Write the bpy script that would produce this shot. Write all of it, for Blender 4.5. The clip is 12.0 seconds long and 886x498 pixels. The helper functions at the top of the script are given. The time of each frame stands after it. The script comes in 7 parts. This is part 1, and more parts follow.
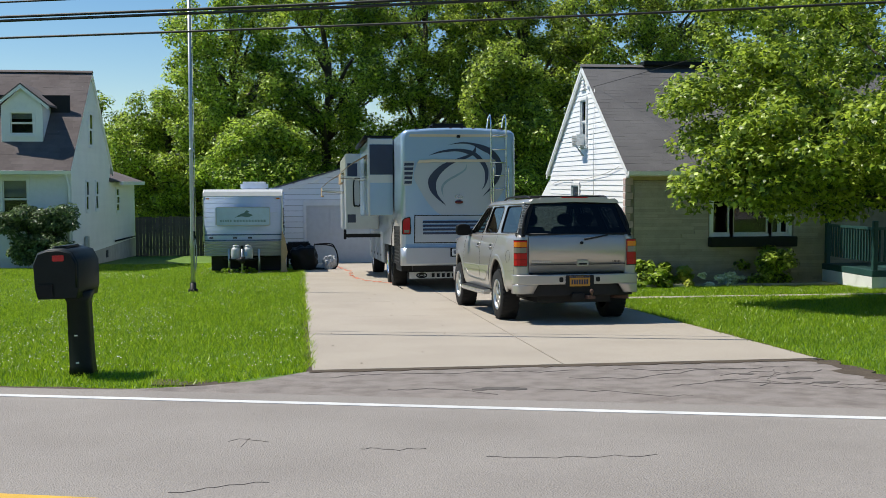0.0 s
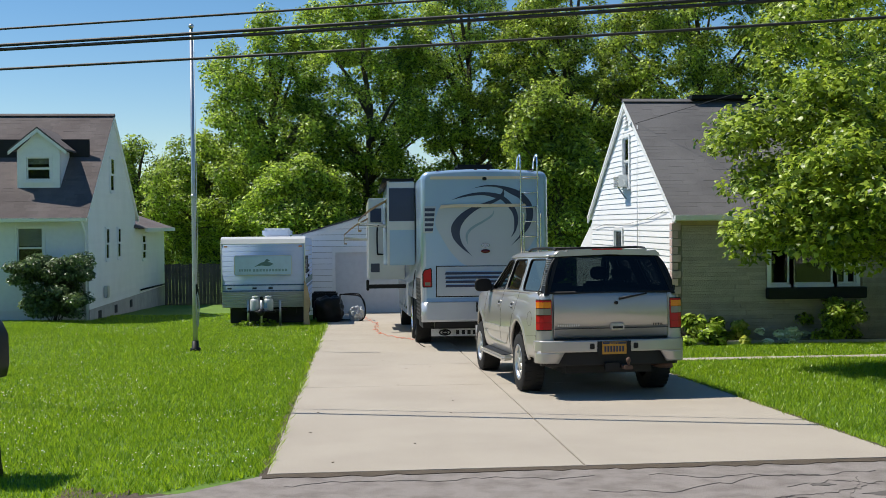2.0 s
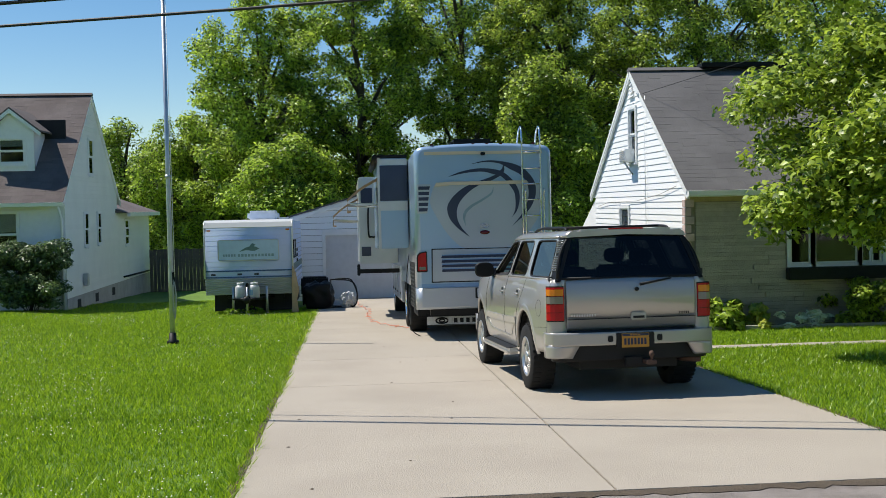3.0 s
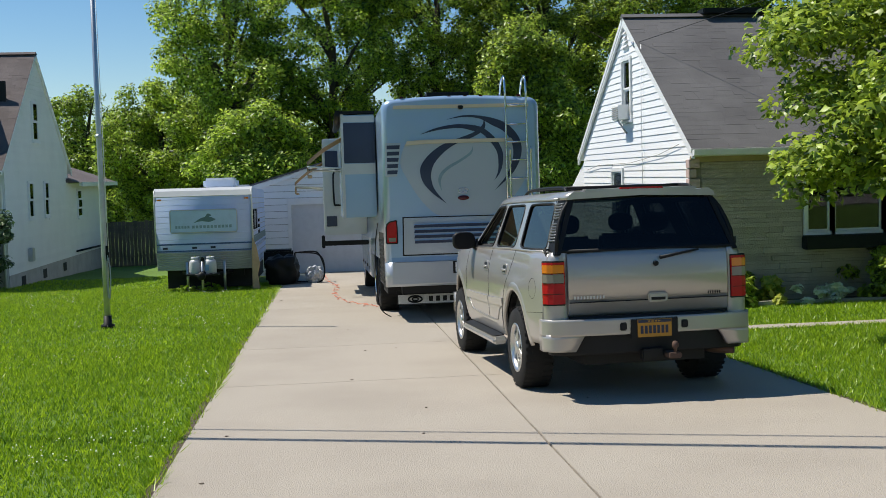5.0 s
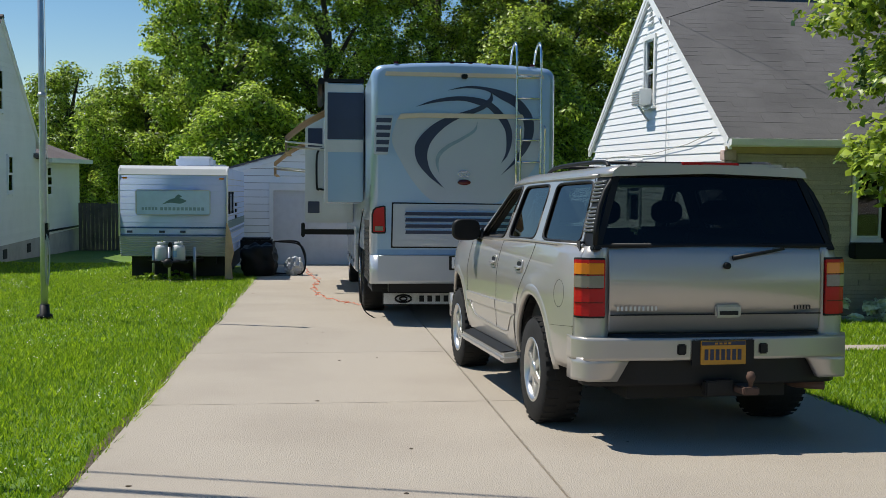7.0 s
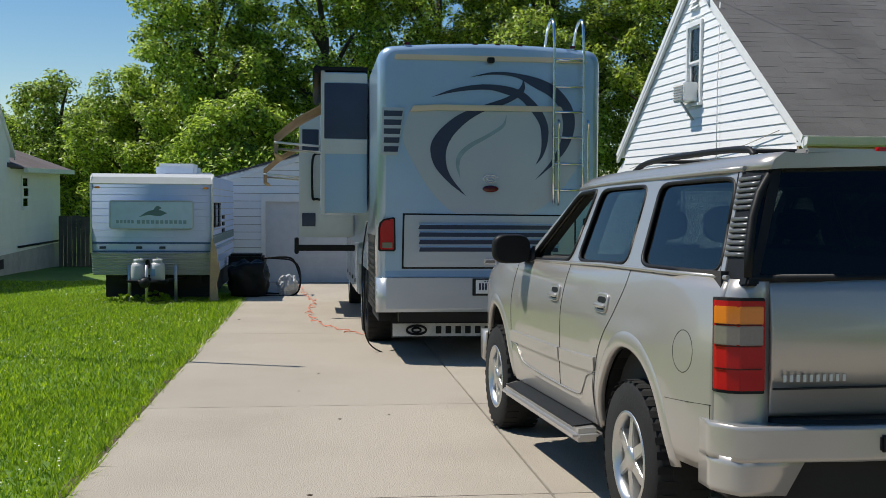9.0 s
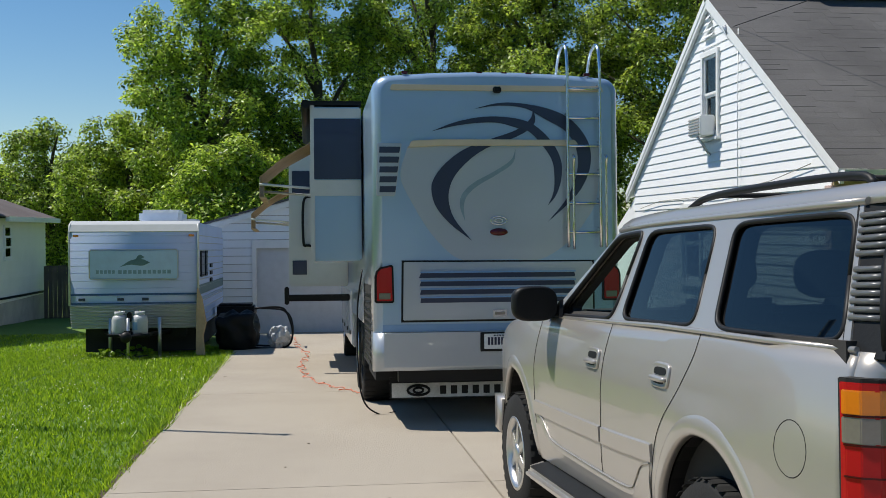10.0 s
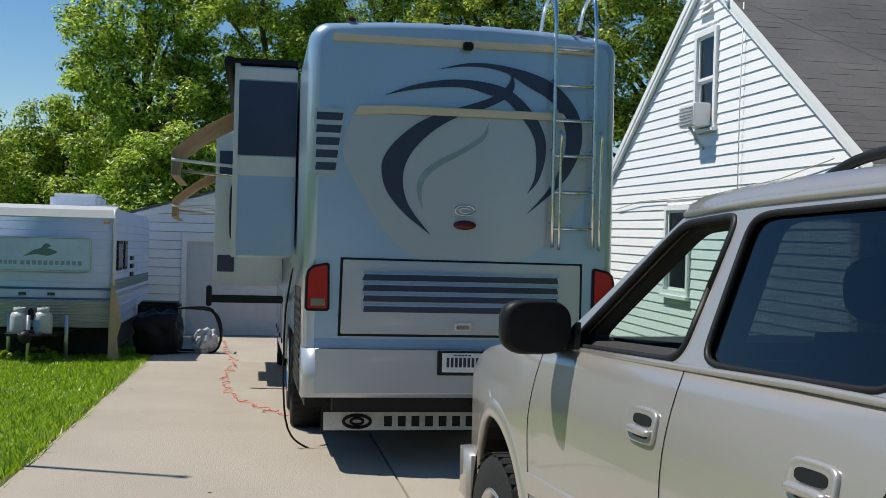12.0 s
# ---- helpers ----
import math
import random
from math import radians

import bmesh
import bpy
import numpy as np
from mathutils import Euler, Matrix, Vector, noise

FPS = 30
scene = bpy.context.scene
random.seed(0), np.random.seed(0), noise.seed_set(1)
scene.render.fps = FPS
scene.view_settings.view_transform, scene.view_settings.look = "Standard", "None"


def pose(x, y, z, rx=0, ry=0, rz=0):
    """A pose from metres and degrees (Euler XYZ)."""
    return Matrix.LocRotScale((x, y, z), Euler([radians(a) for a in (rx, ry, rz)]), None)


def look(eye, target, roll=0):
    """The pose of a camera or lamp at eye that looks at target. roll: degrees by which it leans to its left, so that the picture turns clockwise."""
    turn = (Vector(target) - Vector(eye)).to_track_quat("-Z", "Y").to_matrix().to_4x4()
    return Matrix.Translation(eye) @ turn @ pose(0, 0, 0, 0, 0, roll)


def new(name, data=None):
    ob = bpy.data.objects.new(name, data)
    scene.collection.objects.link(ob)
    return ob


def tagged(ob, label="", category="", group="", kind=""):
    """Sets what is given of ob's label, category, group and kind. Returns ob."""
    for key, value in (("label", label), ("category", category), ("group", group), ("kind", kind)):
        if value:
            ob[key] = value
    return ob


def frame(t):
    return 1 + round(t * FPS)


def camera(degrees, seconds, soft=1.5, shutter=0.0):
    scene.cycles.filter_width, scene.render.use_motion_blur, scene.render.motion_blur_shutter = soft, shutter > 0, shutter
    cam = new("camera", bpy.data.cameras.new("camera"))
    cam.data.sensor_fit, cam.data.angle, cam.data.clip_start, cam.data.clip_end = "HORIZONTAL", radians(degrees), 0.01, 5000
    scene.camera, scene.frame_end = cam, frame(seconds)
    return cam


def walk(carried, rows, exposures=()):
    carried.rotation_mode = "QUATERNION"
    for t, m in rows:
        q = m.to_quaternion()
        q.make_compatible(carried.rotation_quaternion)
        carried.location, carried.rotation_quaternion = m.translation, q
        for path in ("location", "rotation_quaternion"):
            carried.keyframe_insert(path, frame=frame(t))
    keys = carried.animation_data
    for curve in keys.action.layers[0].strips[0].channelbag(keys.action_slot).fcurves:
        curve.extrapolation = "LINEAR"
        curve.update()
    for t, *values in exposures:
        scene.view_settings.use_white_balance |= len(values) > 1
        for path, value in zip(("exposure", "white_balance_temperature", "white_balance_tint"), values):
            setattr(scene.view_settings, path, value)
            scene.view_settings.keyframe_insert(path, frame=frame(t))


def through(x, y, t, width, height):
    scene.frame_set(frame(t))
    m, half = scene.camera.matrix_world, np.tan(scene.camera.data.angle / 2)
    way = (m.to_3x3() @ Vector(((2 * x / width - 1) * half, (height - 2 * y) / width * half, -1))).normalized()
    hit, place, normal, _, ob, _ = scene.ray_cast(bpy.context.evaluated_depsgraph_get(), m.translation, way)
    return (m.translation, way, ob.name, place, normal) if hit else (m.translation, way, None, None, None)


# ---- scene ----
cam = camera(43.9, 12.0, soft=0.8)
PATH = [
    (0, (0.0, 0.042, 1.951), (0.261, 2.022, 1.829), -0.1),
    (0.5, (0.374, 0.471, 1.963), (0.602, 2.455, 1.857), 0.1),
    (1, (0.59, 0.993, 2.039), (0.79, 2.982, 1.985), -0.2),
    (1.5, (0.753, 1.623, 2.024), (0.94, 3.614, 1.99), 0.8),
    (2, (0.837, 2.292, 2.057), (1.004, 4.285, 2.011), -0.5),
    (2.5, (0.949, 3.013, 2.024), (1.12, 5.005, 1.973), -0.6),
    (3, (0.943, 3.928, 2.02), (1.12, 5.919, 1.94), -1.2),
    (3.2, (0.997, 4.187, 1.988), (1.18, 6.177, 1.889), -1.3),
    (4.8, (1.194, 6.135, 1.894), (1.398, 8.121, 1.769), -1.7),
    (5, (1.239, 6.425, 1.876), (1.455, 8.409, 1.742), -1.6),
    (5.5, (1.35, 7.051, 1.864), (1.587, 9.031, 1.711), -1.3),
    (6, (1.391, 7.682, 1.821), (1.622, 9.663, 1.679), -0.4),
    (6.5, (1.462, 8.282, 1.78), (1.7, 10.263, 1.644), 0.4),
    (6.7, (1.454, 8.523, 1.718), (1.684, 10.504, 1.579), 0.6),
    (8.3, (1.462, 10.627, 1.527), (1.719, 12.607, 1.406), 1.0),
    (8.5, (1.469, 10.893, 1.536), (1.72, 12.874, 1.416), 1.1),
    (9, (1.491, 11.535, 1.546), (1.728, 13.518, 1.431), 0.5),
    (9.5, (1.555, 12.167, 1.562), (1.807, 14.15, 1.484), 0.2),
    (10, (1.565, 12.777, 1.546), (1.809, 14.761, 1.51), -0.3),
    (10.5, (1.635, 13.347, 1.53), (1.893, 15.33, 1.504), -0.4),
    (11, (1.718, 13.895, 1.521), (2.039, 15.869, 1.503), -1.5),
    (11.5, (1.877, 14.413, 1.495), (2.244, 16.379, 1.469), -0.3),
    (12, (1.833, 15.029, 1.454), (2.168, 17.0, 1.424), 1.6),
]
walk(cam, [(t, look(eye, target, roll)) for t, eye, target, roll in PATH],
     exposures=[(0, 0.3), (2.5, 0.32), (5.5, 0.22), (9, 0.12), (12, 0.12)])

# ---- world, sun, exposure ----
SUN_DIR = Vector((-3.69, 1.55, 6.54)).normalized()
world = bpy.data.worlds.new("world")
scene.world = world
world.use_nodes = True
wn = world.node_tree
sky = wn.nodes.new("ShaderNodeTexSky")
sky.sky_type = "NISHITA"
sky.sun_disc = False
sky.sun_elevation = math.asin(SUN_DIR.z)
sky.sun_rotation = math.atan2(SUN_DIR.x, SUN_DIR.y)
sky.air_density, sky.dust_density, sky.ozone_density = 1.0, 0.0, 3.0
wn.nodes["Background"].inputs[1].default_value = 0.09
clear = wn.nodes.new("ShaderNodeHueSaturation")
clear.inputs["Saturation"].default_value = 1.25
wn.links.new(sky.outputs[0], clear.inputs["Color"])
wn.links.new(clear.outputs[0], wn.nodes["Background"].inputs[0])
sun_data = bpy.data.lights.new("sun", "SUN")
sun_data.energy, sun_data.angle, sun_data.color = 4.7, radians(0.53), (1.0, 0.95, 0.86)
sun = new("sun", sun_data)
sun.matrix_world = look(SUN_DIR * 60, (0, 0, 0))


# ---- materials ----
def material(name, color, rough=0.6, metal=0.0, vary=0.12, scale=6.0, fine=60.0, bump=0.15, piece=0.0, island=0.0, coat=0.0, tint=None, spec=0.5, dist=0.01):
    """A principled surface with coarse and fine variation. piece: variation from object to object; island: from island to island."""
    m = bpy.data.materials.new(name)
    m.use_nodes = True
    n, link = m.node_tree.nodes, m.node_tree.links.new
    b = n["Principled BSDF"]
    b.inputs["Roughness"].default_value, b.inputs["Metallic"].default_value = rough, metal
    b.inputs["Coat Weight"].default_value = coat
    b.inputs["Coat Roughness"].default_value = 0.04
    b.inputs["Specular IOR Level"].default_value = spec
    tc = n.new("ShaderNodeTexCoord")
    big, small = n.new("ShaderNodeTexNoise"), n.new("ShaderNodeTexNoise")
    big.inputs["Scale"].default_value, small.inputs["Scale"].default_value = scale, fine
    big.inputs["Detail"].default_value, small.inputs["Detail"].default_value = 4, 3
    for k in (big, small):
        link(tc.outputs["Object"], k.inputs["Vector"])
    other = tint or [c * 0.72 for c in color]
    mix = n.new("ShaderNodeMix")
    mix.data_type = "RGBA"
    mix.inputs["A"].default_value, mix.inputs["B"].default_value = (*color, 1), (*other, 1)
    ramp = n.new("ShaderNodeMapRange")
    ramp.inputs["From Min"].default_value, ramp.inputs["From Max"].default_value = 0.42, 0.7
    ramp.inputs["To Max"].default_value = min(1.0, vary * 5)
    link(big.outputs["Fac"], ramp.inputs["Value"])
    link(ramp.outputs[0], mix.inputs["Factor"])
    hsv = n.new("ShaderNodeHueSaturation")
    link(mix.outputs["Result"], hsv.inputs["Color"])
    val = n.new("ShaderNodeMapRange")
    val.inputs["To Min"].default_value, val.inputs["To Max"].default_value = 1 - vary, 1 + vary
    link(small.outputs["Fac"], val.inputs["Value"])
    out = val.outputs[0]
    for amount, source in ((piece, "ShaderNodeObjectInfo"), (island, "ShaderNodeNewGeometry")):
        if amount:
            src, rng, mul = n.new(source), n.new("ShaderNodeMapRange"), n.new("ShaderNodeMath")
            mul.operation = "MULTIPLY"
            rng.inputs["To Min"].default_value, rng.inputs["To Max"].default_value = 1 - amount, 1 + amount
            link(src.outputs["Random" if source == "ShaderNodeObjectInfo" else "Random Per Island"], rng.inputs["Value"])
            link(out, mul.inputs[0]), link(rng.outputs[0], mul.inputs[1])
            out = mul.outputs[0]
    link(out, hsv.inputs["Value"])
    link(hsv.outputs[0], b.inputs["Base Color"])
    if bump:
        bp = n.new("ShaderNodeBump")
        bp.inputs["Strength"].default_value, bp.inputs["Distance"].default_value = bump, dist
        link(small.outputs["Fac"], bp.inputs["Height"])
        link(bp.outputs[0], b.inputs["Normal"])
    return m


def leaf_material(name, color, bright, through=0.35):
    """Leaves: gloss on top, and light that comes through them."""
    m = bpy.data.materials.new(name)
    m.use_nodes = True
    n, link = m.node_tree.nodes, m.node_tree.links.new
    b, out = n["Principled BSDF"], n["Material Output"]
    b.inputs["Roughness"].default_value = 0.4
    b.inputs["Specular IOR Level"].default_value = 0.4
    geo, ramp = n.new("ShaderNodeNewGeometry"), n.new("ShaderNodeMix")
    ramp.data_type = "RGBA"
    ramp.inputs["A"].default_value, ramp.inputs["B"].default_value = (*color, 1), (*bright, 1)
    link(geo.outputs["Random Per Island"], ramp.inputs["Factor"])
    link(ramp.outputs["Result"], b.inputs["Base Color"])
    tr, mix = n.new("ShaderNodeBsdfTranslucent"), n.new("ShaderNodeMixShader")
    hs = n.new("ShaderNodeHueSaturation")
    hs.inputs["Value"].default_value, hs.inputs["Saturation"].default_value, hs.inputs["Hue"].default_value = 2.0, 1.0, 0.495
    link(ramp.outputs["Result"], hs.inputs["Color"])
    link(hs.outputs[0], tr.inputs["Color"])
    mix.inputs[0].default_value = through
    link(b.outputs[0], mix.inputs[1]), link(tr.outputs[0], mix.inputs[2])
    link(mix.outputs[0], out.inputs["Surface"])
    return m


def glass_material(name, tint, gloss=1.5, rough=0.01):
    """A thin pane: tinted light goes through, and the sky is mirrored in it."""
    m = bpy.data.materials.new(name)
    m.use_nodes = True
    n, link = m.node_tree.nodes, m.node_tree.links.new
    n.remove(n["Principled BSDF"])
    t, g, f, mix = n.new("ShaderNodeBsdfTransparent"), n.new("ShaderNodeBsdfGlossy"), n.new("ShaderNodeFresnel"), n.new("ShaderNodeMixShader")
    t.inputs[0].default_value = (*tint, 1)
    g.inputs["Roughness"].default_value = rough
    f.inputs[0].default_value = gloss
    link(f.outputs[0], mix.inputs[0]), link(t.outputs[0], mix.inputs[1]), link(g.outputs[0], mix.inputs[2])
    link(mix.outputs[0], n["Material Output"].inputs["Surface"])
    return m


M_GRASS = material("lawn_soil", (0.085, 0.16, 0.012), 0.9, vary=0.3, scale=0.6, fine=25, bump=0.5, tint=(0.11, 0.2, 0.02), dist=0.04)
M_BLADE = leaf_material("grass_blade", (0.064, 0.148, 0.006), (0.33, 0.455, 0.02), 0.36)
M_CLOVER = material("clover_white", (0.6, 0.63, 0.5), 0.7, bump=0)
M_ROAD = material("road_asphalt", (0.275, 0.25, 0.225), 0.88, vary=0.4, scale=0.7, fine=85, bump=1.0, tint=(0.235, 0.212, 0.19))
M_APRON = material("worn_asphalt", (0.3, 0.262, 0.235), 0.92, vary=0.26, scale=4.5, fine=100, bump=1.0, tint=(0.2, 0.172, 0.152), dist=0.02)
M_TAR = material("crack_tar", (0.12, 0.105, 0.094), 0.85, vary=0.3, scale=8, fine=70, bump=0.6)
M_WHITE_LINE = material("road_paint_white", (0.66, 0.66, 0.64), 0.6, vary=0.15, scale=3, fine=120)
M_YELLOW_LINE = material("road_paint_yellow", (0.7, 0.42, 0.05), 0.6, vary=0.15, scale=3, fine=120)
M_CONCRETE = material("driveway_concrete", (0.39, 0.343, 0.28), 0.88, vary=0.16, scale=0.7, fine=110, bump=0.8, tint=(0.335, 0.291, 0.236), piece=0.03)
M_JOINT = material("joint_dirt", (0.12, 0.10, 0.075), 0.95, vary=0.3, fine=60)
M_SOIL = material("edge_soil", (0.10, 0.075, 0.05), 0.95, vary=0.3, scale=4, fine=60, bump=0.8, dist=0.03)
M_SIDING = material("white_siding", (0.87, 0.865, 0.85), 0.45, vary=0.035, scale=1.2, fine=30, bump=0.05, tint=(0.8, 0.79, 0.77), piece=0.02)
M_CREAM = material("cream_siding", (0.82, 0.81, 0.77), 0.5, vary=0.04, scale=1.2, fine=30, bump=0.05, piece=0.02)
M_TRIM = material("white_trim", (0.82, 0.82, 0.8), 0.4, vary=0.03, fine=20, bump=0.03)
M_ROOF_R = material("grey_shingles", (0.122, 0.117, 0.116), 0.92, vary=0.2, scale=0.8, fine=50, bump=0.5, tint=(0.084, 0.08, 0.08), piece=0.04, island=0.07)
M_ROOF_L = material("brown_shingles", (0.13, 0.108, 0.103), 0.92, vary=0.2, scale=0.8, fine=50, bump=0.5, tint=(0.1, 0.08, 0.076), piece=0.05, island=0.12)
M_STONE = material("ashlar_stone", (0.44, 0.39, 0.325), 0.9, vary=0.16, scale=5, fine=45, bump=0.7, tint=(0.36, 0.32, 0.265), piece=0.12, dist=0.02)
M_MORTAR = material("mortar", (0.3, 0.268, 0.22), 0.95, vary=0.15, fine=50)
M_PINK = material("pink_brick", (0.6, 0.45, 0.4), 0.9, vary=0.15, fine=40, piece=0.15)
M_BLOCK = material("foundation_block", (0.42, 0.4, 0.36), 0.9, vary=0.15, scale=2, fine=40)
# near-black: for dark parts, and where shade is put in as colour
M_DARK = material("dark_parts_and_shade", (0.015, 0.015, 0.015), 0.8, vary=0.1)
M_BLIND = material("window_blind", (0.42, 0.42, 0.4), 0.7)
M_GLASS = glass_material("window_glass", (0.88, 0.9, 0.9), 1.5)
M_DOOR = material("garage_door_paint", (0.6, 0.62, 0.64), 0.45, vary=0.05, bump=0)
M_FENCE = material("weathered_boards", (0.10, 0.088, 0.076), 0.9, vary=0.2, scale=3, fine=30, piece=0.15)
M_GALV = material("galvanised_steel", (0.55, 0.56, 0.57), 0.4, 0.85, vary=0.12, scale=4, fine=50, bump=0.08)
M_BLACK = material("black_plastic", (0.009, 0.0095, 0.01), 0.5, vary=0.15, fine=60, bump=0.08, spec=0.22)
M_RUBBER = material("tyre_rubber", (0.018, 0.018, 0.018), 0.8, vary=0.15, fine=60, bump=0.2, spec=0.25)
M_TEAL = material("teal_paint", (0.022, 0.07, 0.065), 0.5, vary=0.1)
M_MAILBOX = material("green_black_plastic", (0.008, 0.013, 0.013), 0.5, vary=0.15, fine=50, bump=0.08, spec=0.25)
M_RED = material("red_plastic", (0.55, 0.02, 0.025), 0.35)
M_WIRE = material("wire_jacket", (0.012, 0.012, 0.012), 0.6)
M_BARK = material("bark", (0.085, 0.07, 0.055), 0.95, vary=0.3, scale=3, fine=18, bump=0.9, dist=0.04)
M_LEAF_BACK = leaf_material("leaves_back", (0.018, 0.046, 0.007), (0.42, 0.55, 0.07), 0.37)
M_LEAF_LIGHT = leaf_material("leaves_light", (0.022, 0.06, 0.009), (0.45, 0.58, 0.072), 0.38)
M_LEAF_DARK = leaf_material("leaves_dark", (0.014, 0.038, 0.008), (0.42, 0.53, 0.072), 0.36)
M_LEAF_MAPLE = leaf_material("leaves_maple", (0.02, 0.058, 0.008), (0.42, 0.53, 0.06), 0.28)
M_LEAF_SHRUB = leaf_material("leaves_shrub", (0.014, 0.034, 0.01), (0.17, 0.25, 0.085), 0.22)
M_LEAF_HOSTA = leaf_material("leaves_hosta", (0.55, 0.62, 0.42), (0.82, 0.84, 0.72), 0.2)
M_LEAF_YELLOW = leaf_material("leaves_yellow", (0.2, 0.3, 0.04), (0.5, 0.5, 0.1), 0.3)


# ---- mesh helpers ----
def gz(x, y):
    """The height of the ground: it falls away from the road."""
    z = -0.035 * (min(y, 62.0) - 11.4)
    if x < -2.5:
        z += 0.20 * math.exp(-((x + 9.5) / 5.0) ** 2 - ((y - 30.0) / 6.5) ** 2)
        z -= 0.10 * math.exp(-((x + 5.5) / 1.8) ** 2 - ((y - 36.0) / 5.0) ** 2)
    return z


def box(bm, x0, x1, y0, y1, z0, z1, bevel=0.0):
    v = [bm.verts.new(p) for p in ((x0, y0, z0), (x1, y0, z0), (x1, y1, z0), (x0, y1, z0), (x0, y0, z1), (x1, y0, z1), (x1, y1, z1), (x0, y1, z1))]
    fs = [bm.faces.new([v[i] for i in q]) for q in ((3, 2, 1, 0), (4, 5, 6, 7), (0, 1, 5, 4), (1, 2, 6, 5), (2, 3, 7, 6), (3, 0, 4, 7))]
    if bevel:
        bmesh.ops.bevel(bm, geom=list({e for f in fs for e in f.edges}), offset=bevel, segments=2, affect="EDGES")
    return bm


def boxed(x0, x1, y0, y1, z0, z1, bevel=0.0):
    return box(bmesh.new(), x0, x1, y0, y1, z0, z1, bevel)


def prism(bm, outline, lift, bevel=0.0):
    """Extrudes a flat outline of 3D points by the vector lift."""
    low = [bm.verts.new(p) for p in outline]
    high = [bm.verts.new(Vector(p) + Vector(lift)) for p in outline]
    k = len(low)
    fs = [bm.faces.new(low[::-1]), bm.faces.new(high)]
    fs += [bm.faces.new((low[i], low[(i + 1) % k], high[(i + 1) % k], high[i])) for i in range(k)]
    bmesh.ops.recalc_face_normals(bm, faces=fs)
    if bevel:
        bmesh.ops.bevel(bm, geom=list({e for f in fs for e in f.edges}), offset=bevel, segments=2, affect="EDGES")
    return bm


def prismed(outline, lift, bevel=0.0):
    return prism(bmesh.new(), outline, lift, bevel)


def tube(bm, points, radius, sides=8, closed_ends=True):
    """A round bar along the points; radius may be a list."""
    pts = [Vector(p) for p in points]
    rad = radius if isinstance(radius, (list, tuple)) else [radius] * len(pts)
    rings, side = [], None
    for i, p in enumerate(pts):
        d = (pts[min(i + 1, len(pts) - 1)] - pts[max(i - 1, 0)]).normalized()
        if side is None:
            side = d.orthogonal().normalized()
        side = (side - d * side.dot(d)).normalized()
        up = d.cross(side)
        rings.append([bm.verts.new(p + (side * math.cos(a) + up * math.sin(a)) * rad[i]) for a in (2 * math.pi * k / sides for k in range(sides))])
    for a, b in zip(rings, rings[1:]):
        for k in range(sides):
            f = bm.faces.new((a[k], a[(k + 1) % sides], b[(k + 1) % sides], b[k]))
            f.smooth = True
    if closed_ends:
        bm.faces.new(rings[0][::-1]), bm.faces.new(rings[-1])
    return bm


def ribbon(profile, wide, thick):
    """A strip along a profile, swept by the vector wide, with a thickness."""
    bm = bmesh.new()
    w, t = Vector(wide), Vector(thick)
    rows = [[bm.verts.new(q) for q in (p, p + w, p + w + t, p + t)] for p in (Vector(k) for k in profile)]
    fs = [bm.faces.new((u[k], u[(k + 1) % 4], v[(k + 1) % 4], v[k])) for u, v in zip(rows, rows[1:]) for k in range(4)]
    fs += [bm.faces.new(rows[0]), bm.faces.new(rows[-1][::-1])]
    bmesh.ops.recalc_face_normals(bm, faces=fs)
    return bm


def tubed(points, radius, sides=8):
    return tube(bmesh.new(), points, radius, sides)


def lathe(bm, profile, centre, axis="z", sides=24, ends=True):
    """Turns (radius, height) pairs round an axis through centre."""
    rings = []
    for r, h in profile:
        ring = []
        for k in range(sides):
            a = 2 * math.pi * k / sides
            u, w = r * math.cos(a), r * math.sin(a)
            q = {"z": (u, w, h), "x": (h, u, w), "y": (u, h, w)}[axis]
            ring.append(bm.verts.new(Vector(centre) + Vector(q)))
        rings.append(ring)
    fs = []
    for a, b in zip(rings, rings[1:]):
        for k in range(sides):
            fs.append(bm.faces.new((a[k], a[(k + 1) % sides], b[(k + 1) % sides], b[k])))
            fs[-1].smooth = True
    if ends:
        fs += [bm.faces.new(rings[0][::-1]), bm.faces.new(rings[-1])]
    bmesh.ops.recalc_face_normals(bm, faces=fs)
    return bm


def lathed(profile, centre, axis="z", sides=24, ends=True):
    return lathe(bmesh.new(), profile, centre, axis, sides, ends)


def part(name, bm, mat, parent=None, label="", smooth=False):
    me = bpy.data.meshes.new(name)
    bm.to_mesh(me)
    bm.free()
    me.materials.append(mat)
    if smooth:
        for p in me.polygons:
            p.use_smooth = True
    ob = new(name, me)
    if parent is not None:
        ob.parent = parent
    if label:
        ob["label"] = label
    return ob


def thing(name, label, category, m=None, group="", kind=""):
    ob = tagged(new(name), label, category, group, kind)
    if m is not None:
        ob.matrix_world = m
    return ob


def array_mesh(name, verts, sizes, loops, mat, parent=None):
    """A mesh from numpy arrays of corners, face sizes and face corners."""
    me = bpy.data.meshes.new(name)
    me.vertices.add(len(verts)), me.loops.add(len(loops)), me.polygons.add(len(sizes))
    me.vertices.foreach_set("co", np.asarray(verts, dtype=np.float32).ravel())
    me.loops.foreach_set("vertex_index", np.asarray(loops, dtype=np.int32))
    starts = np.concatenate(([0], np.cumsum(sizes)[:-1])).astype(np.int32)
    me.polygons.foreach_set("loop_start", starts)
    me.update(calc_edges=True)
    me.materials.append(mat)
    ob = new(name, me)
    if parent is not None:
        ob.parent = parent
    return ob


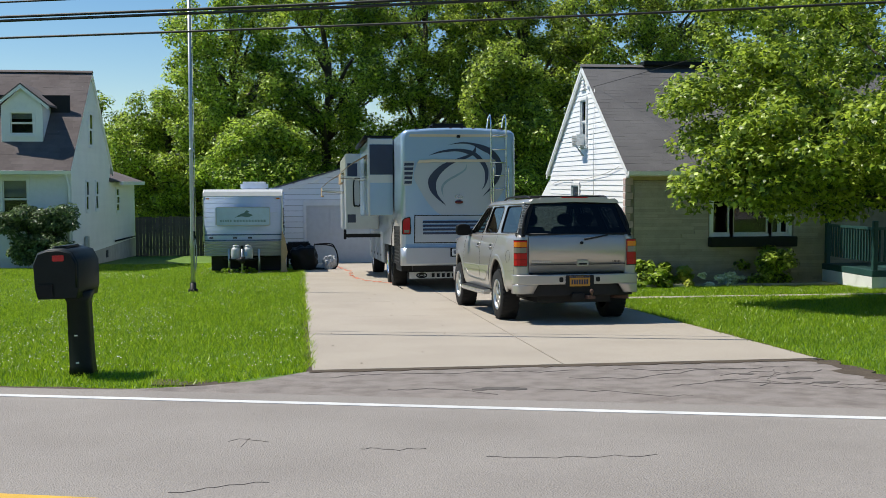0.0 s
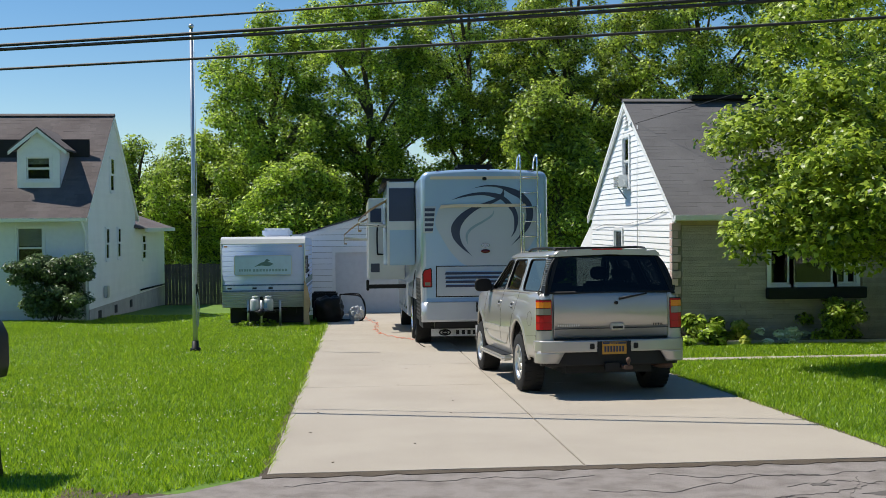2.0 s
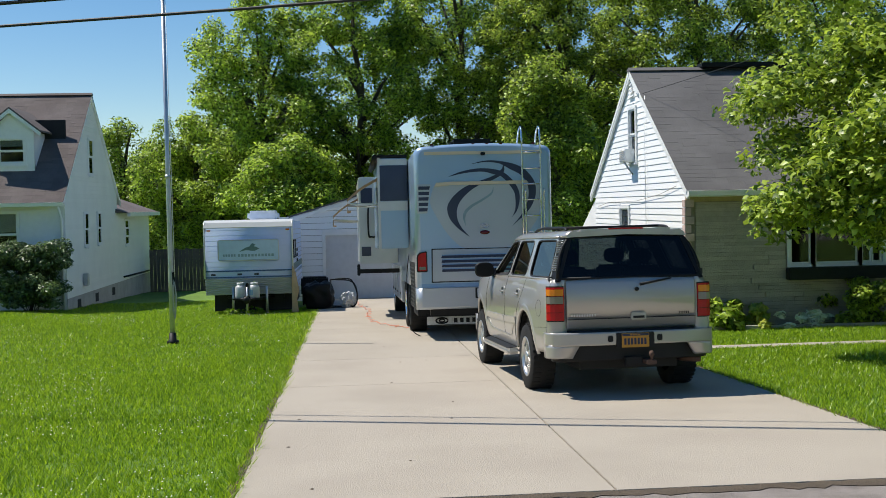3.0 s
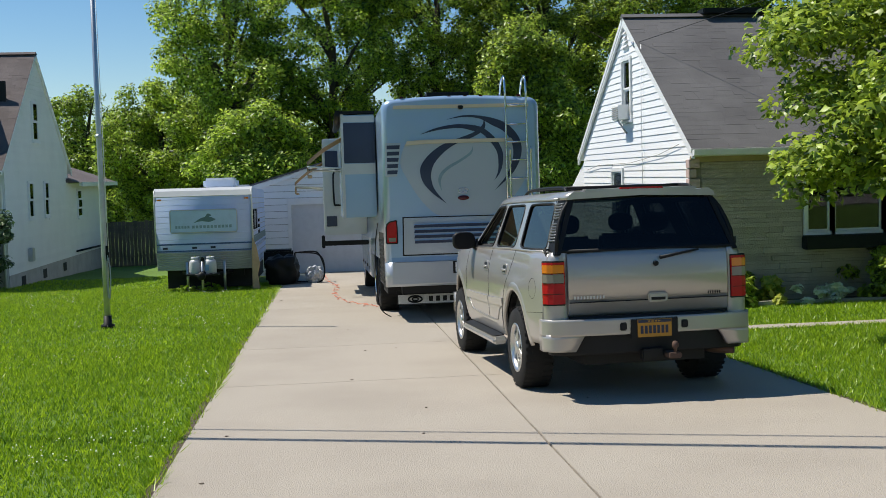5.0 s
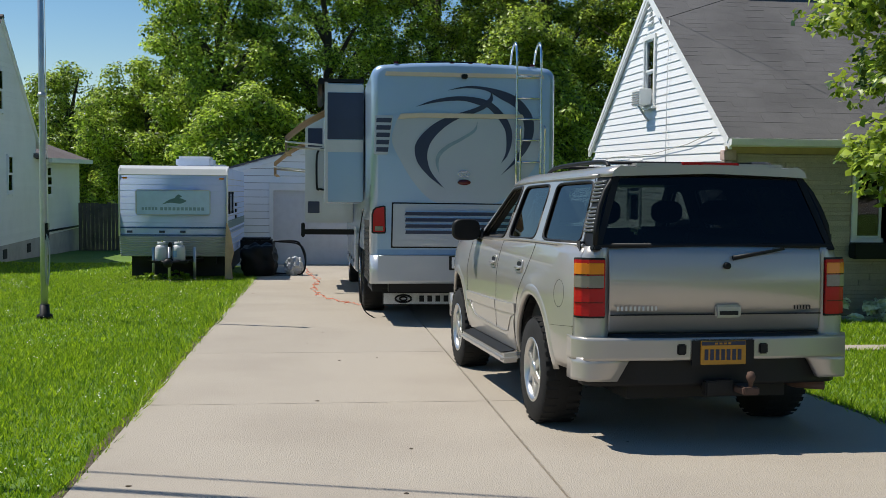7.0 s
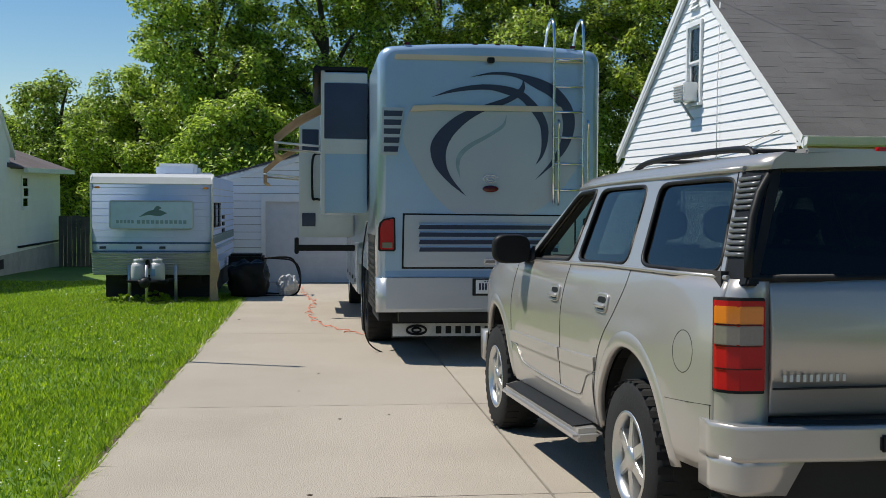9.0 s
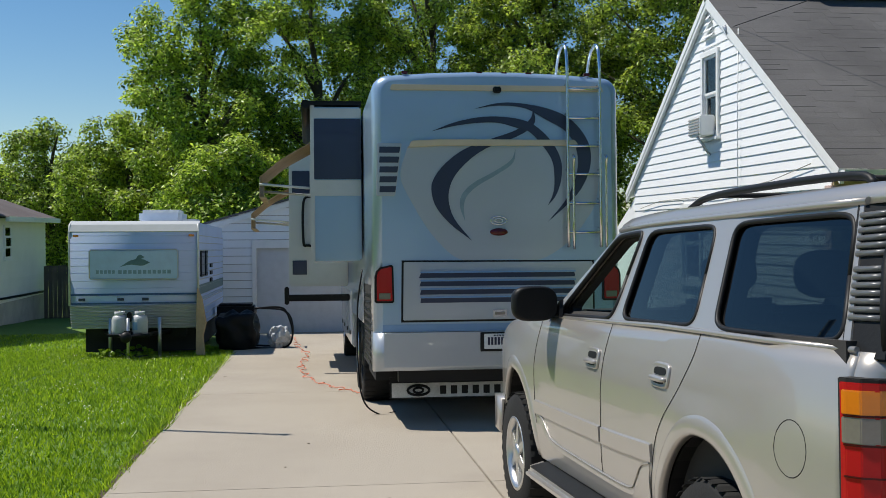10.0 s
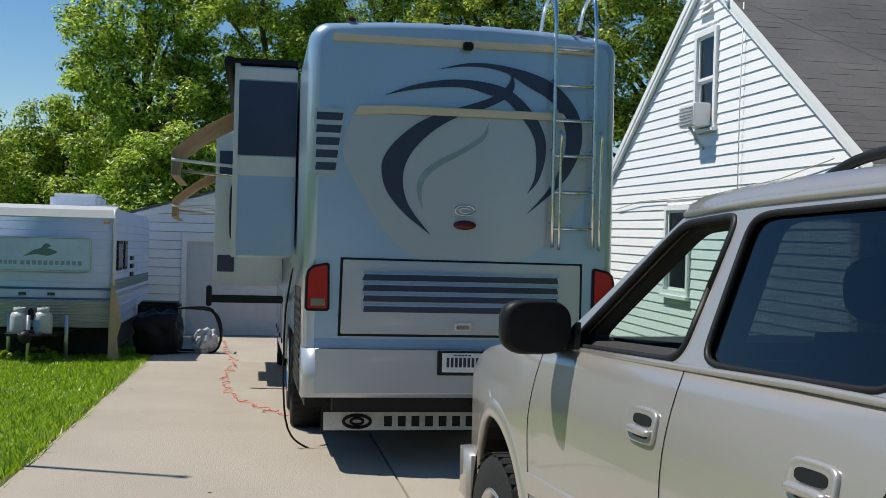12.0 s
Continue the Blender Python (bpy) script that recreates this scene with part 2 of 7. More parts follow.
# ---- ground, road, driveway ----
def build_ground():
    xs = np.concatenate((np.linspace(-400, -30, 12), np.linspace(-26, 26, 105), np.linspace(30, 400, 12)))
    ys = np.concatenate((np.linspace(-300, -20, 8), np.linspace(-16, 64, 161), np.linspace(70, 500, 10)))
    bm = bmesh.new()
    grid = [[bm.verts.new((x, y, gz(x, y) - 0.02 + 0.012 * noise.noise((x * 0.6, y * 0.6, 0)))) for x in xs] for y in ys]
    for a, b in zip(grid, grid[1:]):
        for i in range(len(xs) - 1):
            f = bm.faces.new((a[i], a[i + 1], b[i + 1], b[i]))
            f.smooth = True
    ob = part("ground", bm, M_GRASS)
    tagged(ob, "mown green lawn ground sloping gently from the road", "lawn", kind="structure")


ROAD_SLOPE = -0.331


def road_y(c, x):
    return c + ROAD_SLOPE * x


def strip(c0, c1, x0, x1, lift, thick=0.05, steps=1):
    bm = bmesh.new()
    for k in range(steps):
        a, b = x0 + (x1 - x0) * k / steps, x0 + (x1 - x0) * (k + 1) / steps
        pts = [(x, road_y(c, x)) for c, x in ((c0, a), (c0, b), (c1, b), (c1, a))]
        prism(bm, [(x, y, -0.035 * (y - 11.4) + lift - thick) for x, y in pts], (0, 0, thick))
    return bm


def sheet(outline, lift, thick=0.05):
    return prismed([(x, y, gz(x, y) + lift - thick) for x, y in outline], (0, 0, thick))


def build_road():
    tagged(part("road", strip(1.9, 9.78, -45, 45, 0.012, 0.06), M_ROAD), "grey worn asphalt road with fine cracks", "road", kind="structure")
    tagged(part("road_edge_line", strip(9.262, 9.382, -45, 45, 0.016, 0.01), M_WHITE_LINE), "white painted road edge line", "road marking", kind="structure")
    for c in (5.52, 5.8):
        tagged(part("road_centre_line", strip(c, c + 0.11, -45, 45, 0.016, 0.01), M_YELLOW_LINE), "yellow painted road centre line", "road marking", kind="structure")
    rnd = random.Random(4)
    bm = bmesh.new()
    for x0, c0, n, dx, dc in ((-0.75, 6.1, 9, 0.1, 0.05), (1.2, 7.4, 18, 0.1, 0.01), (-0.5, 7.6, 7, 0.07, 0.01), (-0.35, 7.75, 4, -0.02, -0.05), (0.4, 7.5, 10, 0.08, 0.0), (3.3, 6.9, 18, 0.09, 0.01)):
        x, c = x0, c0
        for k in range(n):
            x2, c2 = x + dx * rnd.uniform(0.3, 0.9), c + dc + rnd.uniform(-0.05, 0.05)
            w = rnd.uniform(0.0008, 0.0035)
            p = [(x, road_y(c - w, x)), (x2, road_y(c2 - w, x2)), (x2, road_y(c2 + w, x2)), (x, road_y(c + w, x))]
            prism(bm, [(a, b, -0.035 * (b - 11.4) + 0.009) for a, b in p], (0, 0, 0.006))
            x, c = x2, c2
    tagged(part("road_crack", bm, M_TAR), "dark irregular cracks in the asphalt road", "crack", kind="structure")
    # broken asphalt apron between road and concrete
    edge = [(-2.2, 10.5), (-1.5, 10.42), (-0.9, 10.5), (-0.45, 10.72), (-0.1, 11.1), (0.14, 11.36), (2.8, 11.3), (5.5, 11.22), (5.62, 10.9), (5.5, 10.3), (5.55, 9.7), (6.0, 9.0), (7.0, 8.2), (8.2, 7.35)]
    low = [(x, road_y(9.74, x)) for x in (8.6, 4.0, 0.0, -2.4)]
    tagged(part("driveway_apron", sheet(edge + low, 0.008, 0.06), M_APRON), "broken dark patched asphalt apron before the driveway", "apron", kind="structure")
    bm = bmesh.new()
    for cx, cy, r in ((1.78, 9.86, 0.13), (1.95, 9.78, 0.09), (1.62, 9.8, 0.06), (4.75, 10.0, 0.12), (4.9, 9.7, 0.09), (4.4, 10.35, 0.07)):
        ring = []
        for k in range(14):
            a = 2 * math.pi * k / 14
            q = r * rnd.uniform(0.6, 1.25)
            ring.append((cx + q * math.cos(a) * 1.5, cy + q * math.sin(a) * 0.6))
        prism(bm, [(x, y, gz(x, y) + 0.004) for x, y in ring], (0, 0, 0.008))
    tagged(part("tar_patch", bm, M_TAR), "dark crumbled tar patches in the apron", "patch", kind="structure")
    bm = bmesh.new()
    for x0, y0, n, dx, dy in ((0.3, 10.85, 30, 0.08, 0.0), (2.6, 10.4, 26, 0.07, 0.01), (3.4, 9.7, 24, 0.06, 0.02), (4.2, 9.6, 16, 0.04, 0.06), (3.2, 10.9, 26, 0.08, -0.01), (0.8, 9.95, 14, 0.07, -0.03), (3.9, 9.95, 26, 0.05, -0.02), (4.4, 9.9, 20, 0.05, -0.03), (4.1, 10.3, 24, 0.05, 0.0), (2.2, 9.75, 20, 0.06, -0.02)):
        x, y = x0, y0
        for k in range(n):
            x2, y2 = x + dx * rnd.uniform(0.6, 1.4), y + dy + rnd.uniform(-0.07, 0.07)
            w = rnd.uniform(0.001, 0.007)
            prism(bm, [(a, b, gz(a, b) + 0.005) for a, b in ((x, y - w), (x2, y2 - w), (x2, y2 + w), (x, y + w))], (0, 0, 0.007))
            x, y = x2, y2
    tagged(part("apron_crack", bm, M_TAR), "dark ragged cracks across the asphalt apron", "crack", kind="structure")
    a, b2 = [], []
    for k in range(61):
        x = 0.1 + 5.45 * k / 60
        a.append((x, 11.33 + rnd.uniform(0.0, 0.03))), b2.append((x, 11.24 - rnd.uniform(0.0, 0.09)))
    tagged(part("joint_dirt", prismed([(x, y, gz(x, y) - 0.01) for x, y in a + b2[::-1]], (0, 0, 0.024)), M_SOIL), "dark dirt packed at the end of the concrete", "dirt", kind="structure")
    # dirt where the turf has worn away beside the road
    bm = bmesh.new()
    for x0, x1, c, w in ((-7, -1.4, 9.86, 0.07), (-1.4, -0.2, 10.35, 0.2)):
        n = 40
        a, b = [], []
        for k in range(n + 1):
            x = x0 + (x1 - x0) * k / n
            a.append((x, road_y(c, x) - 0.12)), b.append((x, road_y(c, x) + w * rnd.uniform(0.2, 1.6)))
        prism(bm, [(x, y, gz(x, y) - 0.02) for x, y in a + b[::-1]], (0, 0, 0.024))
    a, b = [], []
    for k in range(31):
        y = 11.2 - 3.3 * k / 30
        x = 5.6 + 0.9 * max(9.6 - y, 0)
        a.append((x - rnd.uniform(0.05, 0.3), y)), b.append((x + rnd.uniform(0.02, 0.16), y))
    prism(bm, [(x, y, gz(x, y) - 0.02) for x, y in a + b[::-1]], (0, 0, 0.031))
    tagged(part("verge_dirt", bm, M_SOIL), "bare brown dirt along the road verge", "dirt", kind="structure")


SLAB_Y = [11.36, 17.6, 20.75, 26.9, 33.1, 40.3]


def build_driveway():
    bed = sheet([(0.1, 11.3), (5.66, 11.22), (5.68, 40.3), (0.06, 40.3)], -0.012, 0.08)
    bed_ob = tagged(part("driveway", bed, M_JOINT), "pale concrete driveway of large jointed slabs", "driveway", kind="structure")
    for a, b in zip(SLAB_Y, SLAB_Y[1:]):
        ja, jb = (2.8 + 0.0115 * (y - 13.0) for y in (a, b))
        for xa, xb, xc, xd in ((0.13, ja - 0.008, jb - 0.008, 0.13), (ja + 0.008, 5.63, 5.63, jb + 0.008)):
            out = [(xa, a + 0.003), (xb, a + 0.003), (xc, b - 0.002), (xd, b - 0.002)]
            bm = prismed([(x, y, -0.035 * (y - 11.4) - 0.08) for x, y in out], (0, 0, 0.095), 0.003)
            part("concrete_slab", bm, M_CONCRETE, bed_ob)
    walk_ob = tagged(part("front_walk", sheet([(5.64, 20.78), (16, 20.66), (16, 21.1), (5.64, 21.24)], -0.003, 0.08), M_CONCRETE), "narrow pale concrete front walk across the lawn", "path", kind="structure")
    bm = bmesh.new()
    rnd = random.Random(9)
    for side, x in ((-1, 0.10), (1, 5.66)):
        n = 90
        inner, outer = [], []
        for k in range(n + 1):
            y = 11.3 + (34.0 - 11.3) * k / n
            inner.append((x - side * 0.03, y)), outer.append((x + side * rnd.uniform(0.0, 0.07), y))
        ring = inner + outer[::-1]
        prism(bm, [(a, b, gz(a, b) - 0.02) for a, b in ring], (0, 0, 0.027))
    tagged(part("driveway_edge_soil", bm, M_SOIL), "thin line of bare soil along the driveway edge", "soil", kind="structure")
    bm = bmesh.new()
    for k in range(26):
        x, y = rnd.uniform(0.3, 5.4), rnd.uniform(11.6, 30)
        r = rnd.uniform(0.006, 0.02)
        prism(bm, [(x + r * math.cos(a) * rnd.uniform(0.6, 1.6), y + r * math.sin(a), gz(x, y) + 0.016) for a in (0.3, 1.8, 3.3, 4.9)], (0, 0, 0.004))
    tagged(part("leaf_litter", bm, M_SOIL), "small dry leaf bits scattered on the concrete", "debris", kind="stuff")


def blade_field(name, boxes, label, lo=0.014, hi=0.042, wide=0.0062, seed=1, mask=True):
    """Grass blades, one triangle each, in boxes (x0, x1, y0, y1, count)."""
    g = np.random.RandomState(seed)
    vs = []
    for x0, x1, y0, y1, n in boxes:
        x, y = g.uniform(x0, x1, n), g.uniform(y0, y1, n)
        if mask:
            ok = (y + 0.331 * x > 9.93) & ~((x > -0.04 - (11.4 - y) * 1.22) & (x < 5.6 + 0.9 * np.maximum(9.6 - y, 0)) & (y < 11.45)) & ~((x > 0.1) & (x < 5.66))
            x, y = x[ok], y[ok]
            n = len(x)
        z = np.array([gz(a, b) for a, b in zip(x, y)]) - 0.022
        patch = np.sin(x * 5.1 + 1.7 * np.sin(y * 3.3)) * np.sin(y * 4.3 + 2.1 * np.sin(x * 2.7)) + 0.6 * np.sin(x * 1.3 + 2 * np.sin(y * 0.9)) * np.sin(y * 1.1)
        h, a, lean = g.uniform(lo, hi, n) * (1 + 0.38 * patch), g.uniform(0, 2 * np.pi, n), g.uniform(0.3, 1.7, n)
        w = wide * g.uniform(0.6, 1.4, n) * (1 + 0.05 * np.maximum(y - 12, 0))
        base = np.stack((x, y, z), 1)
        side = np.stack((np.cos(a), np.sin(a), 0 * a), 1) * w[:, None]
        b = g.uniform(0, 2 * np.pi, n)
        tip = base + np.stack((np.cos(b) * lean * h, np.sin(b) * lean * h, h + 0.02), 1)
        vs.append(np.stack((base - side, base + side, tip), 1).reshape(-1, 3))
    v = np.concatenate(vs)
    ob = array_mesh(name, v, np.full(len(v) // 3, 3), np.arange(len(v)), M_BLADE)
    tagged(ob, label, "grass", kind="stuff")


def build_lawn():
    blade_field("grass", [(-9, 0.09, 10.0, 16, 120000), (-9, 0.09, 16, 22, 90000), (-9, 0.09, 22, 36, 110000), (-12, -3, 36, 42, 16000)], "short mown green grass blades dotted with clover")
    blade_field("grass", [(5.7, 15, 11.3, 20.8, 128000), (5.7, 15, 21.16, 24.0, 27000), (5.6, 11, 7.6, 11.3, 30000)], "short mown green grass blades beside the driveway", seed=2)
    blade_field("grass_tuft", [(0.02, 0.14, 11.4, 34, 3200), (5.61, 5.74, 11.4, 34, 2600)], "ragged grass fringe overhanging the driveway edge", 0.04, 0.1, seed=3, mask=False)
    g = np.random.RandomState(5)
    vs = []
    for n, x0, x1, y0, y1 in ((2200, -8, 0.0, 11.5, 20), (1600, -8, -0.2, 20, 34), (160, 5.8, 12, 12, 20)):
        for x, y in zip(g.uniform(x0, x1, n), g.uniform(y0, y1, n)):
            if noise.noise((x * 0.5, y * 0.35, 3.0)) < -0.02:
                continue
            c, r = np.array((x, y, gz(x, y) + 0.045)), g.uniform(0.005, 0.0095)
            o = np.array(((0, 0, 1), (1, 0, 0), (0, 1, 0), (-1, 0, 0), (0, -1, 0))) * r + c
            vs.append(o)
    v = np.concatenate(vs)
    idx = np.array((0, 1, 2, 0, 2, 3, 0, 3, 4, 0, 4, 1))
    loops = (np.arange(len(vs))[:, None] * 5 + idx).ravel()
    ob = array_mesh("clover_flowers", v, np.full(len(loops) // 3, 3), loops, M_CLOVER)
    tagged(ob, "small white clover flowers in the lawn", "flower", kind="stuff")


# ---- houses ----
def wall_spans(top, z0, u0, u1, openings, cuts):
    """Solid pieces of a wall under a roofline, as (ua, ub, low, high_a, high_b)."""
    us = sorted({u0, u1, *[c for c in cuts if u0 < c < u1], *[k for o in openings for k in o[:2] if u0 < k < u1]})
    for a, b in zip(us, us[1:]):
        low = z0
        for o in sorted((o for o in openings if o[0] <= a + 1e-6 and o[1] >= b - 1e-6), key=lambda o: o[2]):
            yield a, b, low, o[2], o[2]
            low = o[3]
        yield a, b, low, top(a + 1e-5), top(b - 1e-5)


def shell_wall(name, origin, u, out, top, z0, u0, u1, openings, cuts, mat, thick=0.18, kind_parent=None):
    bm = bmesh.new()
    o, u, out = Vector(origin), Vector(u), Vector(out)
    for a, b, low, ha, hb in wall_spans(top, z0, u0, u1, openings, cuts):
        if ha - low < 0.01 and hb - low < 0.01:
            continue
        q = [o + u * a + Vector((0, 0, low)), o + u * b + Vector((0, 0, low)), o + u * b + Vector((0, 0, hb)), o + u * a + Vector((0, 0, max(ha, low)))]
        prism(bm, q, -out * thick)
    return part(name, bm, mat, kind_parent)


def clapboards(parent, origin, u, out, top_span, z0, z1, lap, openings, mat, proud=0.022, gap=0.0):
    """Lapped boards; top_span(z) gives the wall's (u0, u1) at a height."""
    o, u, out = Vector(origin), Vector(u), Vector(out)
    z = z0
    while z < z1 - 0.02:
        zt = min(z + lap, z1)
        (a0, b0), (a1, b1) = top_span(z), top_span(zt)
        holes = sorted((q[0], q[1]) for q in openings if q[2] < zt - 0.02 and q[3] > z + 0.02)
        pieces, ca, ct = [], a0, a1
        for h0, h1 in holes:
            pieces.append((ca, h0, ct, h0))
            ca = ct = h1
        pieces.append((ca, b0, ct, b1))
        for p0, p1, t0, t1 in pieces:
            if p1 - p0 < 0.03:
                continue
            if t1 < t0:
                t0 = t1 = (t0 + t1) / 2
            up, up2 = Vector((0, 0, z + gap)), Vector((0, 0, zt + (0.0 if gap else 0.012)))
            bm = bmesh.new()
            c = [o + u * p0 + up, o + u * p1 + up, o + u * t1 + up2, o + u * t0 + up2]
            f = [c[0] + out * proud, c[1] + out * proud, c[2] + out * 0.003, c[3] + out * 0.003]
            vb, vf = [bm.verts.new(k) for k in c], [bm.verts.new(k) for k in f]
            fs = [bm.faces.new(vf), bm.faces.new(vb[::-1])] + [bm.faces.new((vb[i], vb[(i + 1) % 4], vf[(i + 1) % 4], vf[i])) for i in range(4)]
            bmesh.ops.recalc_face_normals(bm, faces=fs)
            part("siding_board", bm, mat, parent)
        z = zt


def bar_frame(bm, o, u, out, a, b, z0, z1, w, d, back=0.0):
    """Four bars round an opening, standing d proud of the wall."""
    o, u, out, k = Vector(o), Vector(u), Vector(out), Vector((0, 0, 1))
    for p, q, r, s in ((a - w, b + w, z1, z1 + w), (a - w, b + w, z0 - w, z0), (a - w, a, z0, z1), (b, b + w, z0, z1)):
        prism(bm, [o + u * p + k * r - out * back, o + u * q + k * r - out * back, o + u * q + k * s - out * back, o + u * p + k * s - out * back], out * (d + back))
    return bm


def window(name, o, u, out, a, b, z0, z1, label, rows=2, cols=1, trim=0.07, blind=0.0, parent=None, mat=None, deep=-0.05):
    """A sash window: casing, sill, sash bars and panes, set into its opening."""
    o, u, out, k = Vector(o), Vector(u), Vector(out), Vector((0, 0, 1))
    w = thing(name, label, "window", kind="structure") if parent is None else parent
    mat = mat or M_TRIM
    part("window_frame", bar_frame(bmesh.new(), o, u, out, a, b, z0, z1, trim, 0.035, 0.1), mat, w)
    sill = prismed([o + u * (a - trim - 0.03) + k * (z0 - trim - 0.04), o + u * (b + trim + 0.03) + k * (z0 - trim - 0.04), o + u * (b + trim + 0.03) + k * (z0 - trim), o + u * (a - trim - 0.03) + k * (z0 - trim)], out * 0.07)
    part("window_sill", sill, mat, w)
    for r in range(rows):
        for c in range(cols):
            a2, b2 = a + (b - a) * c / cols, a + (b - a) * (c + 1) / cols
            l2, h2 = z0 + (z1 - z0) * r / rows, z0 + (z1 - z0) * (r + 1) / rows
            inset = deep + 0.02 * (r % 2)
            part("sash", bar_frame(bmesh.new(), o + out * inset, u, out, a2 + 0.04, b2 - 0.04, l2 + 0.035, h2 - 0.035, 0.035, 0.03), mat, w)
            q = [o + out * (inset + 0.01) + u * s + k * t for s, t in ((a2 + 0.03, l2 + 0.03), (b2 - 0.03, l2 + 0.03), (b2 - 0.03, h2 - 0.03), (a2 + 0.03, h2 - 0.03))]
            part("pane", prismed(q, out * 0.004), M_GLASS, w)
    if blind:
        q = [o - out * 0.12 + u * s + k * t for s, t in ((a, z1 - (z1 - z0) * blind), (b, z1 - (z1 - z0) * blind), (b, z1), (a, z1))]
        part("blind", prismed(q, -out * 0.01), M_BLIND, w)
    return w


def shingle_roof(parent, eave_a, eave_b, ridge_a, ridge_b, rows, mat, thick=0.009):
    """A roof slope of lapped courses between eave and ridge lines, on a deck."""
    ea, eb, ra, rb = (Vector(p) for p in (eave_a, eave_b, ridge_a, ridge_b))
    nrm = (eb - ea).cross(ra - ea).normalized()
    if nrm.z < 0:
        nrm = -nrm
    part("roof_deck", prismed([ea, eb, rb, ra], -nrm * 0.09), M_TRIM, parent)
    rnd = random.Random(rows)
    wide = (eb - ea).length
    for r in range(rows):
        s, t = r / rows, min(1.0, (r + 1.35) / rows)
        bm = bmesh.new()
        cuts = [0.0]
        while cuts[-1] < 1.0:
            cuts.append(min(1.0, cuts[-1] + rnd.uniform(0.24, 0.42) / wide))
        for u, v in zip(cuts, cuts[1:]):
            k = thick * rnd.uniform(0.55, 1.1)
            g = 0.0008 / wide
            a, b, c, d = (ea.lerp(eb, u + g).lerp(ra.lerp(rb, u + g), s), ea.lerp(eb, v - g).lerp(ra.lerp(rb, v - g), s),
                          ea.lerp(eb, v - g).lerp(ra.lerp(rb, v - g), t), ea.lerp(eb, u + g).lerp(ra.lerp(rb, u + g), t))
            drop = (a - d).normalized() * rnd.uniform(0.0, 0.012)
            a, b = a + drop, b + drop
            lo = [bm.verts.new(p + nrm * 0.002) for p in (a, b, c, d)]
            hi = [bm.verts.new(p + nrm * h) for p, h in zip((a, b, c, d), (k, k, 0.006, 0.006))]
            bm.faces.new(hi)
            for q in range(3):
                bm.faces.new((lo[q - 1], lo[q], hi[q], hi[q - 1]))
        bmesh.ops.recalc_face_normals(bm, faces=bm.faces[:])
        part("shingle_course", bm, mat, parent)


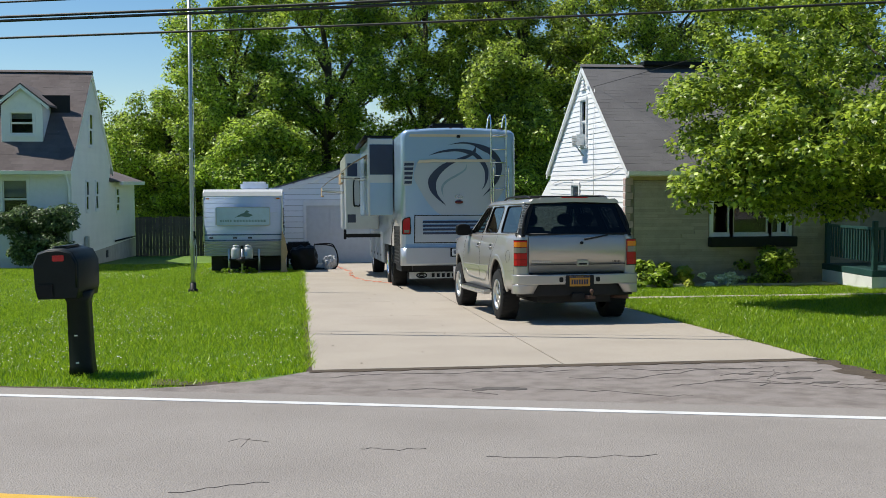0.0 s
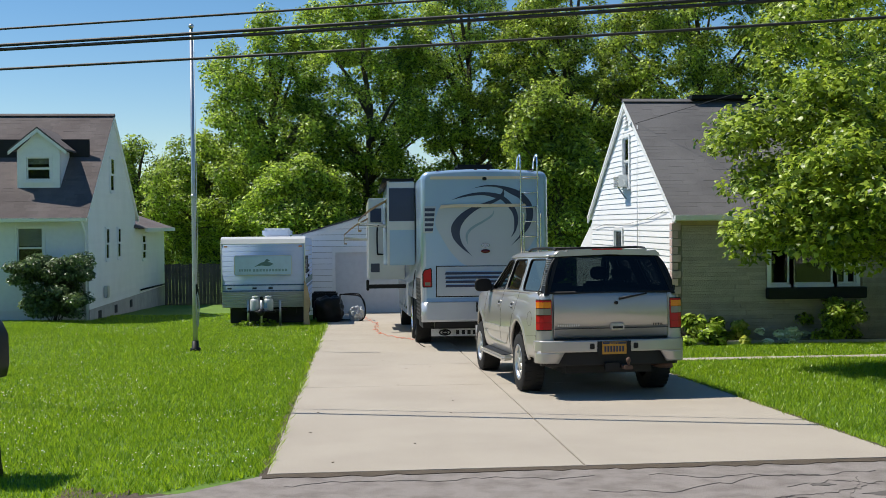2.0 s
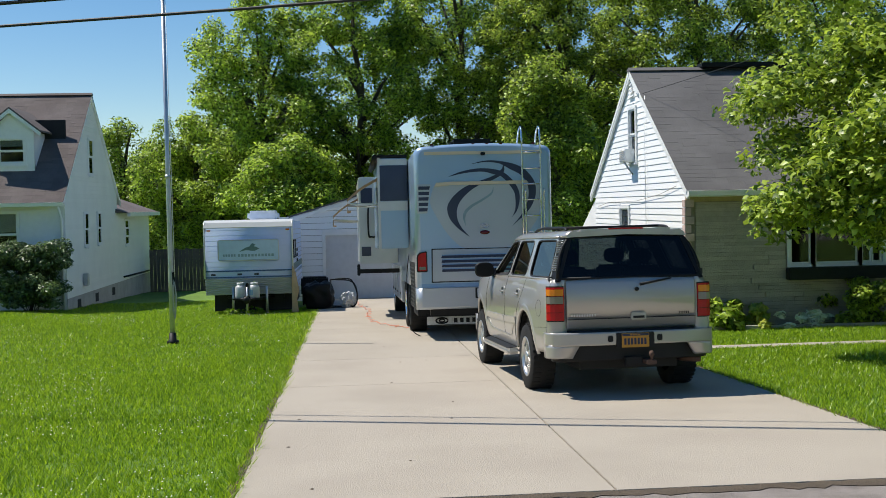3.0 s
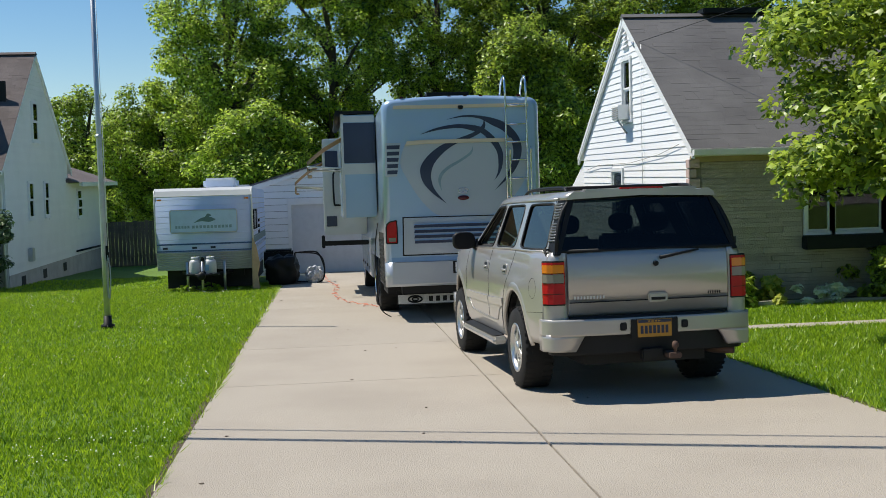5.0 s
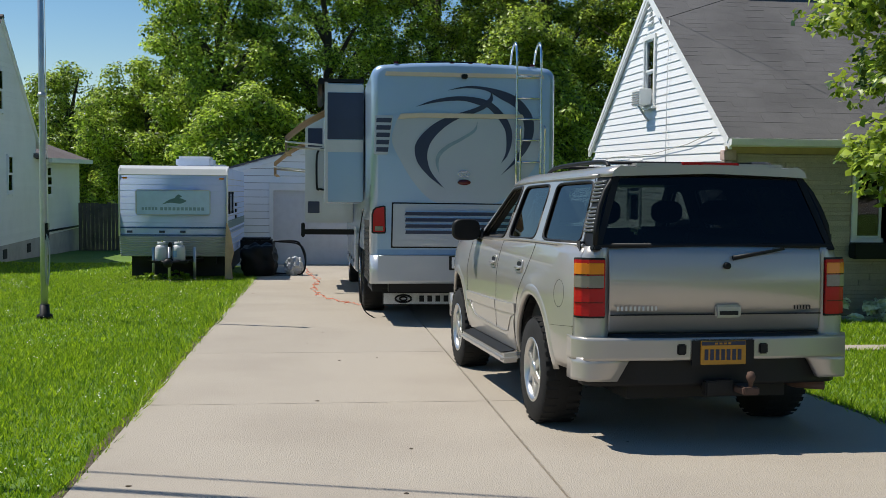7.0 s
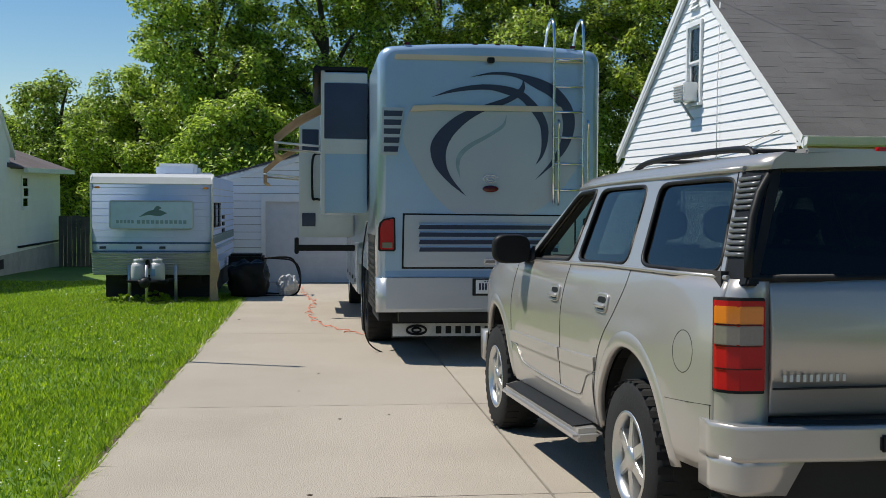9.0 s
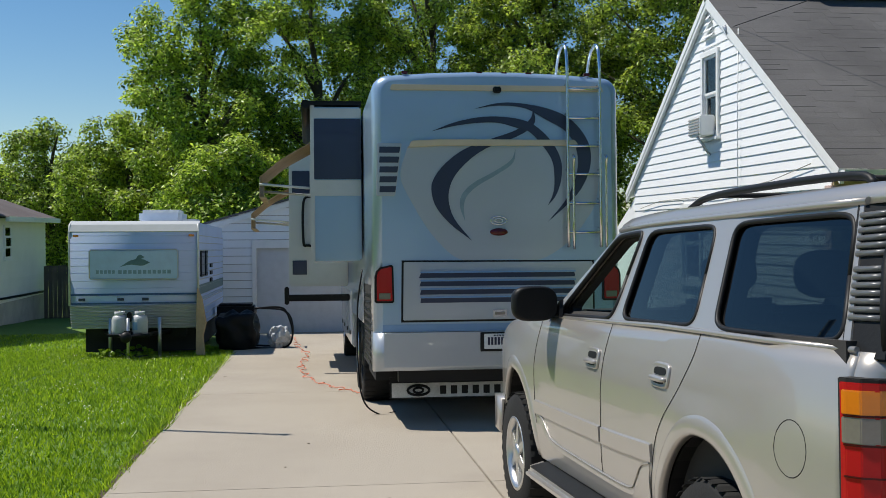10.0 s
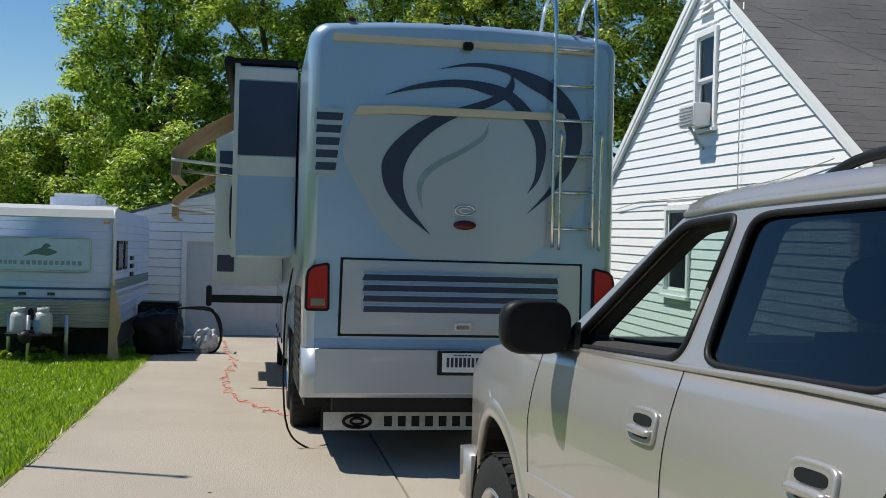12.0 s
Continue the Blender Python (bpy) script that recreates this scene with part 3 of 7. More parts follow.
def build_right_house():
    x0, x1, y0, y1 = 7.52, 20.0, 24.75, 32.4
    yr, zr, ze, base = (y0 + y1) / 2, 5.0, 2.2, -0.9
    slope = (zr - ze) / (yr - 24.42)
    house = thing("house", "white sided cape house with stone front and grey shingle roof", "house")
    top = lambda u: zr - 0.06 - slope * abs(u - yr)
    span = lambda z: (max(y0, yr - (zr - 0.06 - z) / slope), min(y1, yr + (zr - 0.06 - z) / slope))
    gable_open = [(28.24, 28.8, 2.95, 4.1), (28.95, 29.72, 0.75, 1.85)]
    w = shell_wall("wall", (x0 + 0.02, 0, 0), (0, 1, 0), (-1, 0, 0), top, base, y0 + 0.02, y1, gable_open, [yr], M_SIDING, kind_parent=house)
    clapboards(w, (x0 + 0.02, 0, 0), (0, 1, 0), (-1, 0, 0), span, -0.38, zr - 0.12, 0.132, [(a - 0.07, b + 0.07, c - 0.1, d + 0.07) for a, b, c, d in gable_open], M_SIDING, 0.019)
    part("foundation", boxed(x0 - 0.005, x0 + 0.02, y0 + 0.02, y1, base, -0.38), M_BLOCK, house)
    o, u, n = (x0, 0, 0), (0, 1, 0), (-1, 0, 0)
    win = new("window")
    win.parent = house
    window("window", o, u, n, 28.24, 28.8, 2.95, 4.1, "", parent=win)
    win = new("window")
    win.parent = house
    window("window", o, u, n, 28.95, 29.72, 0.75, 1.85, "", parent=win, blind=0.35)
    # louvred vent under the peak
    vent = part("gable_vent", bmesh.new(), M_DARK, house)
    for k in range(4):
        z, hw = 4.42 + 0.09 * k, 0.2 - 0.045 * k
        part("vent_slat", prismed([(x0 - 0.01, yr - hw, z), (x0 - 0.01, yr + hw, z), (x0 - 0.05, yr + hw, z - 0.05), (x0 - 0.05, yr - hw, z - 0.05)], (0, 0, 0.012)), M_TRIM, vent)
    # rake boards, corner board
    for s, ye in ((-1, 24.42), (1, y1 + 0.33)):
        dirv = Vector((0, ye - yr, ze - zr))
        part("rake_board", prismed([(x0 - 0.06, yr, zr - 0.02), (x0 - 0.06, ye, ze - 0.02), (x0 - 0.06, ye, ze - 0.17), (x0 - 0.06, yr, zr - 0.19)], (0.05, 0, 0)), M_TRIM, house)
    for k in range(16):
        z = -0.6 + k * 0.165
        part("quoin_brick", boxed(x0 - 0.03, x0 + 0.1 + 0.06 * (k % 2), y0 - 0.08, y0 + 0.1, z, z + 0.15, 0.008), M_PINK, house)
    # roof
    roof = new("roof")
    roof.parent = house
    shingle_roof(roof, (x0 - 0.07, 24.42, ze), (x1, 24.42, ze), (x0 - 0.07, yr, zr), (x1, yr, zr), 34, M_ROOF_R)
    shingle_roof(roof, (x0 - 0.07, y1 + 0.33, ze), (x1, y1 + 0.33, ze), (x0 - 0.07, yr, zr), (x1, yr, zr), 12, M_ROOF_R)
    part("ridge_cap", prismed([(x0 - 0.08, yr - 0.13, zr - 0.03), (x0 - 0.08, yr, zr + 0.05), (x0 - 0.08, yr + 0.13, zr - 0.03)], (x1 - x0, 0, 0)), M_ROOF_R, roof)
    part("ridge_vent", boxed(9.1, 19.5, yr - 0.22, yr + 0.2, zr + 0.02, zr + 0.13, 0.02), M_BLACK, roof)
    gutter = prismed([(x0 - 0.06, 24.40, ze - 0.02), (x0 - 0.06, 24.30, ze - 0.02), (x0 - 0.06, 24.32, ze - 0.11), (x0 - 0.06, 24.40, ze - 0.13)], (x1 - x0, 0, 0))
    part("gutter", gutter, M_TRIM, house, "white metal gutter along the eave")
    part("soffit", boxed(x0 - 0.02, x1, 24.42, y0 - 0.02, ze - 0.12, ze - 0.07), M_TRIM, house)
    part("frieze_board", boxed(x0 + 0.02, x1, y0 - 0.05, y0 - 0.012, ze - 0.22, ze - 0.12), material("tan_trim", (0.42, 0.33, 0.17), 0.6), house)
    # stone front with a picture window
    front_open = [(9.62, 11.5, 0.72, 1.95)]
    fw = shell_wall("front_wall", (0, y0, 0), (1, 0, 0), (0, -1, 0), lambda t: ze - 0.02, base, x0 + 0.02, x1, front_open, [], M_MORTAR, kind_parent=house)
    rnd = random.Random(12)
    z = -0.62
    while z < ze - 0.24:
        h = rnd.choice((0.05, 0.065, 0.08, 0.1))
        h = min(h, ze - 0.23 - z)
        x = x0 + 0.2
        while x < 13.2:
            ln = rnd.uniform(0.45, 1.5)
            xe = min(x + ln, 13.3)
            zz, hh = z, h
            clear = not (xe > 9.52 and x < 11.6 and zz + hh > 0.5 and zz < 2.0)
            if not clear and x < 9.5:
                xe, clear = 9.52, True
            if clear and xe - x > 0.06 and h > 0.03:
                d = rnd.uniform(0.006, 0.035)
                part("stone", boxed(x + 0.003, xe - 0.003, y0 - d, y0 + 0.01, zz + 0.002, zz + hh - 0.002, 0.004), M_STONE, fw)
            x = xe if clear else x + 0.1
        z += h
    win = new("window")
    win.parent = house
    window("window", (0, y0, 0), (1, 0, 0), (0, -1, 0), 9.62, 10.05, 0.72, 1.95, "", rows=1, cols=1, parent=win)
    window("window", (0, y0, 0), (1, 0, 0), (0, -1, 0), 10.12, 11.0, 0.72, 1.95, "", rows=1, cols=1, parent=win)
    window("window", (0, y0, 0), (1, 0, 0), (0, -1, 0), 11.07, 11.5, 0.72, 1.95, "", rows=3, cols=2, parent=win)
    # near-black instead of teal: the maple's shade is in the box's colour
    part("window_box", boxed(9.5, 11.62, y0 - 0.26, y0 - 0.05, 0.42, 0.66, 0.015), M_MAILBOX, house, "teal wooden window box coloured near-black for tree shade")
    part("back_wall", boxed(x0 + 0.05, x1, y1 - 0.18, y1, base, ze - 0.1), M_SIDING, house)
    part("end_wall", boxed(x1 - 0.2, x1, y0, y1, base, ze - 0.05), M_SIDING, house)
    # near-black floor and wall: the dimness of the rooms is painted in
    part("room_shade_floor", boxed(x0 + 0.2, x1 - 0.2, y0 + 0.2, y1 - 0.2, base, base + 0.3), M_DARK, house)
    part("room_shade_wall", boxed(x0 + 0.3, x1 - 0.3, y0 + 2.2, y0 + 2.3, base, 2.1), M_DARK, house)
    # small rear lean-to behind the gable
    part("lean_to", prismed([(x0 + 0.02, y1, base), (x0 + 0.02, y1 + 2.2, base), (x0 + 0.02, y1 + 2.2, 1.1), (x0 + 0.02, y1, 2.1)], (3, 0, 0)), M_SIDING, house)
    # air conditioner in the upper window
    ac = thing("air_conditioner", "white window air conditioner fixed in the gable window", "air conditioner")
    part("case", boxed(x0 - 0.26, x0 - 0.03, 28.27, 28.77, 2.9, 3.2, 0.015), M_TRIM, ac)
    for k in range(6):
        part("grille_slat", boxed(x0 - 0.275, x0 - 0.262, 28.3, 28.74, 2.93 + 0.042 * k, 2.945 + 0.042 * k), M_BLOCK, ac)
    part("bracket", tubed([(x0 - 0.02, 28.5, 2.62), (x0 - 0.22, 28.5, 2.9)], 0.02), M_GALV, ac)
    # service wire and mast bracket
    sw = thing("service_wire", "thin dark service wire running to the gable", "wire")
    part("cable", tubed([(x0 - 0.08, 27.75, 4.35), (10.5, 22.5, 5.15), (16, 13.5, 6.4)], 0.006, 6), M_WIRE, sw)
    part("insulator", tubed([(x0 - 0.02, 27.75, 4.25), (x0 - 0.1, 27.75, 4.4)], 0.03), M_GALV, sw)
    cab = thing("wall_cable", "thin sagging cable across the white siding", "cable")
    part("cable", tubed([(x0 - 0.03, 25.2, 2.3), (x0 - 0.035, 26.3, 2.15), (x0 - 0.035, 28.2, 2.02), (x0 - 0.035, 30.8, 2.0), (x0 - 0.03, 31.9, 1.9)], 0.006, 6), M_BLOCK, cab)
    part("drop", tubed([(x0 - 0.03, 27.4, 4.3), (x0 - 0.035, 27.42, 3.2), (x0 - 0.03, 27.4, 0.4)], 0.008, 6), M_TRIM, cab)


def build_left_house():
    x1, x0, y0, y1 = -7.5, -18.0, 38.2, 45.9
    yr, zr, ze, base = 42.1, 6.0, 2.35, -1.5
    slope = (zr - ze) / (yr - 37.8)
    house = thing("house", "cream sided cape house with brown shingle roof and dormer", "house")
    top = lambda u: zr - 0.08 - slope * abs(u - yr)
    span = lambda z: (max(y0, yr - (zr - 0.08 - z) / slope), min(y1, yr + (zr - 0.08 - z) / slope))
    opens = [(41.45, 42.05, 3.3, 4.45), (40.6, 41.1, 0.95, 2.0), (42.5, 43.0, 0.95, 2.0)]
    w = shell_wall("wall", (x1 - 0.02, 0, 0), (0, 1, 0), (1, 0, 0), top, base, y0 + 0.02, y1, opens, [yr], M_CREAM, kind_parent=house)
    clapboards(w, (x1 - 0.02, 0, 0), (0, 1, 0), (1, 0, 0), span, -0.6, zr - 0.16, 0.14, [(a - 0.06, b + 0.06, c - 0.09, d + 0.06) for a, b, c, d in opens], M_CREAM, 0.016)
    part("foundation", boxed(x1 - 0.02, x1 - 0.003, y0, 52.6, base, -0.6), M_BLOCK, house)
    for ya in (39.4, 41.9, 44.6):
        part("basement_vent", boxed(x1 - 0.01, x1 + 0.012, ya, ya + 0.42, -1.0, -0.72), M_DARK, house)
    for a, b, c, d in opens:
        win = new("window")
        win.parent = house
        window("window", (x1, 0, 0), (0, 1, 0), (1, 0, 0), a, b, c, d, "", parent=win, trim=0.05, deep=0.0)
    for ye in (37.8, y1 + 0.45):
        part("rake_board", prismed([(x1 + 0.0, yr, zr - 0.02), (x1, ye, ze - 0.02), (x1, ye, ze - 0.14), (x1, yr, zr - 0.17)], (0.04, 0, 0)), M_TRIM, house)
    roof = new("roof")
    roof.parent = house
    shingle_roof(roof, (x0, 37.8, ze), (x1 + 0.06, 37.8, ze), (x0, yr, zr), (x1 + 0.06, yr, zr), 34, M_ROOF_L)
    shingle_roof(roof, (x0, y1 + 0.45, ze), (x1 + 0.06, y1 + 0.45, ze), (x0, yr, zr), (x1 + 0.06, yr, zr), 10, M_ROOF_L)
    part("ridge_cap", prismed([(x0, yr - 0.13, zr - 0.03), (x0, yr, zr + 0.05), (x0, yr + 0.13, zr - 0.03)], (x1 - x0 + 0.07, 0, 0)), M_ROOF_L, roof)
    part("gutter", prismed([(x0, 37.8, ze - 0.02), (x0, 37.68, ze - 0.02), (x0, 37.7, ze - 0.12), (x0, 37.8, ze - 0.13)], (x1 - x0 + 0.05, 0, 0)), M_TRIM, house)
    part("downspout", tubed([(x1 - 0.12, 37.75, ze - 0.1), (x1 - 0.1, 38.12, ze - 0.5), (x1 - 0.1, 38.12, -1.0)], 0.045, 6), M_TRIM, house)
    fopen = [(-9.72, -8.92, 0.75, 2.05)]
    fw = shell_wall("front_wall", (0, y0, 0), (1, 0, 0), (0, -1, 0), lambda t: ze - 0.05, base, x0, x1 - 0.02, fopen, [], M_CREAM, kind_parent=house)
    clapboards(fw, (0, y0, 0), (1, 0, 0), (0, -1, 0), lambda z: (-12.5, x1 - 0.04), -0.6, ze - 0.06, 0.14, [(-9.8, -8.84, 0.66, 2.12)], M_TRIM, 0.016)
    win = new("window")
    win.parent = house
    window("window", (0, y0, 0), (1, 0, 0), (0, -1, 0), -9.72, -8.92, 0.75, 2.05, "", parent=win, blind=0.45)
    part("back_wall", boxed(x0, x1 - 0.1, y1 - 0.2, y1, base, ze), M_CREAM, house)
    # unlit rooms behind the panes, their shade given as near-black colour
    part("room_shade_wall", boxed(x0, x1 - 0.4, y0 + 2, y0 + 2.1, base, 5.0), M_DARK, house)
    part("room_shade_floor", boxed(x0 + 0.2, x1 - 0.25, y0 + 0.2, y1 - 0.25, base, base + 0.2), M_DARK, house)
    # dormer
    d0, d1, dy, dz0, dz1 = -9.9, -8.55, 38.95, 3.32, 4.55
    dc = (d0 + d1) / 2
    yt = lambda z: 37.8 + (z - ze) / slope
    dormer = new("dormer")
    dormer.parent = house
    wins = [(-9.6, -8.85, 3.6, 4.32)]
    dw = shell_wall("dormer_front", (0, dy, 0), (1, 0, 0), (0, -1, 0), lambda t: dz1 + 0.62 * (1 - abs(t - dc) / (d1 - dc)), dz0, d0, d1, wins, [dc], M_TRIM, 0.1, dormer)
    for xs in (d0, d1 - 0.06):
        part("dormer_cheek", prismed([(xs, dy + 0.1, dz0), (xs, dy + 0.1, dz1), (xs, yt(dz1) + 0.05, dz1), (xs, yt(dz0) + 0.02, dz0)], (0.06, 0, 0)), M_TRIM, dormer)
    for s in (-1, 1):
        q = [(dc, dy - 0.14, dz1 + 0.7), (dc + s * 0.9, dy - 0.14, dz1 - 0.02), (dc + s * 0.9, yt(dz1 - 0.02) + 0.1, dz1 - 0.02), (dc, yt(dz1 + 0.7) + 0.1, dz1 + 0.7)]
        part("dormer_roof", prismed(q, (0, 0, 0.06)), M_ROOF_L, dormer)
        part("dormer_rake", prismed([(dc, dy - 0.16, dz1 + 0.7), (dc + s * 0.92, dy - 0.16, dz1 - 0.04), (dc + s * 0.92, dy - 0.16, dz1 - 0.15), (dc, dy - 0.16, dz1 + 0.57)], (0, 0.05, 0)), M_TRIM, dormer)
    win = new("dormer_window")
    win.parent = house
    window("window", (0, dy, 0), (1, 0, 0), (0, -1, 0), -9.6, -8.85, 3.6, 4.32, "", parent=win, blind=0.3)
    # low rear wing
    lw = shell_wall("wing_wall", (x1 - 0.02, 0, 0), (0, 1, 0), (1, 0, 0), lambda t: 1.95, base, y1, 52.5, [(47.2, 47.9, 0.75, 1.7)], [], M_CREAM, kind_parent=house)
    clapboards(lw, (x1 - 0.02, 0, 0), (0, 1, 0), (1, 0, 0), lambda z: (y1, 52.5), -0.6, 1.93, 0.14, [(47.14, 47.96, 0.66, 1.76)], M_CREAM, 0.016)
    win = new("window")
    win.parent = house
    window("window", (x1, 0, 0), (0, 1, 0), (1, 0, 0), 47.2, 47.9, 0.75, 1.7, "", parent=win, rows=3, trim=0.05, deep=0.0)
    part("wing_front", boxed(x0, x1 - 0.03, 52.4, 52.5, base, 1.95), M_CREAM, house)
    part("wing_roof", prismed([(x0, y1 - 0.3, 1.98), (x1 + 0.4, y1 - 0.3, 1.98), (x1 - 1.6, y1 - 0.3, 2.7), (x0, y1 - 0.3, 2.75)], (0, 7.2, 0)), M_ROOF_L, house)
    part("wing_fascia", boxed(x1 + 0.3, x1 + 0.42, y1 + 0.35, 52.9, 1.84, 1.99), M_TRIM, house)
    part("wall_pipe", tubed([(x1 + 0.06, 46.5, -0.45), (x1 + 0.06, 52.0, -0.52)], 0.035, 6), M_BLACK, house)
    meter = part("meter_box", boxed(x1 + 0.0, x1 + 0.14, 40.2, 40.5, -0.35, 0.05, 0.02), M_GALV, house)


def build_garage():
    y, base = 40.3, -1.1
    x0, x1, xr = -1.6, 6.6, 2.5
    garage = thing("garage", "white sided detached garage with panelled overhead door", "garage")
    top = lambda u: 1.5 + 0.29 * (1 - abs(u - xr) / (xr - x0)) * (xr - x0)
    span = lambda z: (x0, x1) if z < 1.5 else (x0 + (z - 1.5) / 0.29, x1 - (z - 1.5) / 0.29)
    door = [(0.3, 5.0, base, 1.1)]
    # darker wall bared by the board gaps stands in for shade under the laps
    w = shell_wall("wall", (0, y, 0), (1, 0, 0), (0, -1, 0), top, base, x0, x1, door, [xr], M_BLOCK, kind_parent=garage)
    clapboards(w, (0, y, 0), (1, 0, 0), (0, -1, 0), span, base, 2.6, 0.2, [(0.2, 5.1, base, 1.2)], M_SIDING, 0.04, 0.016)
    part("door_frame", boxed(0.19, 0.3, y - 0.05, y, base, 1.2), M_TRIM, garage)
    part("door_frame", boxed(0.19, 5.1, y - 0.052, y, 1.1, 1.3), M_TRIM, garage)
    gd = part("overhead_door", boxed(0.3, 5.0, y + 0.05, y + 0.09, base, 1.1), M_DOOR, garage)
    for r in range(4):
        for c in range(6):
            a, b = 0.36 + c * 0.78, 1.06 + c * 0.78
            part("door_panel", boxed(a, b, y + 0.03, y + 0.06, base + 0.08 + r * 0.53, base + 0.5 + r * 0.53, 0.01), M_DOOR, gd)
    for s in (-1, 1):
        part("rake_board", prismed([(xr, y - 0.08, top(xr) - 0.02), (xr + s * 4.35, y - 0.08, top(xr) - 0.02 - 0.29 * 4.35), (xr + s * 4.35, y - 0.08, top(xr) - 0.16 - 0.29 * 4.35), (xr, y - 0.08, top(xr) - 0.16)], (0, 0.05, 0)), M_TRIM, garage)
        part("roof", prismed([(xr, y - 0.12, top(xr)), (xr + s * 4.4, y - 0.12, top(xr) - 0.29 * 4.4), (xr + s * 4.4, y - 0.12, top(xr) - 0.29 * 4.4 + 0.05), (xr, y - 0.12, top(xr) + 0.05)], (0, 7, 0)), M_ROOF_R, garage)
    part("side_wall", boxed(x0, x0 + 0.15, y + 0.18, y + 6.8, base - 0.3, 1.5), M_SIDING, garage)
    part("back_wall", boxed(x0, x1, y + 6.7, y + 6.85, base - 0.3, 1.5), M_SIDING, garage)
    part("side_wall", boxed(x1 - 0.15, x1, y + 0.18, y + 6.8, base - 0.3, 1.5), M_SIDING, garage)


def build_fence():
    fence = thing("fence", "dark weathered wooden privacy fence behind the lawn", "fence")
    rnd = random.Random(3)
    x = -7.35
    for k in range(44):
        g = gz(x, 51.5)
        part("fence_board", boxed(x, x + 0.142, 51.5, 51.52, g - 0.02, g + 1.78 + rnd.uniform(-0.03, 0.03)), M_FENCE, fence)
        x += 0.15
    for z in (0.35, 1.4):
        part("rail", boxed(-7.35, -0.8, 51.53, 51.58, gz(-4, 51.5) + z, gz(-4, 51.5) + z + 0.09), M_FENCE, fence)


# ---- plants ----
def leaves(name, centres, spread, count, size, mat, parent, seed, up=0.5, shape="diamond", flat_z=0.62):
    """Leaf blades scattered round clump centres; up: how far they face the sky."""
    g = np.random.RandomState(seed)
    c = np.asarray(centres, dtype=float)
    pick = g.randint(0, len(c), count)
    d = g.normal(0, 1, (count, 3))
    d /= np.maximum(np.linalg.norm(d, axis=1), 1e-6)[:, None]
    r = g.uniform(0.0, 1.0, count) ** 0.45
    pos = c[pick] + d * (r * spread)[:, None] * np.array((1, 1, flat_z))
    nrm = d * (1 - up) + np.array((0, 0, up)) + g.normal(0, 0.35, (count, 3))
    nrm /= np.linalg.norm(nrm, axis=1)[:, None]
    ax = np.cross(nrm, g.normal(0, 1, (count, 3)))
    ax /= np.linalg.norm(ax, axis=1)[:, None]
    bx = np.cross(nrm, ax)
    s = size * g.uniform(0.6, 1.35, count)
    if shape == "diamond":
        pts = np.array(((-1, 0, 0), (0, -0.55, 0.12), (1.05, 0, -0.18), (0, 0.55, 0.12)))
        faces = np.array((0, 1, 2, 0, 2, 3))
    else:
        pts = np.array(((-0.9, 0, 0), (-0.35, -0.95, -0.1), (0.05, -0.35, 0.1), (1.1, 0, -0.2), (0.05, 0.35, 0.1), (-0.35, 0.95, -0.1)))
        faces = np.array((0, 1, 2, 0, 2, 4, 2, 3, 4, 0, 4, 5))
    v = pos[:, None, :] + s[:, None, None] * (pts[None, :, 0, None] * ax[:, None, :] + pts[None, :, 1, None] * bx[:, None, :] + pts[None, :, 2, None] * nrm[:, None, :])
    k = len(pts)
    loops = (np.arange(count)[:, None] * k + faces).ravel()
    return array_mesh(name, v.reshape(-1, 3), np.full(len(loops) // 3, 3), loops, mat, parent)


def crown_centres(rnd, centre, radius, height, n, hollow=0.35):
    """Clump centres in an uneven egg."""
    cx, cy, cz = centre
    out = []
    while len(out) < n:
        x, y, z = rnd.uniform(-1, 1), rnd.uniform(-1, 1), rnd.uniform(-1, 1)
        d = math.sqrt(x * x + y * y + z * z)
        lump = 0.82 + 0.35 * noise.noise((x * 1.6 + cx, y * 1.6 + cy, z * 1.6))
        if hollow < d < lump:
            squeeze = 1 - 0.25 * max(z, 0)
            out.append((cx + x * radius * squeeze, cy + y * radius * squeeze, cz + z * height))
    return out


def tree(label, x, y, trunk_h, centre_h, radius, height, clumps, count, size, mat, seed, trunk_r=0.2, spread=0.9, shape="diamond", up=0.5, hollow=0.35, shift=(0, 0), base_drop=0.05, low=(), flat_z=0.5):
    rnd = random.Random(seed)
    base = gz(x, y) - base_drop
    t = thing("tree", label, "tree", pose(x, y, base))
    cents = crown_centres(rnd, (shift[0], shift[1], centre_h), radius, height, clumps, hollow)
    for c, r, h, n in low:
        cents += crown_centres(rnd, c, r, h, n, 0.0)
    bm = bmesh.new()
    top = centre_h + height * 0.55
    pts = [(0, 0, 0)]
    for k in range(1, 7):
        f = k / 6
        pts.append((shift[0] * f * f + rnd.uniform(-0.15, 0.15) * k * 0.4, shift[1] * f * f + rnd.uniform(-0.15, 0.15) * k * 0.4, top * f))
    tube(bm, pts, [trunk_r * (1 - 0.14 * k) + 0.01 for k in range(7)], 9)
    part("trunk", bm, M_BARK, t)
    for c in cents[:: max(1, len(cents) // 16)]:
        f = min(0.95, max(trunk_h / top, (c[2] - 1.5) / top * 0.75))
        i = min(5, int(f * 6))
        a = Vector(pts[i]).lerp(Vector(pts[i + 1]), f * 6 - i)
        m = a.lerp(Vector(c), 0.5) + Vector((0, 0, 0.25 + rnd.uniform(-0.2, 0.3)))
        part("limb", tubed([a, m, Vector(c)], [trunk_r * 0.42, trunk_r * 0.25, trunk_r * 0.07], 6), M_BARK, t)
    leaves("crown", cents, spread, count, size, mat, t, seed, up, shape, flat_z)
    return t


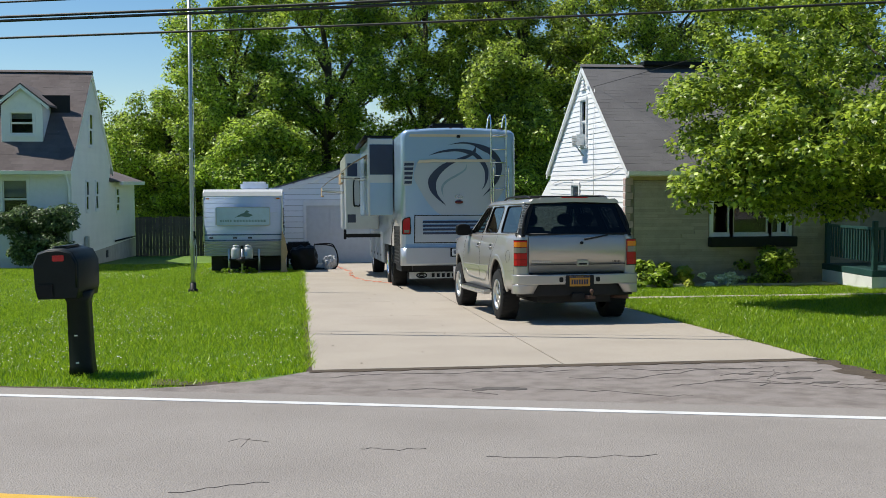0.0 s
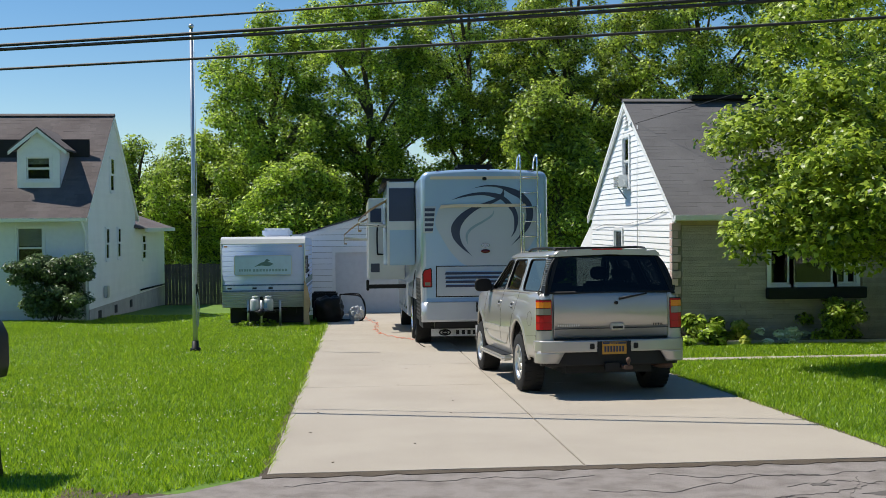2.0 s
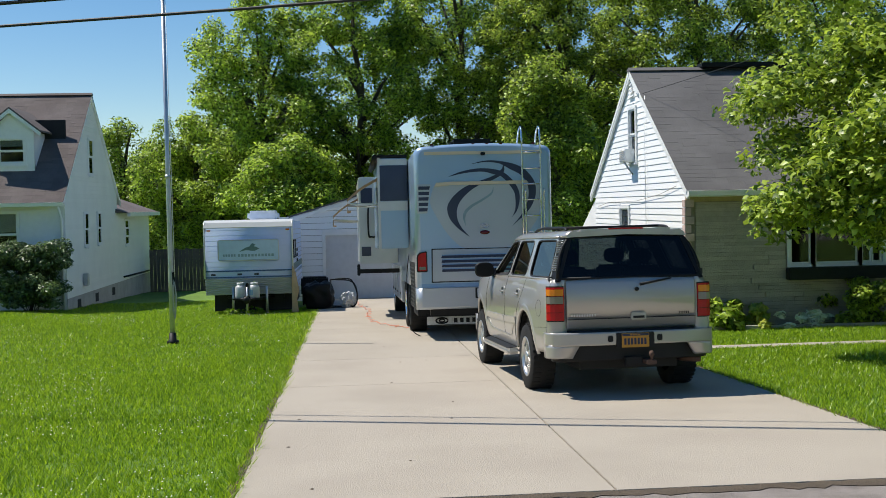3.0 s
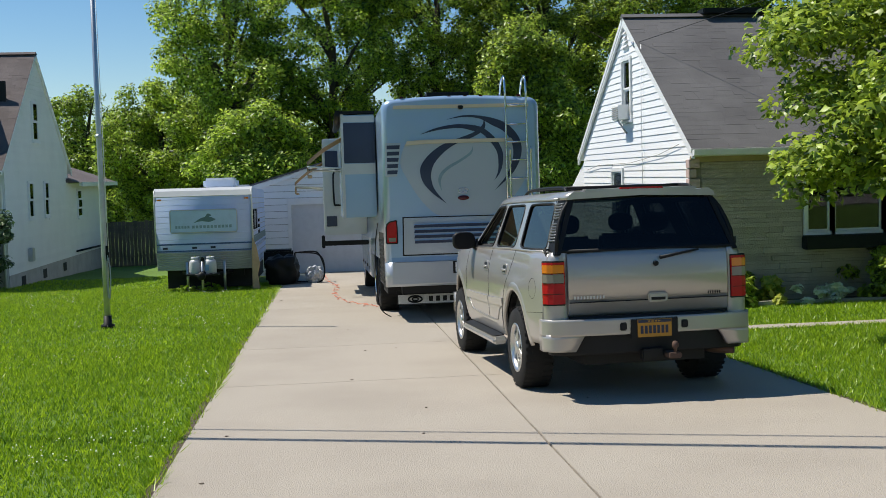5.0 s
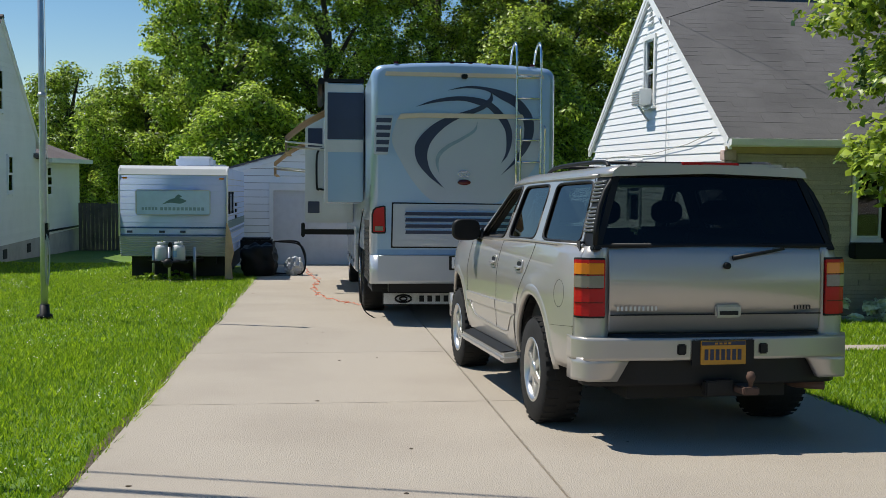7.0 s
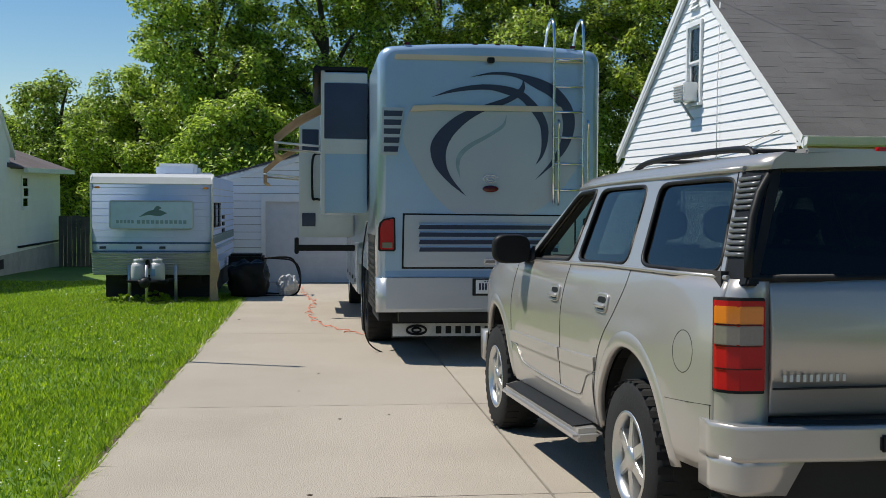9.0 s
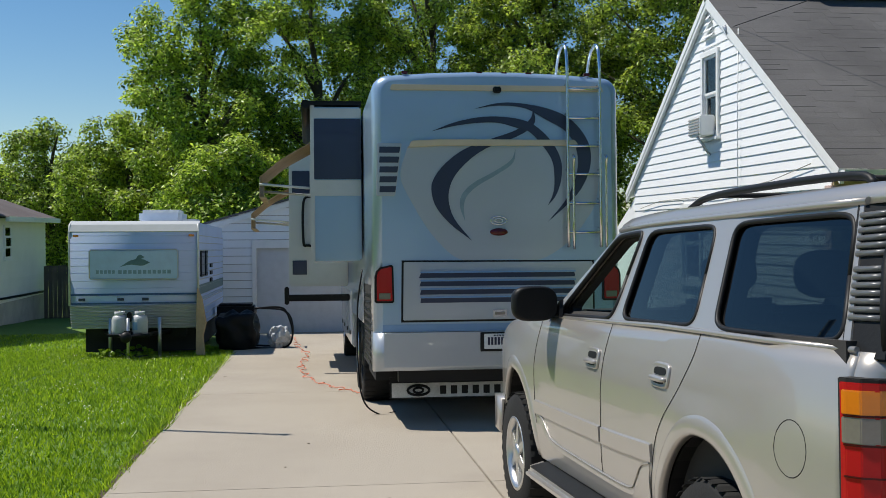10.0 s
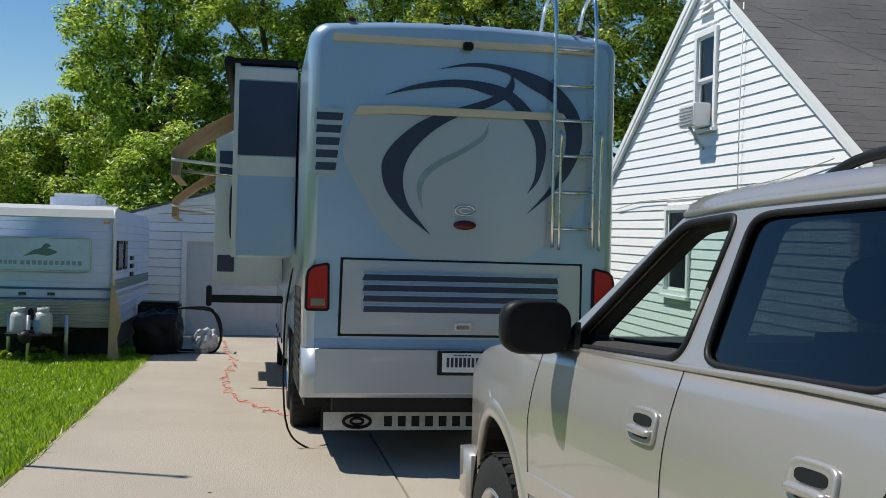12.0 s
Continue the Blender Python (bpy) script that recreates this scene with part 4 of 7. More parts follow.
# ---- vehicles ----
M_RV = material("rv_blue_silver_paint", (0.34, 0.475, 0.64), 0.3, 0.35, vary=0.03, scale=1, fine=400, bump=0, coat=0.6)
M_RV_LIGHT = material("rv_silver_paint", (0.45, 0.485, 0.53), 0.3, 0.35, vary=0.03, scale=1, fine=400, bump=0, coat=0.6)
M_RV_WHITE = material("rv_white_gelcoat", (0.6, 0.6, 0.57), 0.3, vary=0.03, bump=0, coat=0.4)
M_RV_NAVY = material("rv_navy_graphic", (0.024, 0.034, 0.075), 0.35, 0.1, vary=0.05, bump=0, coat=0.25)
M_RV_TAN = material("rv_tan_stripe", (0.66, 0.56, 0.4), 0.35, vary=0.03, bump=0, coat=0.4)
M_RV_BLUE = material("rv_blue_band", (0.2, 0.35, 0.58), 0.3, 0.3, vary=0.03, bump=0, coat=0.6)
M_CHROME = material("bright_metal", (0.72, 0.73, 0.74), 0.18, 1.0, vary=0.05, bump=0)
M_ALLOY = material("alloy_wheel", (0.62, 0.62, 0.61), 0.3, 0.9, vary=0.06, bump=0)
M_CAR = material("pewter_car_paint", (0.42, 0.395, 0.365), 0.32, 0.45, vary=0.02, scale=1, fine=600, bump=0, coat=0.8)
M_CAR_TRIM = material("car_black_trim", (0.012, 0.012, 0.0125), 0.5, vary=0.1, bump=0.03, spec=0.25)
M_LOUVRE = material("grey_gloss_plastic", (0.11, 0.115, 0.12), 0.28, vary=0.05, bump=0, coat=0.3)
M_SEAM = material("panel_gap", (0.01, 0.01, 0.01), 0.9, vary=0.05, bump=0)
M_SEAT = material("grey_seat_cloth", (0.035, 0.033, 0.032), 0.85, vary=0.1, fine=150)
M_TINT = glass_material("privacy_glass", (0.06, 0.073, 0.08), 1.55)
M_REAR_TINT = glass_material("rear_privacy_glass", (0.07, 0.075, 0.075), 1.4)
M_CLEAR = glass_material("clear_car_glass", (0.58, 0.76, 0.72), 1.38)
M_LENS_RED = material("red_lamp_lens", (0.42, 0.008, 0.012), 0.2, vary=0.05, bump=0, coat=0.15, spec=0.3)
M_LENS_DARK = material("dark_red_lens", (0.09, 0.004, 0.006), 0.2, vary=0.05, bump=0)
M_LENS_AMBER = material("amber_lamp_lens", (0.72, 0.2, 0.01), 0.12, vary=0.05, bump=0, coat=1)
M_LENS_CLEAR = material("clear_lamp_lens", (0.2, 0.18, 0.155), 0.12, vary=0.1, bump=0, coat=1)
M_FLAP = material("grey_white_flap", (0.62, 0.62, 0.6), 0.6, vary=0.2, scale=6, bump=0)
M_PLATE_Y = material("yellow_plate", (0.5, 0.24, 0.02), 0.4, bump=0)
M_PLATE_W = material("white_plate", (0.75, 0.76, 0.78), 0.4, bump=0)
M_INK = material("dark_ink", (0.02, 0.025, 0.06), 0.5, bump=0)
M_RUST = material("rusty_steel", (0.1, 0.055, 0.038), 0.8, vary=0.3, fine=40)
M_TAN_CLOTH = material("tan_awning_cloth", (0.42, 0.3, 0.18), 0.85, vary=0.15, fine=40)
M_TRAILER = material("trailer_blue_white", (0.5, 0.6, 0.84), 0.35, vary=0.05, scale=1.5, bump=0)
M_TRAILER_LOW = material("trailer_grey_skirt", (0.4, 0.41, 0.42), 0.5, 0.0, vary=0.06, scale=1.5, bump=0)
M_STRIPE = material("dark_blue_stripe", (0.04, 0.1, 0.24), 0.4, vary=0.1, bump=0)
M_TEALGREY = material("faded_teal_panel", (0.5, 0.62, 0.76), 0.4, vary=0.06, bump=0)
M_TEAL_INK = material("teal_graphic", (0.12, 0.2, 0.2), 0.5, bump=0)
M_TEAL_FADED = material("faded_teal_ink", (0.24, 0.34, 0.38), 0.5, bump=0)
M_TANK = material("white_tank_paint", (0.5, 0.51, 0.52), 0.35, vary=0.08, fine=30, bump=0)
M_ORANGE = material("orange_cord", (0.75, 0.19, 0.1), 0.5, bump=0)
M_PLY = material("raw_plywood", (0.5, 0.35, 0.2), 0.8, vary=0.15, scale=3, fine=30)


def smooth_path(points, per=6):
    """A smooth curve through points."""
    p = [Vector(q) for q in points]
    p = [p[0] * 2 - p[1]] + p + [p[-1] * 2 - p[-2]]
    out = []
    for i in range(1, len(p) - 2):
        for k in range(per):
            t = k / per
            out.append(0.5 * (2 * p[i] + (p[i + 1] - p[i - 1]) * t + (2 * p[i - 1] - 5 * p[i] + 4 * p[i + 1] - p[i + 2]) * t * t + (3 * p[i] - p[i - 1] - 3 * p[i + 1] + p[i + 2]) * t ** 3))
    return out + [p[-2]]


def swoosh(outer, inner, y, per=6):
    """A thin plate between two smooth edges in a plane facing back."""
    a, b = smooth_path([(x, y, z) for x, z in outer], per), smooth_path([(x, y, z) for x, z in inner], per)
    bm = bmesh.new()
    up = Vector((0, -0.004, 0))
    rows = [[bm.verts.new(v) for v in (s, s + up, q + up, q)] for s, q in zip(a[1:-1], b[1:-1])]
    fs = []
    for u, w in zip(rows, rows[1:]):
        fs += [bm.faces.new((u[k], u[(k + 1) % 4], w[(k + 1) % 4], w[k])) for k in range(4)]
    for tip, row in ((a[0], rows[0]), (a[-1], rows[-1])):
        v = bm.verts.new(tip)
        fs += [bm.faces.new((row[k], row[(k + 1) % 4], v)) for k in range(4)]
    bmesh.ops.recalc_face_normals(bm, faces=fs)
    return bm


def wheel(parent, x, y, z, r, wide, side, spokes=6, rim_r=0.6, rim_mat=None):
    """A wheel on an axle along x; side -1 faces left."""
    rim_mat = rim_mat or M_ALLOY
    w = new("wheel")
    w.parent = parent
    w.location = (x, y, z)
    h = wide / 2
    prof = [(r * rim_r, -h), (r * 0.94, -h), (r, -h * 0.78), (r, h * 0.78), (r * 0.94, h), (r * rim_r, h)]
    tyre = lathed(prof, (0, 0, 0), "x", 40, False)
    part("tyre", tyre, M_RUBBER, w)
    bm = bmesh.new()
    for k in range(36):
        a = 2 * math.pi * k / 36
        for s in (-1, 1):
            c = Vector((s * h * 0.62, math.cos(a + 0.06 * s) * r, math.sin(a + 0.06 * s) * r))
            t = Vector((0, -math.sin(a), math.cos(a)))
            n = Vector((0, math.cos(a), math.sin(a)))
            prism(bm, [c - t * 0.018 - Vector((h * 0.36, 0, 0)), c + t * 0.018 - Vector((h * 0.36, 0, 0)), c + t * 0.018 + Vector((h * 0.36, 0, 0)), c - t * 0.018 + Vector((h * 0.36, 0, 0))], n * 0.003)
    tagged(part("tread_pattern", bm, M_RUBBER, w), kind="stuff")
    ri = r * rim_r
    f = side * h
    rim = lathed([(ri * 1.02, f * 0.2), (ri * 1.02, f * 1.02), (ri * 0.93, f * 1.02), (ri * 0.88, f * 0.7), (ri * 0.88, f * 0.2)], (0, 0, 0), "x", 32, False)
    part("rim", rim, rim_mat, w)
    part("brake_disc", lathed([(ri * 0.8, f * 0.15), (ri * 0.8, f * 0.3), (ri * 0.1, f * 0.3)], (0, 0, 0), "x", 24), M_DARK, w)
    for k in range(spokes):
        a = 2 * math.pi * (k + 0.5) / spokes
        d, t = Vector((0, math.cos(a), math.sin(a))), Vector((0, -math.sin(a), math.cos(a)))
        sx = Vector((f, 0, 0))
        q = [d * ri * 0.2 - t * ri * 0.15 + sx * 0.95, d * ri * 0.2 + t * ri * 0.15 + sx * 0.95, d * ri * 0.92 + t * ri * 0.11 + sx * 0.86, d * ri * 0.92 - t * ri * 0.11 + sx * 0.86]
        part("spoke", prismed(q, -sx * 0.3, 0.006), rim_mat, w)
    part("hub_cap", lathed([(ri * 0.28, f * 0.6), (ri * 0.27, f * 0.96), (ri * 0.2, f * 1.02), (0.01, f * 1.03)], (0, 0, 0), "x", 20), rim_mat, w)
    return w


def bars(parent, x0, x1, y, z0, z1, n, mat, name="lettering_bar", gap=0.35):
    """Plain bars that stand for writing."""
    step = (x1 - x0) / n
    for k in range(n):
        part(name, boxed(x0 + k * step, x0 + (k + 1 - gap) * step, y - 0.003, y, z0, z1), mat, parent)


def rounded_ring(hx, z0, z1, r, y, crown=0.0, seg=6):
    pts = [(-hx, y, z0), (hx, y, z0)]
    for k in range(seg + 1):
        a = math.pi / 2 * k / seg
        pts.append((hx - r + r * math.cos(a), y, z1 - r + r * math.sin(a)))
    for k in (0.6, 0.2, -0.2, -0.6):
        pts.append(((hx - r) * k, y, z1 + crown * (1 - k * k)))
    for k in range(seg + 1):
        a = math.pi / 2 + math.pi / 2 * k / seg
        pts.append((-hx + r + r * math.cos(a), y, z1 - r + r * math.sin(a)))
    return pts


def loft(rings, cap=(True, True)):
    bm = bmesh.new()
    vr = [[bm.verts.new(p) for p in ring] for ring in rings]
    n = len(vr[0])
    fs = []
    for a, b in zip(vr, vr[1:]):
        for k in range(n):
            f = bm.faces.new((a[k], a[(k + 1) % n], b[(k + 1) % n], b[k]))
            f.smooth = True
            fs.append(f)
    if cap[0]:
        fs.append(bm.faces.new(vr[0]))
    if cap[1]:
        fs.append(bm.faces.new(vr[-1][::-1]))
    bmesh.ops.recalc_face_normals(bm, faces=fs)
    return bm


def build_motorhome():
    rv = thing("motorhome", "large blue silver motorhome with navy swirl graphics and slide outs", "motorhome", pose(3.45, 23.5, gz(3.4, 23.5), -2.0, 0, 0))
    H, top = 1.25, 3.5
    rings = [rounded_ring(H - 0.09, 0.96, top - 0.06, 0.13, 0.0, 0.05), rounded_ring(H - 0.035, 0.96, top - 0.02, 0.14, 0.035, 0.05), rounded_ring(H - 0.008, 0.96, top, 0.15, 0.09, 0.05), rounded_ring(H, 0.96, top, 0.15, 0.16, 0.05), rounded_ring(H, 0.96, top, 0.15, 10.6, 0.05), rounded_ring(H - 0.2, 0.96, top - 0.25, 0.15, 11.1, 0.05)]
    part("body", loft(rings), M_RV, rv)
    # lower rear bumper cap
    r2 = [[(x, y, z) for x, z in ((-hx, z0), (hx, z0), (hx, 0.955), (-hx, 0.955))] for hx, y, z0 in ((H - 0.1, -0.04, 0.62), (H - 0.03, 0.0, 0.58), (H, 0.1, 0.57), (H, 0.6, 0.57))]
    part("rear_bumper", loft(r2), M_RV_LIGHT, rv, "silver painted lower rear bumper")
    part("blue_band", prismed([(-H + 0.09, -0.004, 0.965), (H - 0.09, -0.004, 0.965), (H - 0.09, -0.004, 1.035), (-H + 0.09, -0.004, 1.035)], (0, 0.005, 0)), M_RV_BLUE, rv)
    # lower sides with baggage doors
    part("skirt", boxed(-H + 0.02, -H + 0.06, 5.2, 10.6, 0.45, 0.96), M_RV_LIGHT, rv)
    part("skirt", boxed(H - 0.06, H - 0.02, 0.6, 10.6, 0.45, 0.96), M_RV_LIGHT, rv)
    for k in range(4):
        d = part("baggage_door", boxed(-H - 0.006, -H + 0.02, 5.3 + k * 1.2, 6.42 + k * 1.2, 0.47, 1.25, 0.004), M_RV_LIGHT, rv)
        part("latch", boxed(-H - 0.02, -H - 0.006, 5.8 + k * 1.2, 5.9 + k * 1.2, 0.6, 0.66), M_CAR_TRIM, d)
    for k in range(10):
        part("side_louvre", boxed(-H - 0.008, -H + 0.005, 0.5, 1.7, 0.62 + k * 0.075, 0.65 + k * 0.075), M_CAR_TRIM, rv)
    part("side_vent_panel", boxed(-H - 0.003, -H + 0.005, 0.42, 1.8, 0.57, 1.42), M_SEAM, rv)
    # solid block, not hollow: the shade under the floor is its near-black colour
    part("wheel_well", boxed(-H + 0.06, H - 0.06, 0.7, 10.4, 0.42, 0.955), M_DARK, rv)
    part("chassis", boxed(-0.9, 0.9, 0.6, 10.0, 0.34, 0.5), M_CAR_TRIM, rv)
    for y in (2.5, 3.75, 9.3):
        for s in (-1, 1):
            wheel(rv, s * 1.08, y, 0.5, 0.5, 0.32, s, 8, 0.58, M_CAR_TRIM if y < 3 else M_CHROME)
    # light shield shape under the swirl
    shield = smooth_path([(x, -0.005, z) for x, z in ((-0.9, 2.79), (-0.975, 2.5), (-0.86, 2.23), (-0.66, 1.91), (-0.41, 1.68), (-0.13, 1.668), (0.15, 1.668), (0.43, 1.668), (0.71, 1.84), (0.88, 2.04), (1.0, 2.27), (1.05, 2.79))], 5)
    part("shield_panel", prismed([tuple(v) for v in shield], (0, 0.006, 0)), M_RV_LIGHT, rv, "pale silver shield shaped paint panel")
    part("moulding", prismed([(-0.9, -0.035, 2.775), (-0.6, -0.035, 2.795), (0.82, -0.035, 2.80), (0.78, -0.035, 2.86), (-0.6, -0.035, 2.86), (-0.86, -0.035, 2.845)], (0, 0.04, 0), 0.006), M_RV_TAN, rv)
    part("moulding", prismed([(-1.07, -0.03, 3.345), (1.08, -0.03, 3.345), (1.06, -0.03, 3.40), (-1.06, -0.03, 3.40)], (0, 0.05, 0), 0.006), M_RV_TAN, rv)
    part("rear_camera", boxed(-0.05, 0.03, -0.08, -0.02, 3.32, 3.38, 0.01), M_BLACK, rv)
    # swirl graphics
    part("swirl", swoosh([(0.36, 3.18), (0.33, 3.07), (0.18, 2.955), (-0.117, 2.85), (-0.35, 2.756), (-0.54, 2.61), (-0.653, 2.456), (-0.666, 2.32), (-0.614, 2.172), (-0.473, 2.012), (-0.27, 1.855)],
                         [(0.36, 3.18), (0.378, 3.04), (0.29, 2.944), (0.122, 2.861), (-0.1, 2.78), (-0.28, 2.663), (-0.429, 2.506), (-0.494, 2.353), (-0.491, 2.203), (-0.432, 2.055), (-0.27, 1.855)], -0.012), M_RV_NAVY, rv)
    part("swirl", swoosh([(-0.66, 2.94), (-0.441, 3.027), (-0.192, 3.081), (0.032, 3.089), (0.259, 3.056), (0.403, 2.985), (0.549, 2.839), (0.639, 2.661), (0.643, 2.479), (0.589, 2.31), (0.5, 2.2)],
                         [(-0.66, 2.94), (-0.426, 2.995), (-0.191, 3.026), (0.005, 3.027), (0.176, 2.983), (0.318, 2.94), (0.45, 2.806), (0.547, 2.657), (0.571, 2.504), (0.56, 2.336), (0.5, 2.2)], -0.008), M_RV_NAVY, rv)
    part("swirl", swoosh([(-0.24, 3.165), (0.0, 3.224), (0.227, 3.225), (0.513, 3.173), (0.717, 3.085), (0.865, 2.938), (0.941, 2.772), (0.936, 2.575), (0.847, 2.375), (0.706, 2.216), (0.5, 2.04)],
                         [(-0.24, 3.165), (0.03, 3.2), (0.285, 3.172), (0.487, 3.065), (0.661, 2.97), (0.765, 2.849), (0.812, 2.696), (0.801, 2.527), (0.746, 2.371), (0.662, 2.228), (0.5, 2.04)], -0.008), M_RV_NAVY, rv)
    part("swirl", swoosh([(0.18, 2.766), (0.126, 2.653), (-0.054, 2.535), (-0.247, 2.431), (-0.364, 2.317), (-0.386, 2.193), (-0.335, 2.044)],
                         [(0.18, 2.766), (0.149, 2.626), (-0.017, 2.509), (-0.205, 2.4), (-0.313, 2.3), (-0.347, 2.194), (-0.335, 2.044)], -0.008), M_TEAL_FADED, rv)
    # side air intake at the corner
    vent = part("air_intake", prismed([(-1.215, -0.03, 2.30), (-1.03, -0.03, 2.30), (-0.96, -0.03, 2.82), (-1.2, -0.03, 2.82)], (0, 0.06, 0), 0.008), M_RV_LIGHT, rv, "silver corner air intake grille")
    for k in range(5):
        z = 2.335 + k * 0.097
        part("slot", prismed([(-1.185, -0.034, z), (-1.03 + 0.011 * k, -0.034, z), (-1.02 + 0.011 * k, -0.034, z + 0.06), (-1.18, -0.034, z + 0.06)], (0, 0.01, 0)), M_RV_NAVY, vent)
    # tail lamps
    for s in (-1, 1):
        q = [(s * a, -0.03, b) for a, b in ((1.215, 1.258), (1.228, 1.275), (1.228, 1.5), (1.215, 1.555), (1.18, 1.59), (1.08, 1.612), (1.062, 1.6), (1.056, 1.275), (1.07, 1.258))]
        lamp = part("tail_lamp", prismed(q, (0, 0.12, 0), 0.01), M_LENS_RED, rv, "red tail lamp in black bezel")
        part("bezel", prismed([(s * (1.142 + (p[0] * s - 1.142) * 1.1), -0.022, 1.435 + (p[2] - 1.435) * 1.06) for p in q], (0, 0.1, 0)), M_SEAM, lamp)
        part("reverse_lens", boxed(s * 1.14 - 0.055, s * 1.14 + 0.055, -0.034, -0.03, 1.285, 1.345, 0.002), M_LENS_CLEAR, lamp)
    # engine door with louvres
    gap = part("engine_door_gap", prismed([(-0.98, -0.006, 1.055), (0.97, -0.006, 1.055), (0.97, -0.006, 1.655), (-0.97, -0.006, 1.665)], (0, 0.006, 0)), M_SEAM, rv)
    door = part("engine_door", prismed([(-0.96, -0.02, 1.075), (0.95, -0.02, 1.075), (0.95, -0.02, 1.64), (-0.95, -0.02, 1.648)], (0, 0.02, 0), 0.006), M_RV_LIGHT, rv)
    for k in range(4):
        z = 1.245 + k * 0.082
        part("louvre", prismed([(-0.79 - 0.004 * k, -0.024, z), (0.77, -0.024, z), (0.76, -0.024, z + 0.045), (-0.78, -0.024, z + 0.05)], (0, 0.006, 0)), M_RV_NAVY, door)
        part("louvre_lip", boxed(-0.79, 0.77, -0.05, -0.02, z + 0.047, z + 0.062), M_RV_BLUE, door)
    latch = part("door_latch", boxed(-0.07, 0.07, -0.035, -0.02, 1.1, 1.17, 0.004), M_CHROME, door)
    part("latch_grip", boxed(-0.05, 0.05, -0.045, -0.034, 1.12, 1.15, 0.003), M_LENS_CLEAR, latch)
    # high brake light and round emblem
    part("brake_light", lathed([(0.01, -0.03), (0.085, -0.03), (0.09, -0.02), (0.09, 0.0)], (0, 0, 0), "y", 20), M_LENS_DARK, rv).matrix_local = Matrix.Translation((0, -0.005, 1.94)) @ Matrix.Diagonal((1, 1, 0.42, 1))
    em = bmesh.new()
    tube(em, [(0.08 * math.cos(a), -0.014, 2.055 + 0.04 * math.sin(a)) for a in (2 * math.pi * k / 20 for k in range(21))], 0.007, 6)
    tube(em, [(0.04 * math.cos(a), -0.014, 2.055 + 0.02 * math.sin(a)) for a in (2 * math.pi * k / 14 for k in range(15))], 0.006, 6)
    part("emblem", em, M_CHROME, rv)
    # number plate
    fr = part("plate_holder", boxed(-0.2, 0.2, -0.06, -0.02, 0.76, 0.95, 0.005), M_CAR_TRIM, rv)
    pl = part("number_plate", boxed(-0.165, 0.165, -0.066, -0.058, 0.785, 0.935, 0.003), M_PLATE_W, fr, "white number plate")
    bars(pl, -0.13, 0.135, -0.067, 0.825, 0.9, 8, M_INK)
    bars(pl, -0.07, 0.07, -0.067, 0.912, 0.924, 5, M_INK)
    # ladder
    lad = new("ladder")
    lad.parent = rv
    for x in (0.69, 1.02):
        part("rail", tubed(smooth_path([(x, -0.1, 1.78), (x, -0.1, 3.3), (x, -0.1, 3.62), (x, 0.0, 3.82), (x, 0.25, 3.78), (x, 0.42, 3.56)], 4), 0.016), M_CHROME, lad)
        part("hook_rail", tubed(smooth_path([(x + 0.05, -0.12, 1.76), (x + 0.05, -0.13, 2.55), (x + 0.05, -0.16, 2.66), (x + 0.05, -0.11, 2.7)], 3), 0.013), M_CHROME, lad)
    for z in (1.93, 2.22, 2.51, 2.79, 3.07, 3.36):
        part("rung", tubed([(0.69, -0.1, z), (1.02, -0.1, z)], 0.014), M_CHROME, lad)
        for x in (0.69, 1.02):
            part("standoff", tubed([(x, -0.1, z + 0.05), (x, 0.02, z + 0.05)], 0.01, 6), M_CHROME, lad)
    for x in (-0.95, -0.2, 0.05, 0.3, 0.9):
        part("clearance_lamp", boxed(x, x + 0.06, 0.04, 0.09, 3.515, 3.545, 0.006), M_LENS_DARK, rv)
    part("roof_unit", boxed(-0.42, 0.42, 1.6, 2.6, 3.55, 3.78, 0.06), M_BLACK, rv, "dark rooftop air conditioner")
    # frame, hitch and mud flap
    part("rear_frame", boxed(-1.0, 1.0, 0.1, 0.3, 0.46, 0.6), M_CAR_TRIM, rv)
    part("receiver", boxed(0.1, 0.62, -0.03, 0.3, 0.5, 0.66, 0.02), M_BLACK, rv)
    flap = part("mud_flap", boxed(-1.05, 1.05, 0.36, 0.375, 0.275, 0.42), M_FLAP, rv, "white lettered rear mud flap")
    part("flap_border", boxed(-1.07, 1.07, 0.377, 0.385, 0.262, 0.48), M_BLACK, flap)
    tube_bm = bmesh.new()
    tube(tube_bm, [(-0.78 + 0.11 * math.cos(a), 0.352, 0.347 + 0.05 * math.sin(a)) for a in (2 * math.pi * k / 16 for k in range(17))], 0.014, 6)
    tube(tube_bm, [(-0.78 + 0.05 * math.cos(a), 0.352, 0.347 + 0.026 * math.sin(a)) for a in (2 * math.pi * k / 12 for k in range(13))], 0.012, 6)
    part("flap_emblem", tube_bm, M_BLACK, flap)
    bars(flap, -0.56, 0.9, 0.36, 0.305, 0.39, 13, M_BLACK, gap=0.42)
    # rear slide out
    s1 = part("slide_out", boxed(-1.83, -1.27, 1.8, 5.4, 1.68, 3.44, 0.02), M_RV, rv, "extended blue grey bedroom slide out")
    part("slide_window", boxed(-1.81, -1.275, 1.782, 1.8, 2.61, 3.3, 0.004), M_RV_NAVY, s1, "dark recessed slide panel")
    part("slide_band", boxed(-1.835, -1.275, 1.792, 1.81, 2.42, 2.6), M_RV_WHITE, s1)
    part("slide_trim", boxed(-1.85, -1.8, 1.78, 1.84, 1.66, 3.46, 0.008), M_RV_WHITE, s1)
    part("slide_top_band", boxed(-1.83, -1.275, 1.786, 1.81, 3.31, 3.42), M_RV_WHITE, s1)
